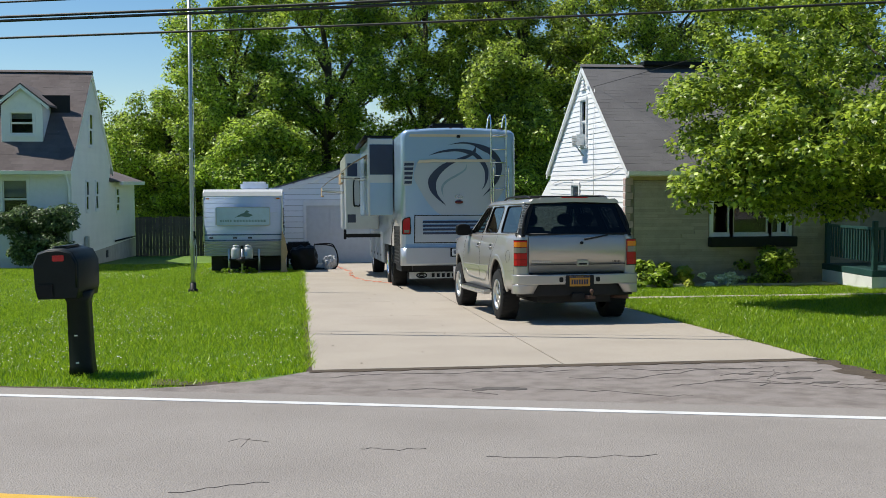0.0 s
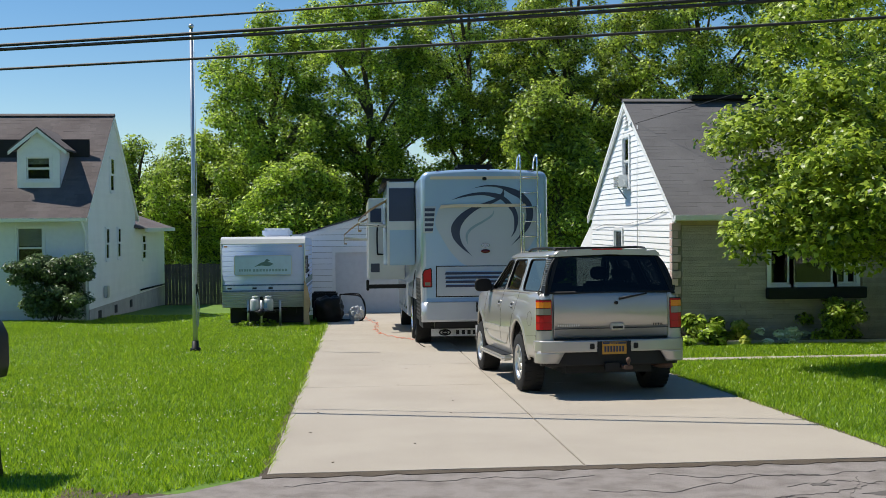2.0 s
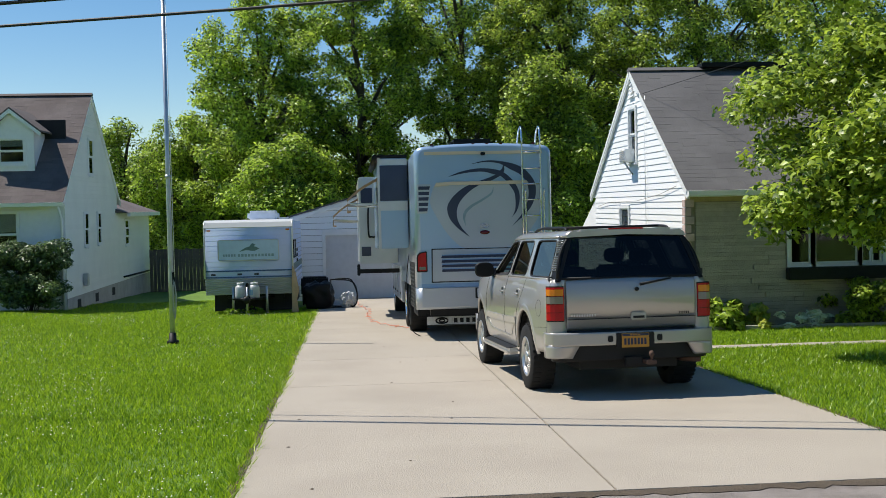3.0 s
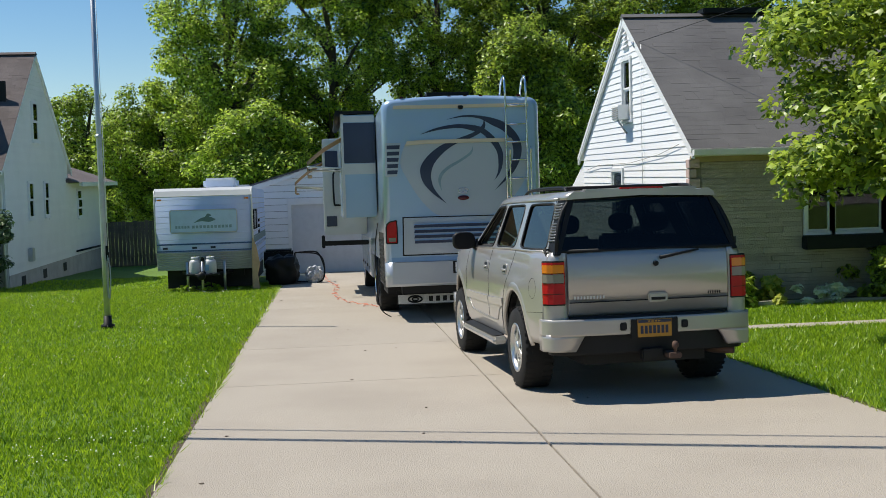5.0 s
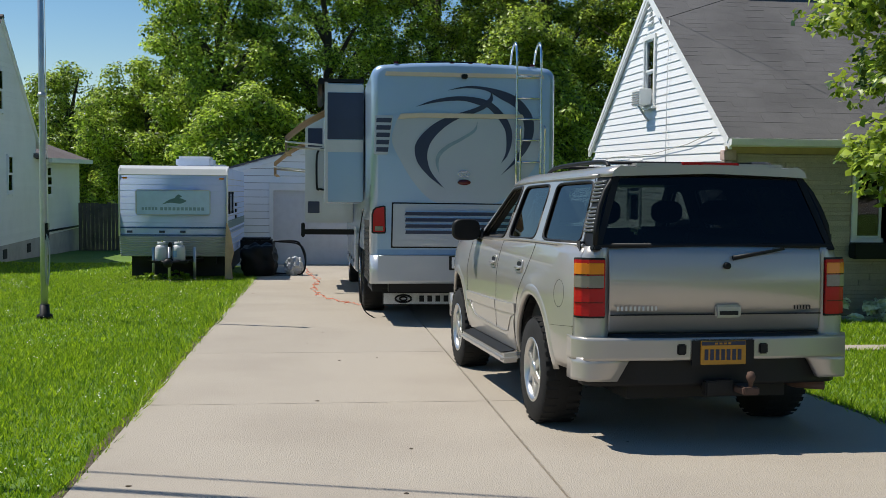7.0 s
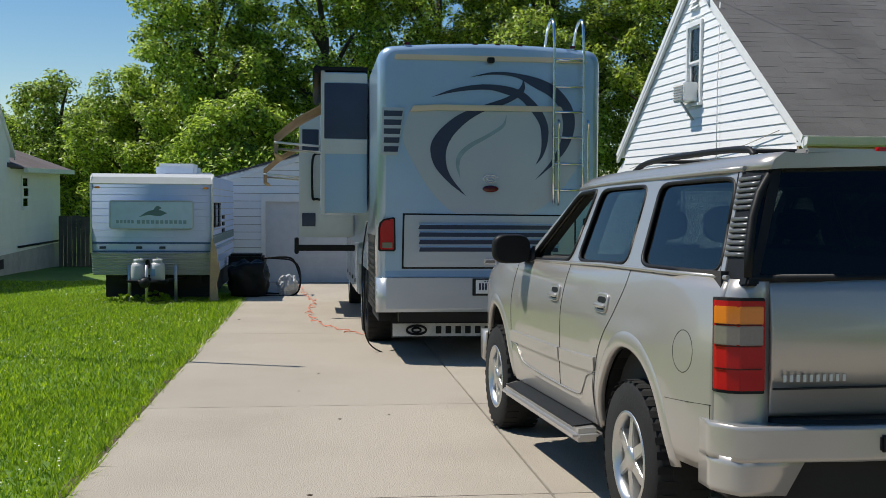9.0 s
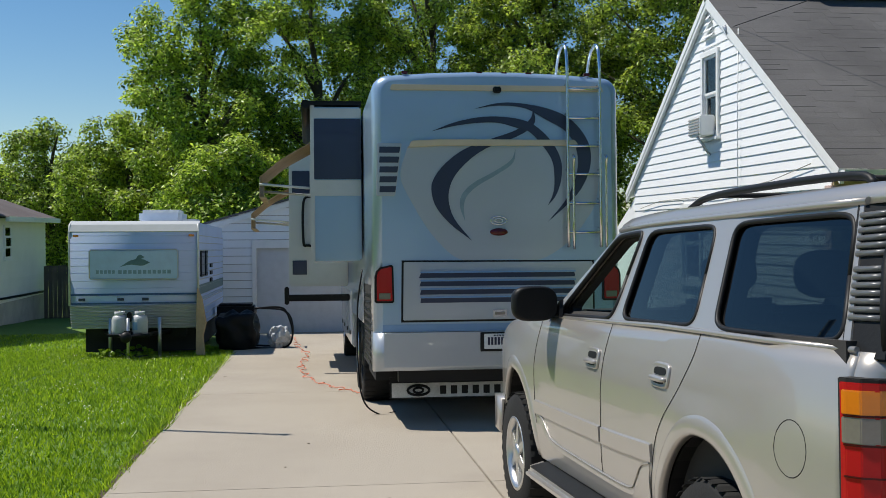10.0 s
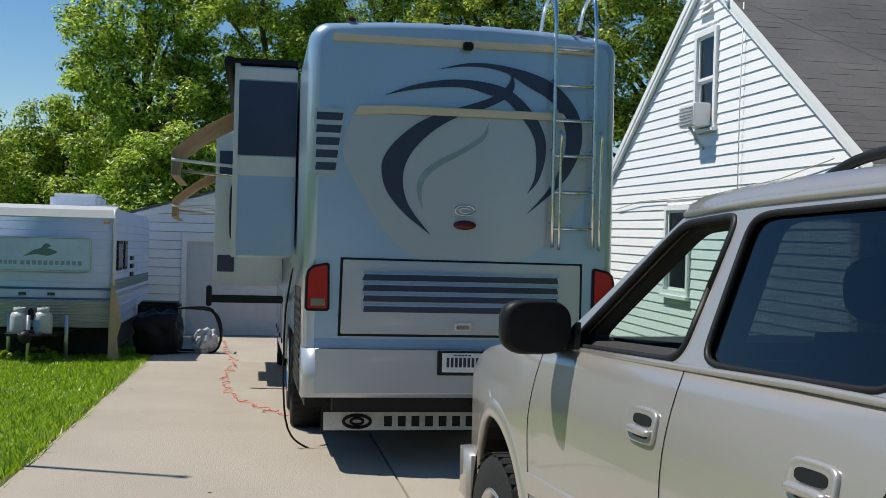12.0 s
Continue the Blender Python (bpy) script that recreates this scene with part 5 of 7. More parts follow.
    part("topper", boxed(-1.9, -1.27, 1.76, 5.45, 3.455, 3.5), M_BLACK, s1)
    part("topper_roller", tubed([(-1.9, 1.72, 3.46), (-1.9, 5.45, 3.46)], 0.05), M_BLACK, s1)
    s2 = part("slide_out", boxed(-2.17, -1.27, 6.3, 10.0, 1.32, 3.36, 0.02), M_RV_WHITE, rv, "white living room slide out")
    for z0, z1, x0, x1 in ((2.75, 3.1, -2.12, -1.85), (1.5, 1.72, -2.12, -1.9)):
        part("slide_window", boxed(x0, x1, 6.285, 6.3, z0, z1, 0.004), M_RV_NAVY, s2)
    bm = tubed(smooth_path([(-1.9, 6.26, 1.95), (-1.95, 6.24, 2.0), (-1.95, 6.24, 2.6), (-1.85, 6.24, 2.7), (-1.78, 6.24, 2.6), (-1.78, 6.24, 2.0), (-1.9, 6.26, 1.95)], 4), 0.02)
    part("window_gasket", bm, M_BLACK, s2)
    for x, y, z in ((-1.83, 2.4, 3.1), (-2.17, 7.2, 2.9)):
        aw = new("window_awning")
        aw.parent = rv
        for dy in (0.0, 1.3):
            part("arm", tubed([(x, y + dy, z - 0.55), (x - 0.62, y + dy, z - 0.5)], 0.016), M_RV_WHITE, aw)
        q = smooth_path([(x, 0, z), (x - 0.35, 0, z - 0.2), (x - 0.62, 0, z - 0.42)], 4) + [Vector((x - 0.62, 0, z - 0.66)), Vector((x - 0.55, 0, z - 0.66))]
        bm = ribbon([(v.x, y, v.z) for v in q], (0, 1.35, 0), (0.008, 0, 0.012))
        part("awning_cloth", bm, M_TAN_CLOTH, aw, "tan brown awning cloth")
    part("support_bar", boxed(-2.2, -1.25, 6.0, 6.08, 1.1, 1.2, 0.015), M_BLACK, rv, "black slide support bar")
    part("support_foot", boxed(-2.24, -2.17, 5.98, 6.1, 1.05, 1.32, 0.015), M_BLACK, rv)
    part("porch_lamp", boxed(1.27, 1.42, 0.9, 1.1, 2.85, 2.95, 0.02), M_BLACK, rv)
    part("awning_arm", boxed(1.27, 1.34, 1.2, 1.3, 1.2, 3.3, 0.01), M_RV_WHITE, rv)
    cord = thing("hose", "black cable hanging from the motorhome to the concrete", "cable")
    part("cable", tubed(smooth_path([(2.16, 25.0, 1.1), (2.1, 24.9, 0.6), (2.12, 24.6, -0.2), (2.3, 24.6, -0.44), (2.5, 24.75, -0.45)], 6), 0.009, 6), M_BLACK, cord)


def flat(outline):
    """A single sheet of glass."""
    bm = bmesh.new()
    bm.faces.new([bm.verts.new(p) for p in outline])
    return bm


def side_x(y, z):
    """Half width of the car's body at a place along it and a height."""
    w = 0.985
    if z < 0.7:
        w -= 0.05 * ((0.7 - z) / 0.3) ** 2
    if z > 0.95:
        w -= 0.075 * ((z - 0.95) / 0.38) ** 2
    if y < -0.55:
        w -= 0.075 * ((-0.55 - y) / 0.55) ** 2
    flare = max(0.0, 1 - min(abs(y - a) for a in AXLES) / 0.62)
    w += 0.02 * flare * (1 if z < 0.98 else max(0.0, 1 - (z - 0.98) / 0.1))
    if y > 2.5:
        w -= 0.13 * ((y - 2.5) / 1.25) ** 2
    return w


AXLES = (-0.1, 2.86)
ARCH = 1.1


def build_car():
    car = thing("car", "pewter silver full size sport utility vehicle with dark glass", "car", pose(4.02, 16.88, gz(4, 16.88) + 0.015, -2.0, 0, 3.2))
    belt = 1.315
    ys = [-0.99 + 4.71 * k / 160 for k in range(161)]

    def low(y):
        z = 0.44 if -0.6 < y < 3.3 else 0.5
        for a in AXLES:
            d = abs(y - a)
            if d < 0.5:
                z = max(z, 0.39 + ARCH * math.sqrt(0.25 - d * d))
        return z

    def high(y):
        if y < 2.25:
            return belt - 0.02 * max(0, y - 0.5)
        t = (y - 2.25) / 1.47
        return belt - 0.035 - 0.06 * t - 0.16 * t ** 4

    for s, name in ((-1, "body_side"), (1, "body_side")):
        bm = bmesh.new()
        cols = []
        for y in ys:
            a, b = low(y), high(y)
            zs = [a + (b - a) * k / 14 for k in range(15)]
            cols.append([bm.verts.new((s * side_x(y, z), y, z)) for z in zs])
        for c, d in zip(cols, cols[1:]):
            for k in range(14):
                f = bm.faces.new((c[k], d[k], d[k + 1], c[k + 1]))
                f.smooth = True
        bmesh.ops.recalc_face_normals(bm, faces=bm.faces[:])
        bmesh.ops.solidify(bm, geom=bm.faces[:], thickness=0.02)
        part(name, bm, M_CAR, car)
        part("door_card", prismed([(s * 0.84, -0.95, 0.5), (s * 0.84, 2.2, 0.5), (s * 0.84, 2.2, belt - 0.01 + 0.04 * (s > 0)), (s * 0.84, -0.95, belt + 0.03 + 0.05 * (s > 0))], (s * 0.05, 0, 0)), M_SEAT, car)
        for a in AXLES:
            bm = bmesh.new()
            rows = []
            for k in range(41):
                t = 0.12 + (math.pi - 0.24) * k / 40
                row = []
                for g, o in ((0.985, -0.03), (0.99, 0.004), (1.01, 0.008), (1.09, 0.006), (1.12, 0.002), (1.16, -0.006)):
                    y, z = a + 0.5 * g * math.cos(t), 0.39 + 0.5 * g * ARCH * math.sin(t)
                    row.append(bm.verts.new((s * (side_x(y, z) + o), y, z)))
                rows.append(row)
            for u, v in zip(rows, rows[1:]):
                for k in range(5):
                    bm.faces.new((u[k], v[k], v[k + 1], u[k + 1])).smooth = True
            bmesh.ops.recalc_face_normals(bm, faces=bm.faces[:])
            bmesh.ops.solidify(bm, geom=bm.faces[:], thickness=0.006)
            part("wheel_arch_flare", bm, M_CAR, car)
            arc = [(s * 0.95, a + 0.5 * math.cos(math.pi * k / 16), 0.39 + 0.5 * ARCH * math.sin(math.pi * k / 16)) for k in range(17)]
            wl = ribbon(arc, (-s * 0.4, 0, 0), (0, 0, 0.012))
            part("well_wall", prismed([(s * 0.54, y, z) for x, y, z in arc], (s * 0.01, 0, 0)), M_CAR_TRIM, car)
            part("wheel_well", wl, M_CAR_TRIM, car)
            wheel(car, s * 0.85, a, 0.385, 0.385, 0.27, s, 6, 0.6)
        # window sill trim
        sill = [(s * (side_x(y, belt) + 0.002), y, high(y) + 0.004) for y in (-0.98, -0.5, 0, 0.5, 1, 1.5, 2.02)]
        part("belt_moulding", tubed(sill, 0.011, 8), M_CAR, car)
        # door gaps
        gaps = [[(2.33, 1.26), (2.36, 1.0), (2.33, 0.7), (2.24, 0.52)], [(1.1, 1.3), (1.12, 1.0), (1.12, 0.7), (1.12, 0.5)], [(0.06, 1.31), (0.08, 1.2), (0.2, 1.04), (0.38, 0.86), (0.45, 0.64), (0.46, 0.55)]]
        for g in gaps:
            pts = smooth_path([(0, y, z) for y, z in g], 5)
            part("door_gap", tubed([(s * (side_x(p.y, p.z) + 0.0015), p.y, p.z) for p in pts], 0.0014, 5), M_SEAM, car)
        for g in ([(2.33, 0.757), (1.7, 0.762), (1.13, 0.768)], [(1.1, 0.768), (0.8, 0.775), (0.43, 0.79)]):
            pts = smooth_path([(0, y, z) for y, z in g], 4)
            part("side_moulding", ribbon([(s * (side_x(p.y, p.z) - 0.004), p.y, p.z - 0.04) for p in pts], (s * 0.004, 0, 0.075), (s * 0.014, 0, -0.006)), M_CAR, car)
        # raised lower cladding with a curved upper edge
        edge = smooth_path([(0, y, z) for y, z in ((2.3, 0.71), (2.18, 0.7), (2.06, 0.63), (1.9, 0.595), (1.12, 0.578), (0.74, 0.585), (0.64, 0.64), (0.57, 0.71), (0.46, 0.74))], 6)
        bm = bmesh.new()
        rows = []
        for p in edge:
            b = max(low(p.y), 0.45)
            zs = [b + (p.z - b) * k / 5 for k in range(6)]
            rows.append([bm.verts.new((s * (side_x(p.y, z) + (0.007 if k < 5 else 0.001)), p.y, z - (0.008 if k == 4 else 0))) for k, z in enumerate(zs)])
        for u, v in zip(rows, rows[1:]):
            for k in range(5):
                bm.faces.new((u[k], v[k], v[k + 1], u[k + 1]))
        bmesh.ops.recalc_face_normals(bm, faces=bm.faces[:])
        bmesh.ops.solidify(bm, geom=bm.faces[:], thickness=0.006)
        part("lower_cladding", bm, M_CAR, car)
        part("cladding_edge", tubed([(s * (side_x(p.y, p.z) + 0.004), p.y, p.z - 0.004) for p in edge], 0.005, 6), M_CAR, car)
        for g in ([(-0.58, 0.765), (-0.8, 0.778), (-0.975, 0.79)], [(-0.965, 0.79), (-0.975, 0.68), (-0.96, 0.6), (-0.94, 0.52)]):
            part("panel_gap", tubed([(s * (side_x(y, z) + 0.001), y, z) for y, z in g], 0.0015, 5), M_SEAM, car)
        # handles: a rounded cup with a dark hollow above the grip
        for y in (0.36, 1.27):
            h = new("door_handle")
            h.parent = car
            x = side_x(y, 1.12)
            def rim(hy, hz, o, cz=1.122, n=28, e=0.45):
                pts = []
                for k in range(n):
                    t = 2 * math.pi * k / n
                    yy, zz = y + hy * math.copysign(abs(math.cos(t)) ** e, math.cos(t)), cz + hz * math.copysign(abs(math.sin(t)) ** e, math.sin(t))
                    pts.append((s * (side_x(yy, zz) + o), yy, zz))
                return pts
            part("handle_cup", loft([rim(0.1, 0.054, -0.004), rim(0.098, 0.052, 0.009), rim(0.09, 0.046, 0.012), rim(0.08, 0.039, 0.008)]), M_CAR, h)
            part("handle_recess", loft([rim(0.068, 0.017, 0.004, 1.138, 20, 0.6), rim(0.066, 0.016, 0.0095, 1.138, 20, 0.6)]), M_CAR_TRIM, h)
            part("handle_recess", loft([rim(0.055, 0.006, 0.004, 1.091, 20, 0.6), rim(0.053, 0.005, 0.0095, 1.091, 20, 0.6)]), M_CAR_TRIM, h)
            part("grip", loft([rim(0.086, 0.013, 0.004, 1.108, 24, 0.6), rim(0.084, 0.013, 0.022, 1.108, 24, 0.6), rim(0.07, 0.008, 0.03, 1.108, 24, 0.6)]), M_CAR, h, smooth=True)
        # running board
        rb = part("running_board", prismed([(s * 0.93, 0.44, 0.36), (s * 1.08, 0.5, 0.34), (s * 1.08, 2.26, 0.34), (s * 0.93, 2.34, 0.36)], (0, 0, 0.075), 0.03), M_CAR, car)
        part("step_pad", prismed([(s * 0.95, 0.56, 0.436), (s * 1.065, 0.58, 0.42), (s * 1.065, 2.18, 0.42), (s * 0.95, 2.22, 0.436)], (0, 0, 0.006)), M_CAR_TRIM, rb)
        # mirrors
        mir = new("mirror")
        mir.parent = car
        part("mirror_case", loft([[(s * (0.945 + dx * k), y, 1.37 + dz * q) for dx, dz in ((0.125 + 0.128 * math.copysign(abs(math.cos(t)) ** 0.6, math.cos(t)), 0.1 * math.copysign(abs(math.sin(t)) ** 0.6, math.sin(t))) for t in (2 * math.pi * (j + 0.5) / 28 for j in range(28)))] for y, k, q in ((2.0, 0.9, 0.88), (2.01, 0.97, 0.96), (2.03, 1, 1), (2.09, 0.97, 0.96), (2.14, 0.85, 0.84), (2.18, 0.6, 0.6))]), M_BLACK, mir)
        part("mirror_arm", boxed(min(s * 0.86, s * 0.98), max(s * 0.86, s * 0.98), 2.03, 2.13, 1.3, 1.36, 0.01), M_BLACK, mir)
        part("mirror_sail", prismed([(s * 0.925, 1.95, belt - 0.02), (s * 0.925, 2.2, belt - 0.04), (s * 0.905, 2.0, 1.39)], (s * 0.02, 0, 0)), M_BLACK, mir)
    fuel = [(-(side_x(-0.7, 1.0) + 0.002), -0.745 + 0.088 * math.cos(a), 0.99 + 0.092 * math.sin(a)) for a in (2 * math.pi * k / 24 for k in range(25))]
    part("fuel_door", tubed([(-(side_x(y, z) - 0.001), y, z) for x, y, z in fuel], 0.0022, 5), M_SEAM, car)
    # greenhouse
    def rail(y):
        return 1.80 - 0.03 * max(0, y - 0.9) ** 2 * 1.6

    roof = []
    for k in range(21):
        y = -0.98 + 2.5 * k / 20
        t = max(0, (y - 0.9) / 0.62)
        zc = 1.875 - 0.06 * t * t - 0.02 * max(0, (-0.7 - y) / 0.3)
        ze = rail(y)
        k = 1 - 0.07 * max(0, (-0.5 - y) / 0.5) ** 2
        half = [(0.735, ze - 0.03), (0.715, ze + 0.012), (0.665, ze + 0.045), (0.56, zc - 0.022), (0.35, zc - 0.008)]
        ring = [(-x * k, y, z) for x, z in half] + [(0, y, zc)] + [(x * k, y, z) for x, z in half[::-1]] + [(0.68 * k, y, ze - 0.025), (0, y, zc - 0.06), (-0.68 * k, y, ze - 0.025)]
        roof.append(ring)
    part("roof", loft(roof), M_CAR, car)
    part("headliner", boxed(-0.7, 0.7, -0.8, 1.4, 1.775, 1.79), M_SEAT, car)
    for s in (-1, 1):
        def at_belt(y):
            return Vector((s * (side_x(y, belt) - 0.004), y, high(y)))

        def at_rail(y):
            return Vector((s * 0.733 * (1 - 0.07 * max(0, (-0.5 - y) / 0.5) ** 2), y, rail(y) - 0.02))
        def framed(name, a, b, c, d, mat, m, seal=0.011, trim=0.93):
            """A window in its rounded frame, between belt places a, b and roof places c, d; m: margins back, front, low, high."""
            q = [at_belt(a), at_belt(b), at_rail(d), at_rail(c)]
            def spot(u, v):
                return q[0].lerp(q[1], u).lerp(q[3].lerp(q[2], u), v)
            n, outer, inner = 48, [], []
            cu, cv = (m[0] + 1 - m[1]) / 2, (m[2] + 1 - m[3]) / 2
            ru, rv = (1 - m[0] - m[1]) / 2, (1 - m[2] - m[3]) / 2
            for k in range(n):
                t = 2 * math.pi * k / n
                cs, sn = math.cos(t), math.sin(t)
                big = max(abs(cs), abs(sn))
                e = 0.22
                su, sv = math.copysign(abs(cs) ** e, cs), math.copysign(abs(sn) ** e, sn)
                outer.append(spot(0.5 + 0.5 * cs / big, 0.5 + 0.5 * sn / big))
                inner.append(spot(cu + ru * su, cv + rv * sv))
            bm = bmesh.new()
            deep = Vector((-s * 0.035, 0, 0))
            rows = [[bm.verts.new(p) for p in (o, i2, i2 + deep, o + deep)] for o, i2 in zip(outer, inner)]
            fs = [bm.faces.new((rows[k][w], rows[(k + 1) % n][w], rows[(k + 1) % n][(w + 1) % 4], rows[k][(w + 1) % 4])) for k in range(n) for w in range(4)]
            bmesh.ops.recalc_face_normals(bm, faces=fs)
            fr = part("window_frame", bm, M_CAR, car)
            if mat is not None:
                part(name, flat([p + deep * 0.4 for p in inner]), mat, fr)
            mid = sum(inner, Vector()) / n
            bm = bmesh.new()
            rows = [[bm.verts.new(p) for p in (o + deep * 1.1, mid.lerp(i2, trim) + deep * 1.3, mid.lerp(i2, trim - 0.03) + deep * 2.6, o + deep * 2.6)] for o, i2 in zip(outer, inner)]
            fs = [bm.faces.new((rows[k][w], rows[(k + 1) % n][w], rows[(k + 1) % n][(w + 1) % 4], rows[k][(w + 1) % 4])) for k in range(n) for w in range(4)]
            bmesh.ops.recalc_face_normals(bm, faces=fs)
            part("inner_trim", bm, M_SEAT, fr)
            part("window_seal", tubed([p + deep * 0.12 for p in inner + inner[:1]], seal, 6), M_CAR_TRIM, fr)
        framed("front_door_glass", 2.3, 1.1, 1.5, 1.1, M_CLEAR if s > 0 else None, (0.13, 0.06, 0.03, 0.07), 0.015, 0.9)
        framed("rear_door_glass", 1.1, 0.07, 1.1, 0.2, M_TINT, (0.06, 0.09, 0.04, 0.075))
        framed("quarter_glass", 0.07, -0.94, 0.2, -0.78, M_TINT, (0.09, 0.04, 0.04, 0.075))
        part("roof_gutter", tubed([at_rail(1.5 - 0.23 * k) for k in range(11)], 0.014, 8), M_CAR, car)
        # black louvred corner trim
        q = [at_belt(-0.9) + Vector((s * 0.005, 0, -0.025)), at_belt(-1.09) + Vector((s * 0.005, 0, -0.025)), Vector((s * 0.67, -0.95, 1.79)), at_rail(-0.74)]
        dp = part("corner_trim", prismed(q, (-s * 0.06, 0, 0), 0.008), M_BLACK, car, "black louvred corner pillar trim")
        for k in range(14):
            if k == 7:
                continue
            t = 0.25 + 0.05 * k
            a, b = q[0].lerp(q[3], t), q[1].lerp(q[2], t)
            a, b = a.lerp(b, 0.16), b.lerp(a, 0.16)
            part("trim_louvre", tubed([a + Vector((s * 0.004, 0, 0)), b + Vector((s * 0.004, 0, 0))], 0.0105, 6), M_LOUVRE, dp)
        # tail lamps
        def lamp_block(grow, z0, z1):
            q = [(0.765 + max(0, grow) * 3, -1.105 - grow), (0.87, -1.098 - grow), (0.915 + grow, -1.068 - grow), (0.94 + grow, -1.025 - grow), (0.945 + grow, -1.0 - grow * 4), (0.765 + max(0, grow) * 3, -1.0 - grow * 4)]
            return prismed([(s * x, y, z0) for x, y in q], (0, 0, z1 - z0), 0.003)
        corner = []
        for k in range(15):
            z = 0.5 + (belt - 0.5) * k / 14
            w = side_x(-0.985, z)
            corner.append([(s * x, y, z) for x, y in ((0.737, -1.078), (0.79, -1.078), (w - 0.085, -1.074), (w - 0.045, -1.06), (w - 0.015, -1.03), (w - 0.001, -0.985), (w - 0.03, -0.9), (0.737, -0.9))])
        part("rear_corner", loft(corner), M_CAR, car)
        part("lamp_gap", lamp_block(-0.004, 0.852, 1.242), M_SEAM, car)
        lamp = part("tail_lamp", lamp_block(0.0, 0.865, 1.23), M_LENS_RED, car, "tall red and amber tail lamp")
        part("amber_lens", lamp_block(0.003, 1.135, 1.208), M_LENS_AMBER, lamp)
        part("reverse_lens", lamp_block(0.003, 1.05, 1.128), M_LENS_CLEAR, lamp)
        for z in (0.95, 1.043, 1.13):
            part("lens_seam", lamp_block(0.004, z, z + 0.006), M_LENS_DARK, lamp)
        # roof rack rails
        rr = part("roof_rail", tubed(smooth_path([(s * 0.6, -0.66, 1.845), (s * 0.6, -0.52, 1.885), (s * 0.6, 0.2, 1.895), (s * 0.6, 0.7, 1.885), (s * 0.6, 0.9, 1.845)], 4), 0.016), M_CAR_TRIM, car)
    for y in (-0.35, 0.6):
        part("roof_rack_bar", tubed([(-0.6, y, 1.89), (0.6, y, 1.89)], 0.012), M_CAR_TRIM, car)
    # hood, cowl, nose
    hood = []
    for k in range(13):
        y = 2.22 + 1.5 * k / 12
        w, z = side_x(y, high(y)) - 0.004, high(y)
        hood.append([(w * t, y, z + 0.055 * (1 - t * t) * (1 - 0.5 * k / 12)) for t in (-1, -0.85, -0.5, 0, 0.5, 0.85, 1)] + [(w * 0.9, y, z - 0.08), (-w * 0.9, y, z - 0.08)])
    part("hood", loft(hood), M_CAR, car)
    nose = [[(-w, y, z0), (w, y, z0), (w, y, z1), (-w, y, z1)] for w, y, z0, z1 in ((0.85, 3.72, 0.5, 1.06), (0.8, 3.82, 0.55, 0.98))]
    part("front_fascia", loft(nose), M_CAR, car)
    part("front_bumper", loft([[(-w, y, z0), (w, y, z0), (w, y, z1), (-w, y, z1)] for w, y, z0, z1 in ((0.93, 3.45, 0.42, 0.66), (0.9, 3.8, 0.42, 0.66), (0.72, 3.95, 0.45, 0.64))]), M_CAR, car)
    # windscreen
    q = [(-0.86, 2.28, belt - 0.03), (0.86, 2.28, belt - 0.03), (0.72, 1.46, 1.78), (-0.72, 1.46, 1.78)]
    part("windscreen", flat(q), M_CLEAR, car)
    # tailgate
    gate = [(-0.735, -1.075, 0.8), (0.735, -1.075, 0.8), (0.745, -1.085, 1.0), (0.74, -1.075, belt - 0.01), (-0.74, -1.075, belt - 0.01), (-0.745, -1.085, 1.0)]
    tg = new("tailgate")
    tg.parent = car
    rings = []
    for z, y in ((0.745, -1.05), (0.775, -1.085), (0.9, -1.09), (0.905, -1.1), (1.1, -1.1), (1.26, -1.088), (belt, -1.065)):
        rings.append([(0.735 * u, y - 0.016 * (1 - u * u), z) for u in (-1, -0.985, -0.9, -0.7, -0.5, -0.25, 0, 0.25, 0.5, 0.7, 0.9, 0.985, 1)] + [(0.735, y + 0.01, z), (0.735, -0.98, z), (-0.735, -0.98, z), (-0.735, y + 0.01, z)])
    part("tailgate_panel", loft(rings), M_CAR, tg)
    part("gate_gap", boxed(-0.73, 0.73, -1.113, -1.1, 0.868, 0.876), M_SEAM, tg)
    part("gate_handle", boxed(-0.02, 0.16, -1.135, -1.1, 0.85, 0.935, 0.012), M_CAR, tg)
    part("handle_recess", boxed(0.0, 0.14, -1.139, -1.12, 0.862, 0.9, 0.006), M_CAR_TRIM, tg)
    bars(tg, -0.69, -0.4, -1.112, 0.9, 0.928, 10, M_RV_WHITE, "badge_bar", 0.55)
    bars(tg, 0.54, 0.67, -1.108, 0.9, 0.925, 6, M_CAR_TRIM, "badge_bar", 0.6)
    part("wiper_pivot", lathed([(0.01, -0.03), (0.022, -0.03), (0.024, 0.0)], (0.06, -1.105, 1.19), "y", 14), M_BLACK, tg)
    part("wiper", tubed([(0.1, -1.12, 1.24), (0.3, -1.125, 1.275), (0.46, -1.115, 1.3)], [0.018, 0.012, 0.009], 6), M_BLACK, tg)
    half = [(0.82, -1.075, belt + 0.005), (0.805, -1.045, 1.45), (0.772, -1.005, 1.57), (0.728, -0.975, 1.67), (0.675, -0.955, 1.745), (0.6, -0.94, 1.8), (0.48, -0.93, 1.83)]
    gl = [(-x, y, z) for x, y, z in half[:1]] + half + [(-x, y, z) for x, y, z in half[:0:-1]]
    part("rear_glass", flat(gl), M_REAR_TINT, tg, "dark tinted rear glass")
    part("glass_frame", tubed([Vector(p) + Vector((0, 0.012, 0)) for p in gl + gl[:1]], 0.02, 8), M_BLACK, tg)
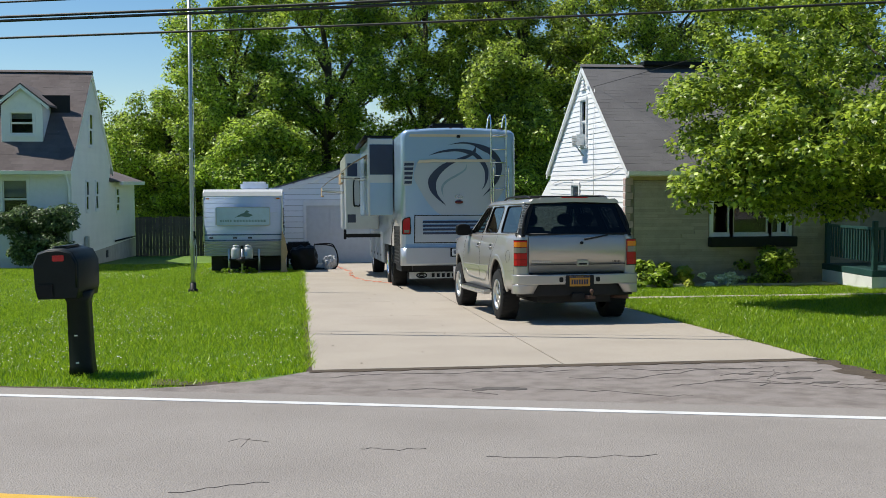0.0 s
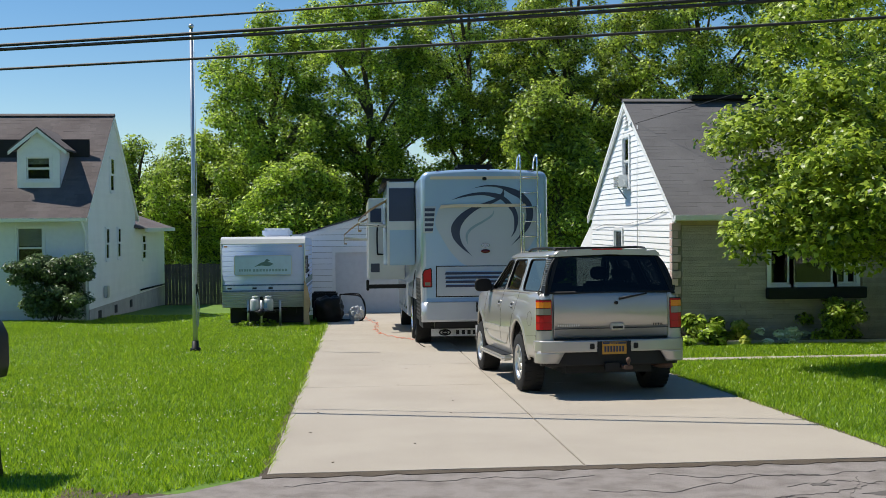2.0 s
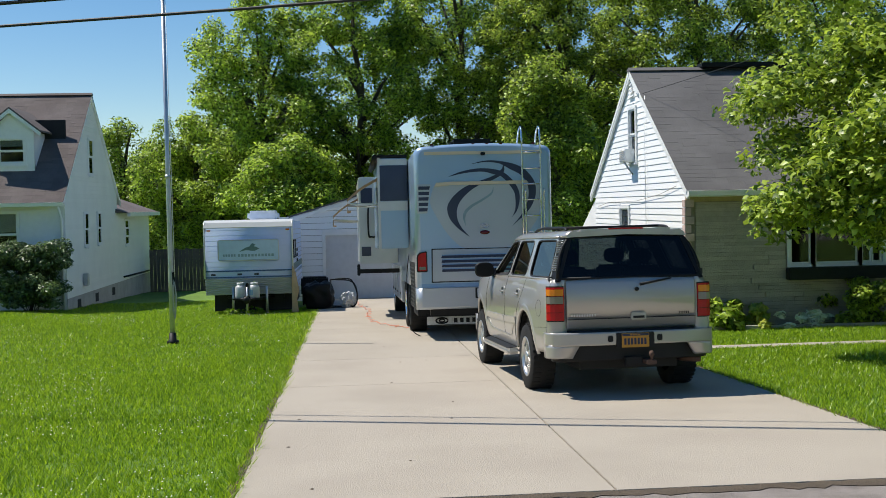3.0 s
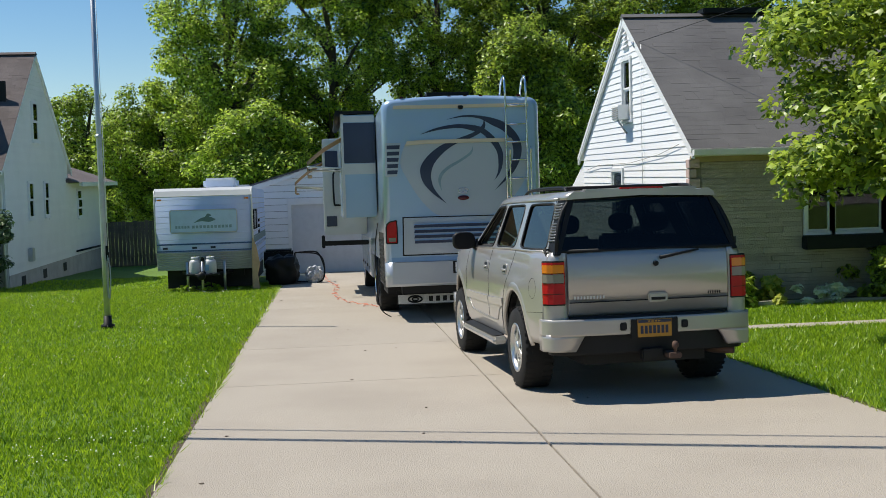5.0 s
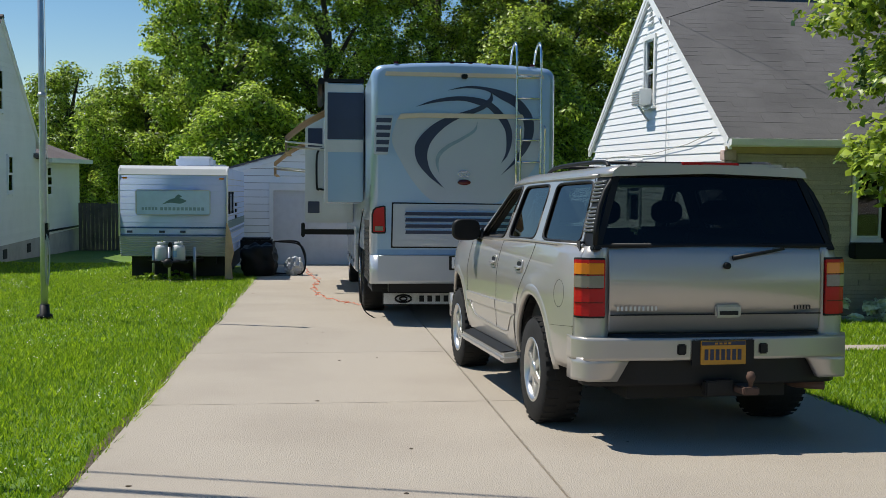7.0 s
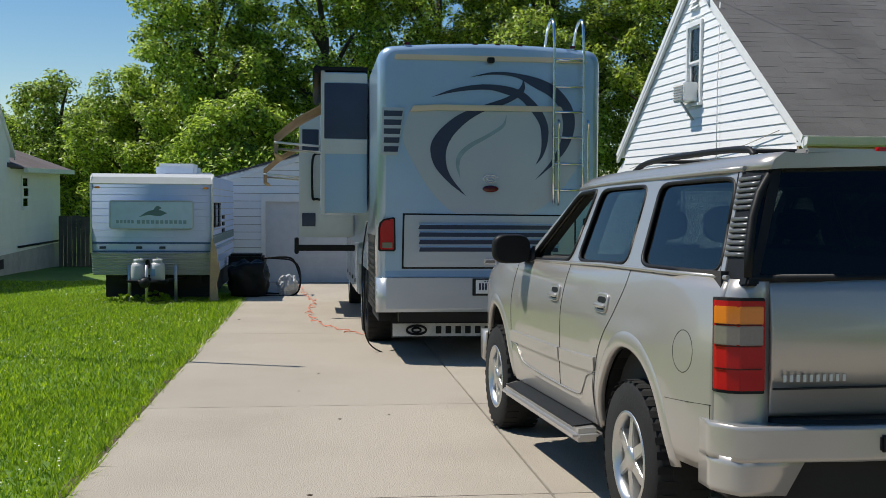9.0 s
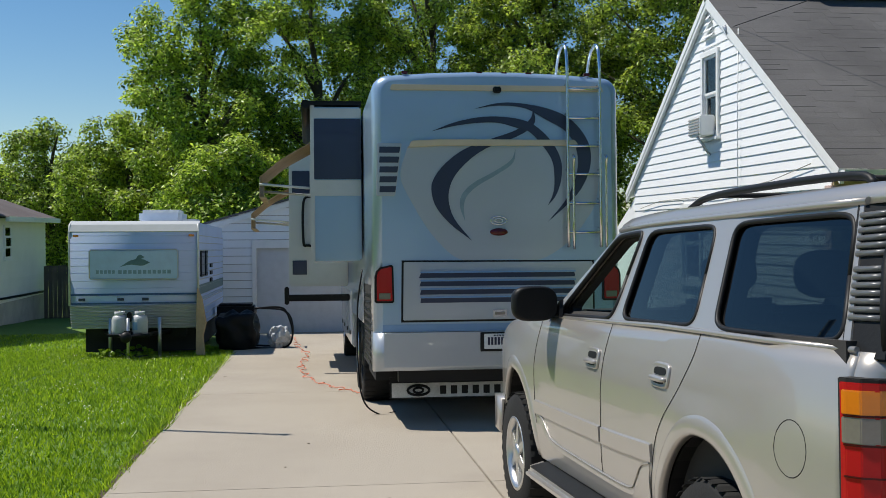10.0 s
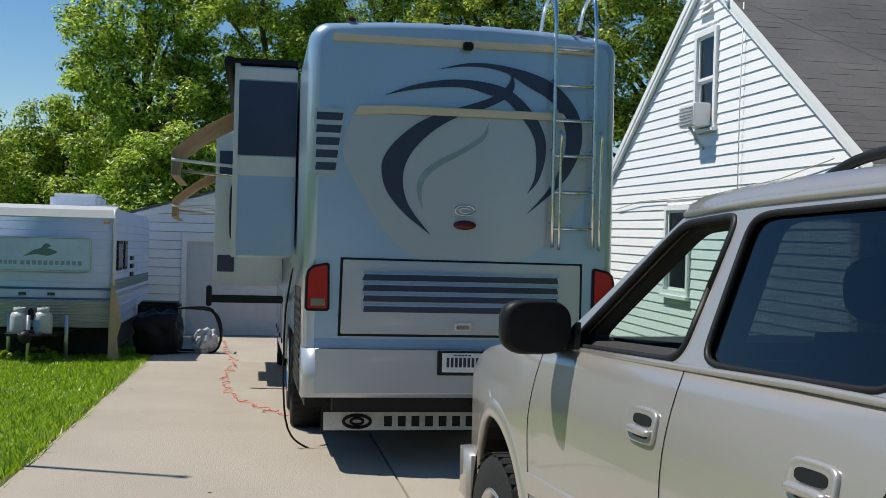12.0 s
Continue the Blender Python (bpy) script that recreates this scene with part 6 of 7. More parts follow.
    part("high_brake_lamp", boxed(-0.2, 0.2, -0.98, -0.94, 1.845, 1.87, 0.006), M_LENS_RED, car)
    part("roof_spoiler", boxed(-0.52, 0.52, -0.97, -0.86, 1.835, 1.862, 0.008), M_CAR, car)
    # bumper
    def bump(z0, z1, out, mat, name, hx=0.96):
        rings = [[(-hx, -0.9, z), (-hx, -1.02, z), (-hx + 0.07, -1.12 - out, z), (-0.4, -1.17 - out, z), (0.4, -1.17 - out, z), (hx - 0.07, -1.12 - out, z), (hx, -1.02, z), (hx, -0.9, z)] for z in (z0, z0 + 0.02, z1 - 0.02, z1)]
        return part(name, loft(rings), mat, car)
    bump(0.585, 0.73, 0.03, M_CAR, "rear_bumper")
    for s in (-1, 1):
        part("bumper_end", loft([[(s * x, y, z) for x, y in ((0.952, -0.88), (0.957, -1.02), (0.925, -1.09), (0.887, -1.147), (0.7 - 0.6 * (z - 0.45), -1.166), (0.7 - 0.6 * (z - 0.45), -1.1), (0.9, -0.9))] for z in (0.45, 0.47, 0.56, 0.6)]), M_CAR, car)
    bump(0.7, 0.75, 0.0, M_CAR_TRIM, "bumper_step", 0.76)
    bump(0.41, 0.59, -0.03, M_CAR_TRIM, "bumper_lower", 0.88)
    for s in (-1, 1):
        part("plate_lamp", boxed(s * 0.28 - 0.03, s * 0.28 + 0.03, -1.215, -1.19, 0.62, 0.69, 0.008), M_CAR_TRIM, car)
    ph = part("plate_recess", boxed(-0.22, 0.22, -1.208, -1.19, 0.545, 0.72, 0.008), M_CAR_TRIM, car)
    pl = part("number_plate", boxed(-0.155, 0.155, -1.216, -1.206, 0.555, 0.71, 0.003), M_PLATE_Y, ph, "yellow number plate")
    bars(pl, -0.13, 0.135, -1.217, 0.585, 0.655, 7, M_INK)
    part("plate_band", boxed(-0.15, 0.15, -1.2175, -1.214, 0.68, 0.705), M_INK, pl)
    bars(pl, -0.06, 0.06, -1.2178, 0.687, 0.698, 4, M_PLATE_Y)
    # hitch, underside
    hitch = new("tow_hitch")
    hitch.parent = car
    part("receiver", boxed(-0.04, 0.08, -1.2, -0.6, 0.36, 0.45, 0.006), M_CAR_TRIM, hitch)
    part("ball_mount", boxed(0.09, 0.2, -1.33, -1.0, 0.37, 0.42, 0.008), M_RUST, hitch)
    part("hitch_ball", lathed([(0.012, -0.07), (0.016, -0.02), (0.028, 0.0), (0.03, 0.02), (0.02, 0.045), (0.004, 0.05)], (0.15, -1.3, 0.47), "z", 14), M_RUST, hitch)
    part("trailer_plug", boxed(-0.12, -0.03, -1.22, -1.15, 0.35, 0.45, 0.01), M_CAR_TRIM, hitch)
    part("underbody", boxed(-0.56, 0.56, -0.95, 3.6, 0.3, 0.5), M_CAR_TRIM, car)
    part("floor_pan", boxed(-0.85, 0.85, 0.45, 2.3, 0.42, 0.5), M_CAR_TRIM, car)
    part("cargo_floor", boxed(-0.84, 0.84, -1.0, 0.45, 0.72, 0.78), M_SEAT, car)
    part("exhaust_pipe", tubed([(0.62, -0.3, 0.36), (0.66, -0.95, 0.38), (0.8, -1.05, 0.38)], 0.035), M_RUST, car)
    part("dashboard", boxed(-0.8, 0.8, 1.75, 2.22, 0.8, 1.33, 0.06), M_SEAT, car)
    part("steering_wheel", tubed([(-0.4 + 0.19 * math.cos(a), 1.6 - 0.08 * math.sin(a), 1.1 + 0.17 * math.sin(a)) for a in (2 * math.pi * k / 20 for k in range(21))], 0.015, 6), M_BLACK, car)
    for x, y in ((-0.42, 1.0), (0.42, 1.0), (-0.45, 0.05), (0.45, 0.05)):
        st = new("seat")
        st.parent = car
        part("cushion", boxed(x - 0.25, x + 0.25, y - 0.05, y + 0.5, 0.7, 0.88, 0.05), M_SEAT, st)
        part("backrest", prismed([(x - 0.25, y - 0.02, 0.85), (x - 0.25, y + 0.12, 0.85), (x - 0.22, y - 0.03, 1.42), (x - 0.22, y - 0.15, 1.42)], (0.47, 0, 0), 0.03), M_SEAT, st)
        part("headrest", loft([[(x + 0.135 * k * math.copysign(abs(math.cos(t)) ** 0.7, math.cos(t)), y + d, 1.54 + 0.095 * k * math.copysign(abs(math.sin(t)) ** 0.7, math.sin(t))) for t in (2 * math.pi * (j + 0.5) / 20 for j in range(20))] for d, k in ((-0.17, 0.7), (-0.15, 0.95), (-0.12, 1), (-0.09, 0.95), (-0.07, 0.7))]), M_SEAT, st)


def build_trailer():
    tr = thing("travel_trailer", "old white and blue travel trailer parked on the grass", "trailer", pose(-1.65, 33.78, gz(-1.65, 33.78), -1.0, 0, 0))
    hw, y1 = 1.17, 6.0
    prof = [(0.5, 0.16), (0.95, 0.02), (1.2, 0.0), (2.3, 0.0), (2.42, 0.06), (2.48, 0.2)]
    rings = [[(-hw, y, z) for z, y in prof] + [(-hw, y1 - 0.3, 2.48), (-hw, y1, 2.3), (-hw, y1, 0.6), (-hw, y1 - 0.3, 0.5)], [(hw, y, z) for z, y in prof] + [(hw, y1 - 0.3, 2.48), (hw, y1, 2.3), (hw, y1, 0.6), (hw, y1 - 0.3, 0.5)]]
    part("body", loft(rings), M_TRAILER, tr)
    # ribbed front skins
    for k in range(13):
        z = 0.56 + 0.14 * k
        part("front_rib", tubed([(-hw, (0.13 if z < 0.8 else 0.04 if z < 1.0 else 0.0) - 0.002, z), (hw, (0.13 if z < 0.8 else 0.04 if z < 1.0 else 0.0) - 0.002, z)], 0.006, 6), M_TRAILER_LOW if z < 0.95 else M_TRAILER, tr)
        part("side_rib", tubed([(hw + 0.002, 0.1, z), (hw + 0.002, y1 - 0.1, z)], 0.009, 6), M_RV_WHITE, tr)
    for k in range(9):
        z = 0.53 + 0.05 * k
        f = (z - 0.505) / 0.445
        part("lower_rib", tubed([(-hw, 0.142 - 0.14 * f, z), (hw, 0.142 - 0.14 * f, z)], 0.014, 6), M_TRAILER_LOW, tr)
    part("lower_skin", prismed([(-hw, 0.15, 0.505), (hw, 0.15, 0.505), (hw, 0.01, 0.95), (-hw, 0.01, 0.95)], (0, -0.006, -0.002)), M_TRAILER_LOW, tr)
    for z0, z1, m in ((0.965, 0.995, M_STRIPE), (1.13, 1.165, M_STRIPE)):
        part("stripe", boxed(-hw, hw, -0.008, 0.0, z0, z1), m, tr)
    for z0, z1, m in ((1.0, 1.06, M_RV_BLUE), (1.12, 1.3, M_TEAL_INK)):
        part("side_stripe", boxed(hw, hw + 0.01, 0.2, y1 - 0.1, z0, z1), m, tr)
    part("front_roof_cap", prismed([(-hw - 0.02, -0.02, 2.32), (-hw - 0.02, 0.06, 2.45), (-hw - 0.02, 0.25, 2.52), (-hw - 0.02, 0.25, 2.48), (-hw - 0.02, 0.02, 2.3)], (2 * hw + 0.04, 0, 0)), M_RV_WHITE, tr)
    for s in (-1, 1):
        part("corner_trim", tubed([(s * hw, -0.004, 0.95), (s * hw, -0.004, 2.3), (s * hw, 0.06, 2.44), (s * hw, 0.25, 2.5)], 0.022, 6), M_RV_WHITE, tr)
        part("marker_lamp", boxed(s * (hw - 0.12) - 0.05, s * (hw - 0.12) + 0.05, -0.03, 0.0, 2.22, 2.26, 0.006), M_LENS_AMBER, tr)
    cover = part("window_cover", boxed(-0.82, 0.82, -0.06, 0.0, 1.42, 1.99, 0.03), M_TEALGREY, tr, "faded teal front window rock guard")
    bars(cover, -0.68, -0.32, -0.06, 1.535, 1.6, 5, M_TEAL_FADED, gap=0.3)
    bars(cover, -0.28, 0.7, -0.06, 1.53, 1.6, 11, M_TEAL_FADED, gap=0.3)
    part("cover_rim", tubed([(x, -0.062, z) for x, z in ((-0.8, 1.46), (-0.77, 1.43), (0.77, 1.43), (0.8, 1.46), (0.8, 1.95), (0.77, 1.98), (-0.77, 1.98), (-0.8, 1.95), (-0.8, 1.46))], 0.012, 6), M_RV_WHITE, cover)
    part("duck_graphic", swoosh([(-0.25, 1.66), (-0.05, 1.78), (0.15, 1.8), (0.3, 1.74)], [(-0.25, 1.66), (-0.05, 1.7), (0.15, 1.68), (0.3, 1.74)], -0.061), M_TEAL_INK, cover)
    part("duck_graphic", swoosh([(0.0, 1.75), (0.1, 1.88), (0.2, 1.84)], [(0.0, 1.75), (0.12, 1.8), (0.2, 1.84)], -0.061), M_TEAL_INK, cover)
    for x in (-0.95, -0.25, 0.2):
        part("front_hatch", boxed(x - 0.06, x + 0.06, -0.012, 0.0, 1.03, 1.08), M_RV_NAVY, tr)
    part("roof_air_unit", boxed(-0.15, 0.7, 1.6, 2.6, 2.5, 2.78, 0.07), M_TRIM, tr, "white rooftop air conditioner")
    part("roof_vent", boxed(0.75, 1.05, 1.2, 1.6, 2.48, 2.58, 0.02), M_RV_WHITE, tr)
    for y0, y2 in ((0.35, 1.0), (1.3, 1.75)):
        w = part("side_window", boxed(hw, hw + 0.03, y0, y2, 1.45, 1.95, 0.03), M_BLACK, tr)
        part("pane", boxed(hw + 0.025, hw + 0.034, y0 + 0.05, y2 - 0.05, 1.5, 1.9, 0.002), M_REAR_TINT, w)
    for k in range(3):
        part("side_vent", boxed(hw, hw + 0.03, 2.4, 2.8, 1.3 + 0.15 * k, 1.38 + 0.15 * k), M_CAR_TRIM, tr)
    for s in (-1, 1):
        wheel(tr, s * 0.98, 3.2, 0.33, 0.33, 0.2, s, 5, 0.55, M_TRAILER_LOW)
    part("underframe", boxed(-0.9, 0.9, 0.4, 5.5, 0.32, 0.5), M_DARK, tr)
    # added near-black sheets stand in for the shade under the trailer
    part("under_shade_panel", boxed(-1.0, 1.1, 0.6, 0.64, 0.03, 0.5), M_DARK, tr)
    part("under_shade_panel", boxed(1.06, 1.1, 0.64, 5.5, 0.05, 0.5), M_DARK, tr)
    # tongue, jack stands, gas bottles
    part("tongue", tubed([(-0.6, 0.4, 0.42), (0.0, -1.0, 0.42), (0.6, 0.4, 0.42)], 0.04, 6), M_CAR_TRIM, tr)
    part("tongue_jack", tubed([(0.0, -0.75, 0.02), (0.0, -0.75, 0.75)], 0.03), M_GALV, tr)
    part("jack_head", boxed(-0.08, 0.08, -0.85, -0.68, 0.4, 0.52, 0.02), M_CAR_TRIM, tr)
    for x in (-0.42, 0.47):
        part("stabiliser_leg", tubed([(x, -0.12, 0.0), (x, -0.12, 0.72)], 0.034), M_GALV, tr)
    for x in (-0.2, 0.16):
        b = part("gas_bottle", lathed([(0.1, 0.42), (0.14, 0.45), (0.145, 0.5), (0.145, 0.7), (0.125, 0.76), (0.06, 0.8)], (x, -0.42, 0), "z", 22), M_TANK, tr, "white propane gas bottle")
        part("bottle_collar", lathed([(0.09, 0.77), (0.095, 0.85), (0.085, 0.85), (0.08, 0.77)], (x, -0.42, 0), "z", 16), M_TANK, b)
        part("bottle_valve", boxed(x - 0.02, x + 0.02, -0.44, -0.4, 0.8, 0.88), M_CHROME, b)
        if x > 0:
            lab = [(x + 0.147 * math.cos(a), -0.42 + 0.147 * math.sin(a), 0.52) for a in (math.pi * (1.2 + 0.035 * k) for k in range(8))]
            part("bottle_label", ribbon(lab, (0, 0, 0.14), (0, -0.002, 0)), M_RV_BLUE, b, "blue paper label")
    part("regulator", boxed(-0.06, 0.02, -0.52, -0.38, 0.66, 0.84, 0.02), M_BLACK, tr)
    part("coupler", lathed([(0.02, -0.12), (0.09, -0.1), (0.1, 0.0), (0.08, 0.12)], (0.0, -0.98, 0.42), "y", 14), M_CAR_TRIM, tr)
    part("bottle_tray", boxed(-0.4, 0.36, -0.6, -0.25, 0.40, 0.44), M_CAR_TRIM, tr)
    # door side clutter
    board = thing("plywood_board", "bare plywood board leaning on the trailer side", "board")
    g = gz(-0.4, 33.6)
    part("board", prismed([(-0.52, 33.62, g), (-0.36, 33.6, g), (-0.4, 33.66, g + 0.35), (-0.34, 33.68, g + 0.6), (-0.42, 33.72, g + 1.05), (-0.5, 33.74, g + 1.25), (-0.52, 33.72, g + 0.7)], (0.02, 0.02, 0.0)), M_PLY, board)


def build_yard_things():
    # mailbox
    mb = thing("mailbox", "black plastic post mailbox with red flag by the road", "mailbox", pose(-2.2, 11.62, gz(-2.2, 11.62), 0, -2.2, -10))
    part("post", loft([[(-w, -w, z), (w, -w, z), (w, w, z), (-w, w, z)] for w, z in ((0.115, -0.05), (0.1, 0.1), (0.095, 0.75), (0.13, 0.85))]), M_MAILBOX, mb)
    prof = [(-0.19, 0.80), (0.19, 0.80), (0.215, 0.9), (0.22, 1.16), (0.17, 1.27), (0.06, 1.305), (-0.06, 1.305), (-0.17, 1.27), (-0.22, 1.16), (-0.215, 0.9)]
    part("box", loft([[(x * k * 1.05 - 0.115, y, 1.04 + (z - 1.04) * k) for x, z in prof] for y, k in ((-0.28, 0.96), (-0.26, 1), (0.3, 1), (0.32, 0.97))]), M_MAILBOX, mb)
    part("door", loft([[(x * k * 1.05 - 0.115, y, 1.06 + (z - 1.06) * k) for x, z in prof[2:9]] for y, k in ((-0.305, 0.9), (-0.275, 0.97))]), M_MAILBOX, mb)
    part("paper_slot", boxed(-0.31, -0.15, -0.3, -0.27, 0.83, 0.95), M_SEAM, mb)
    part("flag", boxed(-0.13, -0.01, -0.315, -0.3, 1.18, 1.24, 0.006), M_RED, mb, "red signal flag")
    part("cap", boxed(-0.16, -0.03, -0.2, 0.2, 1.3, 1.325, 0.01), M_MAILBOX, mb)
    for z in (0.12, 0.4):
        part("reflector", boxed(-0.035, 0.0, -0.102, -0.094, z, z + 0.014), M_TRIM, mb)
    # flagpole
    fp = thing("flagpole", "galvanised steel flagpole with rope standing in the lawn", "flagpole", pose(-2.32, 24.85, gz(-2.32, 24.85)))
    part("pole", tubed([(0, 0, -0.05), (0, 0, 1.2), (0, 0, 3.2), (0, 0, 6.55)], [0.05, 0.05, 0.042, 0.034], 14), M_GALV, fp)
    part("base_sleeve", lathed([(0.11, 0.0), (0.11, 0.05), (0.07, 0.07), (0.065, 0.2)], (0, 0, 0), "z", 16), M_CAR_TRIM, fp)
    part("truck_cap", lathed([(0.05, 0), (0.06, 0.03), (0.03, 0.07)], (0, 0, 6.52), "z", 12), M_GALV, fp)
    part("pole_joint", lathed([(0.056, 0), (0.058, 0.03), (0.05, 0.06)], (0, 0, 3.1), "z", 14), M_GALV, fp)
    part("rope", tubed([(0.05, -0.03, 6.4), (0.07, -0.045, 3), (0.075, -0.05, 1.25)], 0.006, 5), M_TRIM, fp)
    part("cleat", boxed(0.03, 0.08, -0.06, 0.0, 1.1, 1.35, 0.008), M_BLACK, fp)
    part("rope_coil", tubed(smooth_path([(0.055, -0.05, 1.2), (0.09, -0.06, 0.95), (0.07, -0.05, 0.55), (0.05, -0.06, 0.5), (0.04, -0.06, 0.9), (0.05, -0.05, 1.15)], 4), 0.012, 6), M_TRAILER_LOW, fp)
    # black folded chair and white bag by the garage
    g = gz(0.5, 34.7)
    ch = thing("patio_chair", "black metal patio chair tipped over on the driveway", "chair", pose(0.75, 34.9, g))
    part("frame", tubed(smooth_path([(-0.3, 0, 0.02), (0.35, 0.05, 0.02), (0.5, 0.1, 0.3), (0.38, 0.1, 0.72), (0.2, 0.1, 0.82), (-0.25, 0.1, 0.8)], 5), 0.02), M_BLACK, ch)
    part("frame", tubed(smooth_path([(-0.3, 0.5, 0.02), (0.35, 0.55, 0.02), (0.5, 0.55, 0.3), (0.36, 0.55, 0.7), (-0.25, 0.55, 0.78)], 5), 0.02), M_BLACK, ch)
    part("cross_bar", tubed([(0.36, 0.08, 0.72), (0.36, 0.55, 0.7)], 0.02), M_BLACK, ch)
    part("seat_sling", prismed([(-0.3, 0.05, 0.03), (-0.25, 0.1, 0.8), (-0.22, 0.5, 0.8), (-0.28, 0.52, 0.03)], (-0.02, 0, 0)), M_BLACK, ch)
    hp = thing("garbage_bag", "dark bulging plastic cover heap beside the trailer", "bag", pose(0.18, 34.9, g))
    bm = bmesh.new()
    bmesh.ops.create_icosphere(bm, subdivisions=4, radius=1.0)
    for v in bm.verts:
        n = noise.noise(v.co * 2.1) * 0.16 + noise.noise(v.co * 6) * 0.05
        m = max(abs(v.co.x), abs(v.co.y), abs(v.co.z)) ** 0.7
        v.co = Vector((v.co.x / m * 0.4 * (1 + 1.6 * n) - 0.06 * v.co.z, v.co.y / m * 0.36 * (1 + n), max(0.0, 0.37 + v.co.z / m * 0.37 * (1 + 1.6 * n))))
    part("bag", bm, M_BLACK, hp, smooth=True)
    bg = thing("plastic_bag", "crumpled white plastic bag on the concrete", "bag", pose(0.98, 35.05, g))
    bm = bmesh.new()
    bmesh.ops.create_icosphere(bm, subdivisions=4, radius=1.0)
    for v in bm.verts:
        n = noise.noise(v.co * 3.1) * 0.25 + noise.noise(v.co * 9) * 0.1
        v.co = Vector((v.co.x * 0.22 * (1 + n), v.co.y * 0.2 * (1 + n), max(0.0, 0.2 + v.co.z * 0.24 * (1 + n))))
    part("bag", bm, M_TANK, bg)
    bn = thing("storage_bin", "dark grill under a cover beside the trailer", "grill", pose(-0.05, 37.2, gz(0, 37.2)))
    part("body", boxed(-0.35, 0.45, -0.3, 0.3, 0.3, 0.85, 0.05), M_BLACK, bn)
    for x in (-0.3, 0.4):
        part("leg", tubed([(x, 0, 0), (x, 0, 0.35)], 0.03), M_BLACK, bn)
    # orange extension cord
    cord = thing("extension_cord", "orange kinked extension cord lying on the driveway", "cord")
    spine = smooth_path([(1.0, 39.6, 0), (1.25, 37.6, 0), (1.35, 35.0, 0), (1.55, 32.8, 0), (1.45, 31.0, 0), (1.5, 29.2, 0), (1.72, 27.8, 0), (2.0, 27.0, 0), (2.3, 26.4, 0), (2.6, 26.1, 0)], 16)
    pts = []
    for k, p in enumerate(spine):
        w = 0.07 if 24 < k < 120 else 0.03
        pts.append((p.x + w * math.sin(k * 1.1) * math.sin(k * 0.23 + 1), p.y + w * math.cos(k * 0.7), gz(p.x, p.y) + 0.028 + 0.018 * abs(math.sin(k * 0.9))))
    part("cord", tubed(smooth_path(pts, 3), 0.0055, 5), M_ORANGE, cord)
    # porch with teal railing at the house front
    pz = gz(13.2, 23.2)
    po = thing("porch", "raised wooden porch with dark teal railing and lattice", "porch", pose(12.35, 22.4, pz))
    part("deck", boxed(0.0, 4.5, 0.0, 2.35, 0.28, 0.42, 0.01), M_TEAL, po)
    part("skirt_board", boxed(0.0, 4.5, 0.02, 0.06, 0.0, 0.28), M_TRIM, po)
    part("skirt_board", boxed(0.0, 0.04, 0.06, 2.3, 0.0, 0.28), M_TRIM, po)
    for x, y in ((0.04, 0.04), (1.1, 0.04), (0.04, 2.2), (2.6, 0.04)):
        part("newel_post", boxed(x, x + 0.1, y, y + 0.1, 0.42, 1.5, 0.008), M_TEAL, po)
    for a, b in ((0.14, 1.1), (1.2, 2.6)):
        for z in (0.55, 1.3):
            part("rail", boxed(a, b, 0.06, 0.12, z, z + 0.06), M_TEAL, po)
        n = int((b - a) / 0.11)
        for k in range(n):
            x = a + (k + 0.5) * (b - a) / n
            part("baluster", boxed(x - 0.017, x + 0.017, 0.07, 0.105, 0.6, 1.3), M_TEAL, po)
    for k in range(16):
        part("baluster", boxed(0.075, 0.11, 0.2 + k * 0.125, 0.235 + k * 0.125, 0.6, 1.3), M_TEAL, po)
    part("rail", boxed(0.06, 0.12, 0.14, 2.2, 1.3, 1.36), M_TEAL, po)
    # planting bed edge
    tagged(part("bed_edging", sheet([(7.4, 24.1), (12.3, 23.85), (12.3, 23.95), (7.4, 24.2)], 0.06, 0.12), M_BLOCK), "low pale stone edging of the planting bed", "edging", kind="structure")
    tagged(part("planting_bed", sheet([(7.4, 24.2), (12.3, 23.95), (12.3, 24.72), (7.4, 24.72)], 0.02, 0.1), M_SOIL), "dark mulched planting bed under the window", "soil", kind="structure")


def shrub(name, label, x, y, h, r, n, size, mat, seed, stems=8, clumps=26, up=0.5, cat="shrub"):
    rnd = random.Random(seed)
    t = thing(name, label, cat, pose(x, y, gz(x, y)))
    cents = [(rnd.gauss(0, r * 0.45), rnd.gauss(0, r * 0.4), h * rnd.uniform(0.1, 0.85)) for _ in range(clumps)]
    for k in range(stems):
        c = cents[k % len(cents)]
        part("stem", tubed([(c[0] * 0.2, c[1] * 0.2, 0), (c[0] * 0.6, c[1] * 0.6, c[2] * 0.6), c], [0.015, 0.011, 0.005], 5), M_BARK, t)
    leaves("foliage", cents, min(r, h) * 0.32, n, size, mat, t, seed, up)
    return t


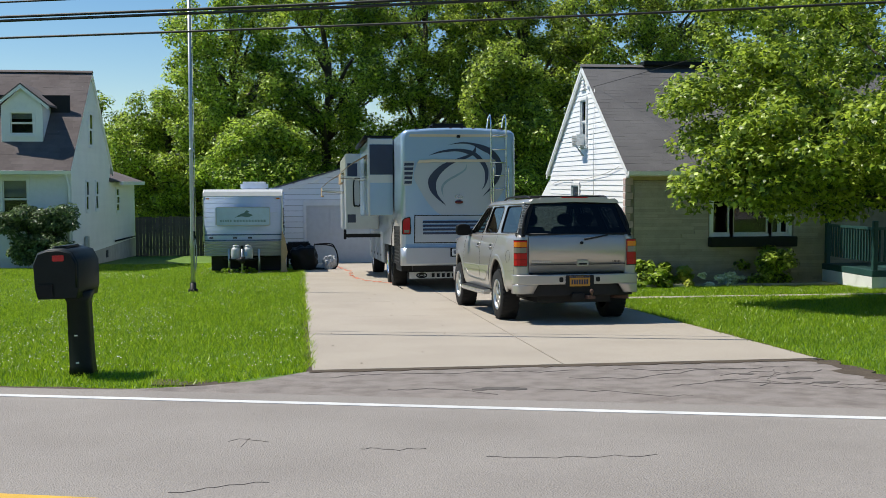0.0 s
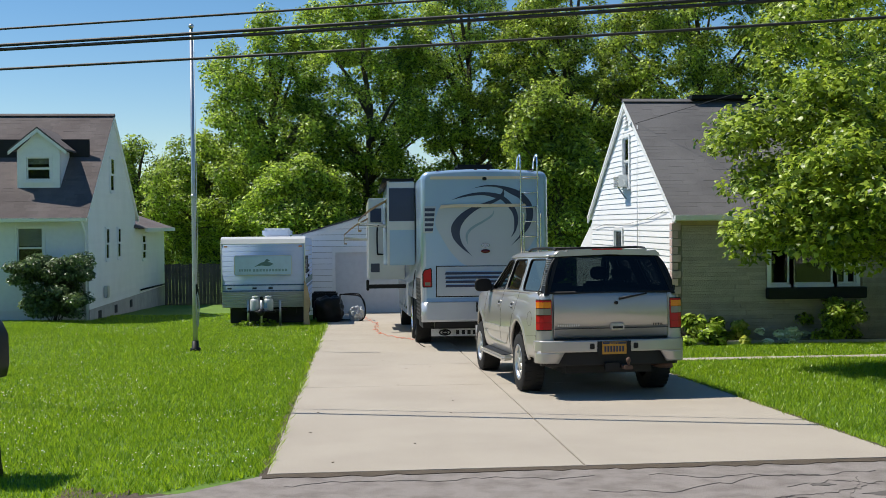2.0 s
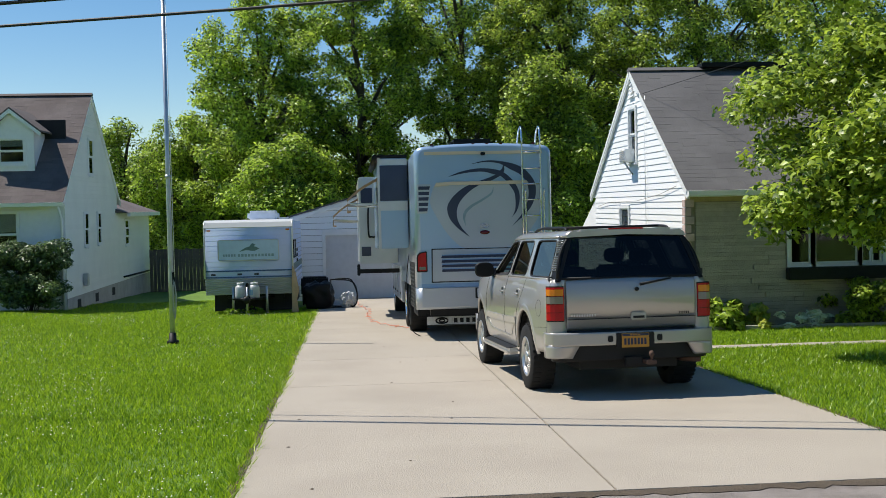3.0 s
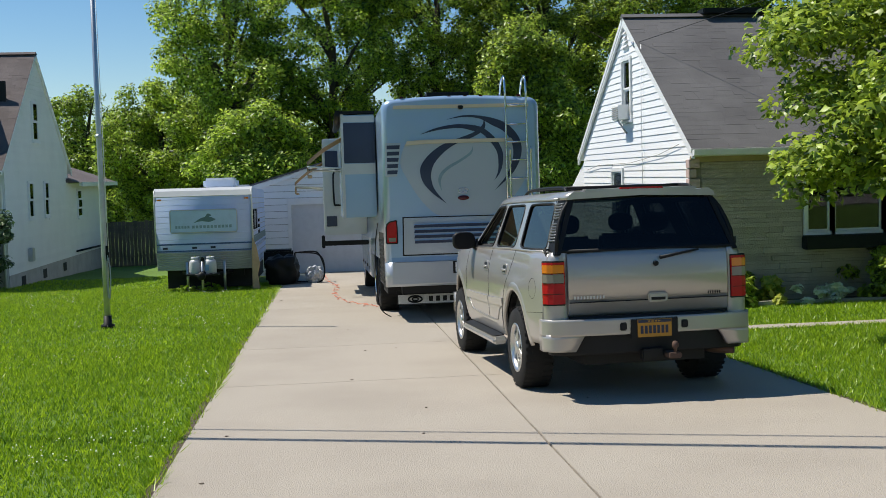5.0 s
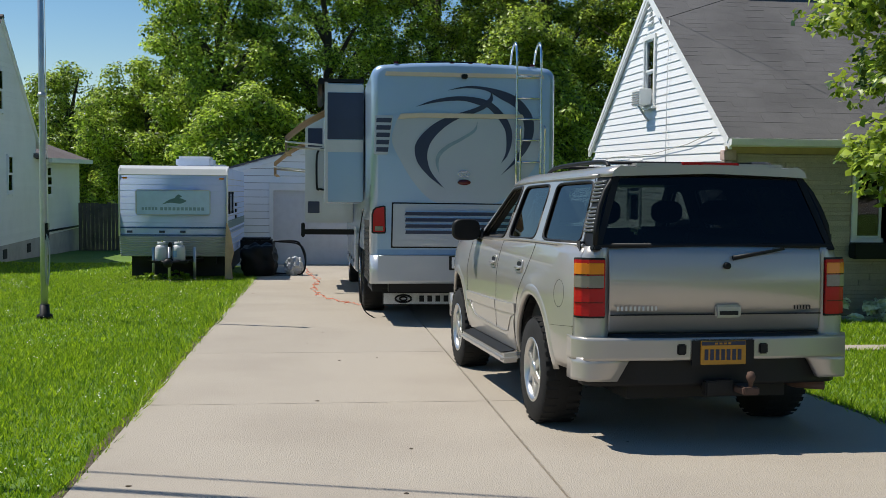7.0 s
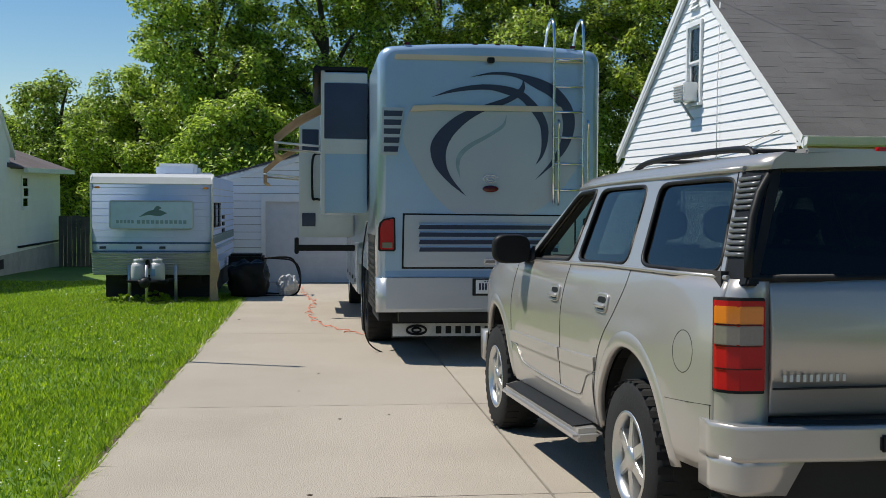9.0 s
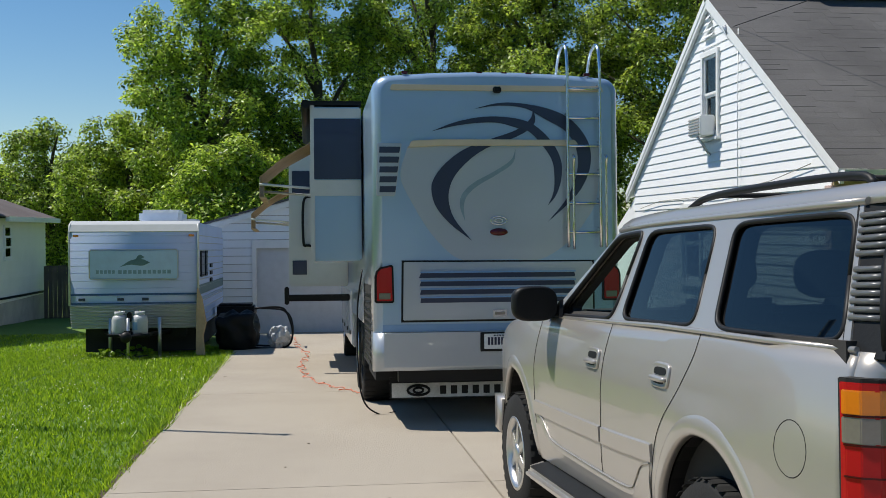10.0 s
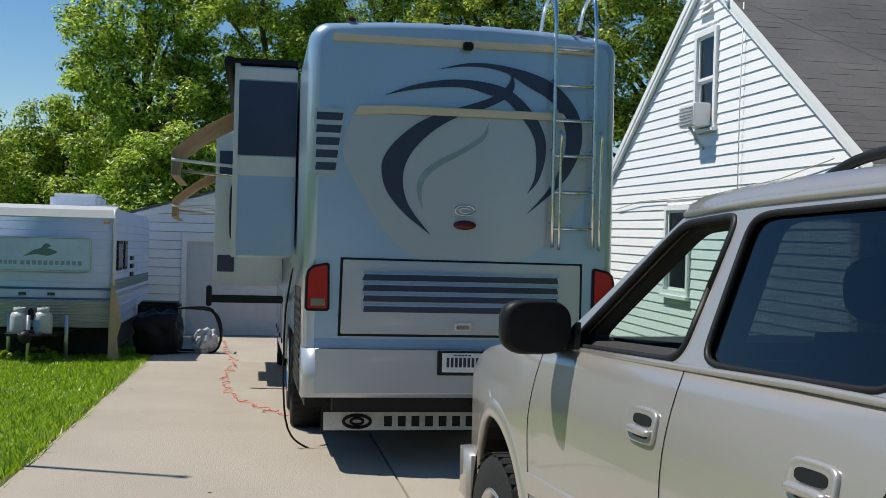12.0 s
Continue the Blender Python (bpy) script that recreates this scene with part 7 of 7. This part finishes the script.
def build_plants():
    shrub("bush", "tall loose green bush before the cream house", -8.3, 37.1, 2.3, 1.05, 22000, 0.055, M_LEAF_SHRUB, 41, 12, 90)
    shrub("bush", "dark rounded bush under the picture window", 10.9, 24.35, 1.0, 0.7, 3600, 0.05, M_LEAF_DARK, 42, 8, 26)
    shrub("bush", "small bright green bush under the picture window", 11.0, 24.05, 0.75, 0.28, 700, 0.05, M_LEAF_LIGHT, 43, 5, 8)
    shrub("hosta_plant", "variegated green and yellow leafy plant in the bed", 8.0, 24.3, 0.62, 0.55, 1500, 0.085, M_LEAF_LIGHT, 44, 6, 18, cat="plant")
    shrub("hosta_plant", "yellow flowering leafy plant in the bed", 8.75, 24.35, 0.55, 0.35, 700, 0.07, M_LEAF_YELLOW, 45, 5, 10, cat="plant")
    shrub("hosta_plant", "low white variegated hosta plant in the bed", 9.75, 24.2, 0.32, 0.5, 420, 0.075, M_LEAF_HOSTA, 46, 5, 16, 0.8, cat="plant")
    shrub("weed_clump", "uncut tall grass weeds under the trailer tongue", -1.7, 33.5, 0.16, 0.9, 700, 0.035, M_BLADE, 47, 4, 20, cat="weeds")
    shrub("bush", "low green growth beside the wooden fence", -3.4, 50.6, 1.6, 1.2, 2200, 0.1, M_LEAF_BACK, 48, 6, 24)


build_motorhome()
build_car()
build_trailer()
build_yard_things()
build_plants()


# ---- placing ----
def build_trees():
    back = "tall leafy deciduous tree behind the houses"
    spec = [  # x, y, crown middle, radius, half height, clumps, leaves, mat, seed
        (-3.4, 56, 7.8, 4.2, 6.8, 110, 15000, M_LEAF_LIGHT, 11), (1.2, 58, 9.4, 5.0, 8.2, 130, 17000, M_LEAF_LIGHT, 12),
        (6.5, 60, 10.2, 5.0, 9.0, 140, 18000, M_LEAF_BACK, 13), (11.6, 57, 10.2, 5.0, 9.0, 150, 20000, M_LEAF_DARK, 14),
        (16.5, 52, 10.0, 5.2, 8.8, 150, 20000, M_LEAF_DARK, 15), (22.5, 50, 10.0, 5.4, 8.8, 140, 17000, M_LEAF_DARK, 16),
        (-1.6, 49.5, 3.6, 3.0, 3.2, 70, 11000, M_LEAF_LIGHT, 17), (-7.2, 60, 4.4, 3.4, 4.4, 80, 11000, M_LEAF_BACK, 18),
        (-11.5, 64, 4.6, 4.0, 4.4, 80, 10000, M_LEAF_BACK, 19), (-4.8, 64, 5.0, 3.4, 5.0, 80, 10000, M_LEAF_DARK, 20),
        (9.2, 48, 5.2, 2.6, 5.2, 60, 9000, M_LEAF_DARK, 21), 
        (13.5, 66, 8.0, 6.5, 8.0, 90, 9000, M_LEAF_DARK, 23), (-17.5, 66, 4.2, 4.5, 4.2, 70, 8000, M_LEAF_BACK, 24),
        (0.5, 70, 3.4, 4.6, 3.6, 70, 7000, M_LEAF_BACK, 25), (5.5, 68, 3.6, 4.4, 3.8, 70, 7000, M_LEAF_DARK, 26), (10.5, 71, 3.6, 4.8, 3.8, 70, 7000, M_LEAF_DARK, 27), (-8.5, 71, 3.2, 4.6, 3.4, 70, 7000, M_LEAF_BACK, 28)]
    for x, y, ch, r, h, n, count, mat, seed in spec:
        k = 1.4
        tree(back, x * k + 0.4, y * k, 2.5, ch * k - 0.9, r * k, h * k, int(n * 2.5), int(count * 3.6), 0.122, mat, seed, trunk_r=0.46, spread=0.95, hollow=0.3, up=0.5, flat_z=0.72)
    # added trees out of view, behind and left, to cut sky fill and darken reflections
    for x, y, seed in ((-26, -24, 61), (-13, -27, 62), (-1, -25, 63), (11, -28, 64), (24, -25, 65), (-30, 6, 66), (-33, 22, 67)):
        tree("added unseen leafy tree that blocks sky light", x, y, 2.5, 6.5, 5.2, 5.6, 90, 7000, 0.36, M_LEAF_DARK, seed, trunk_r=0.3, spread=1.6, hollow=0.1)
    tree("young maple tree with bright green leaves in the front lawn", 12.3, 18.7, 1.4, 4.9, 5.9, 4.1, 380, 105000, 0.057, M_LEAF_MAPLE, 31, trunk_r=0.16, spread=0.5, shape="maple", hollow=0.3, up=0.6,
         low=(((-2.6, 0.6, 2.6), 2.6, 1.3, 90), ((-4.4, 0.4, 3.6), 1.5, 1.2, 36), ((-4.9, 0.2, 2.35), 0.9, 0.9, 18), ((-4.2, -1.3, 2.7), 1.5, 1.0, 24), ((-2.6, -2.4, 2.7), 2.2, 1.1, 44), ((0.5, 0.5, 2.4), 2.6, 1.0, 60)))


def build_wires():
    for c_shadow, z_left, z_right, r, n in ((15.02, 3.99, 4.18, 0.016, 1), (15.06, 4.24, 4.45, 0.02, 2), (15.42, 4.57, 4.78, 0.014, 1)):
        line = thing("overhead_wire", "black overhead utility wire along the road", "wire", group="overhead wires")
        for k in range(n):
            pts = []
            for i in range(25):
                x = -60 + 5 * i
                z = z_left + (z_right - z_left) * (x + 3.67) / 10.31 * 0.6 + 0.0006 * (x - 1.5) ** 2 + 0.07 * (z_right - z_left) + 0.055 * k
                pts.append((x, c_shadow + 0.057 * (z + 0.12) - 0.331 * x, z))
            part("cable", tubed(pts, r, 6), M_WIRE, line)


build_ground()
build_road()
build_driveway()
build_right_house()
build_left_house()
build_garage()
build_fence()
build_trees()
build_wires()
build_lawn()
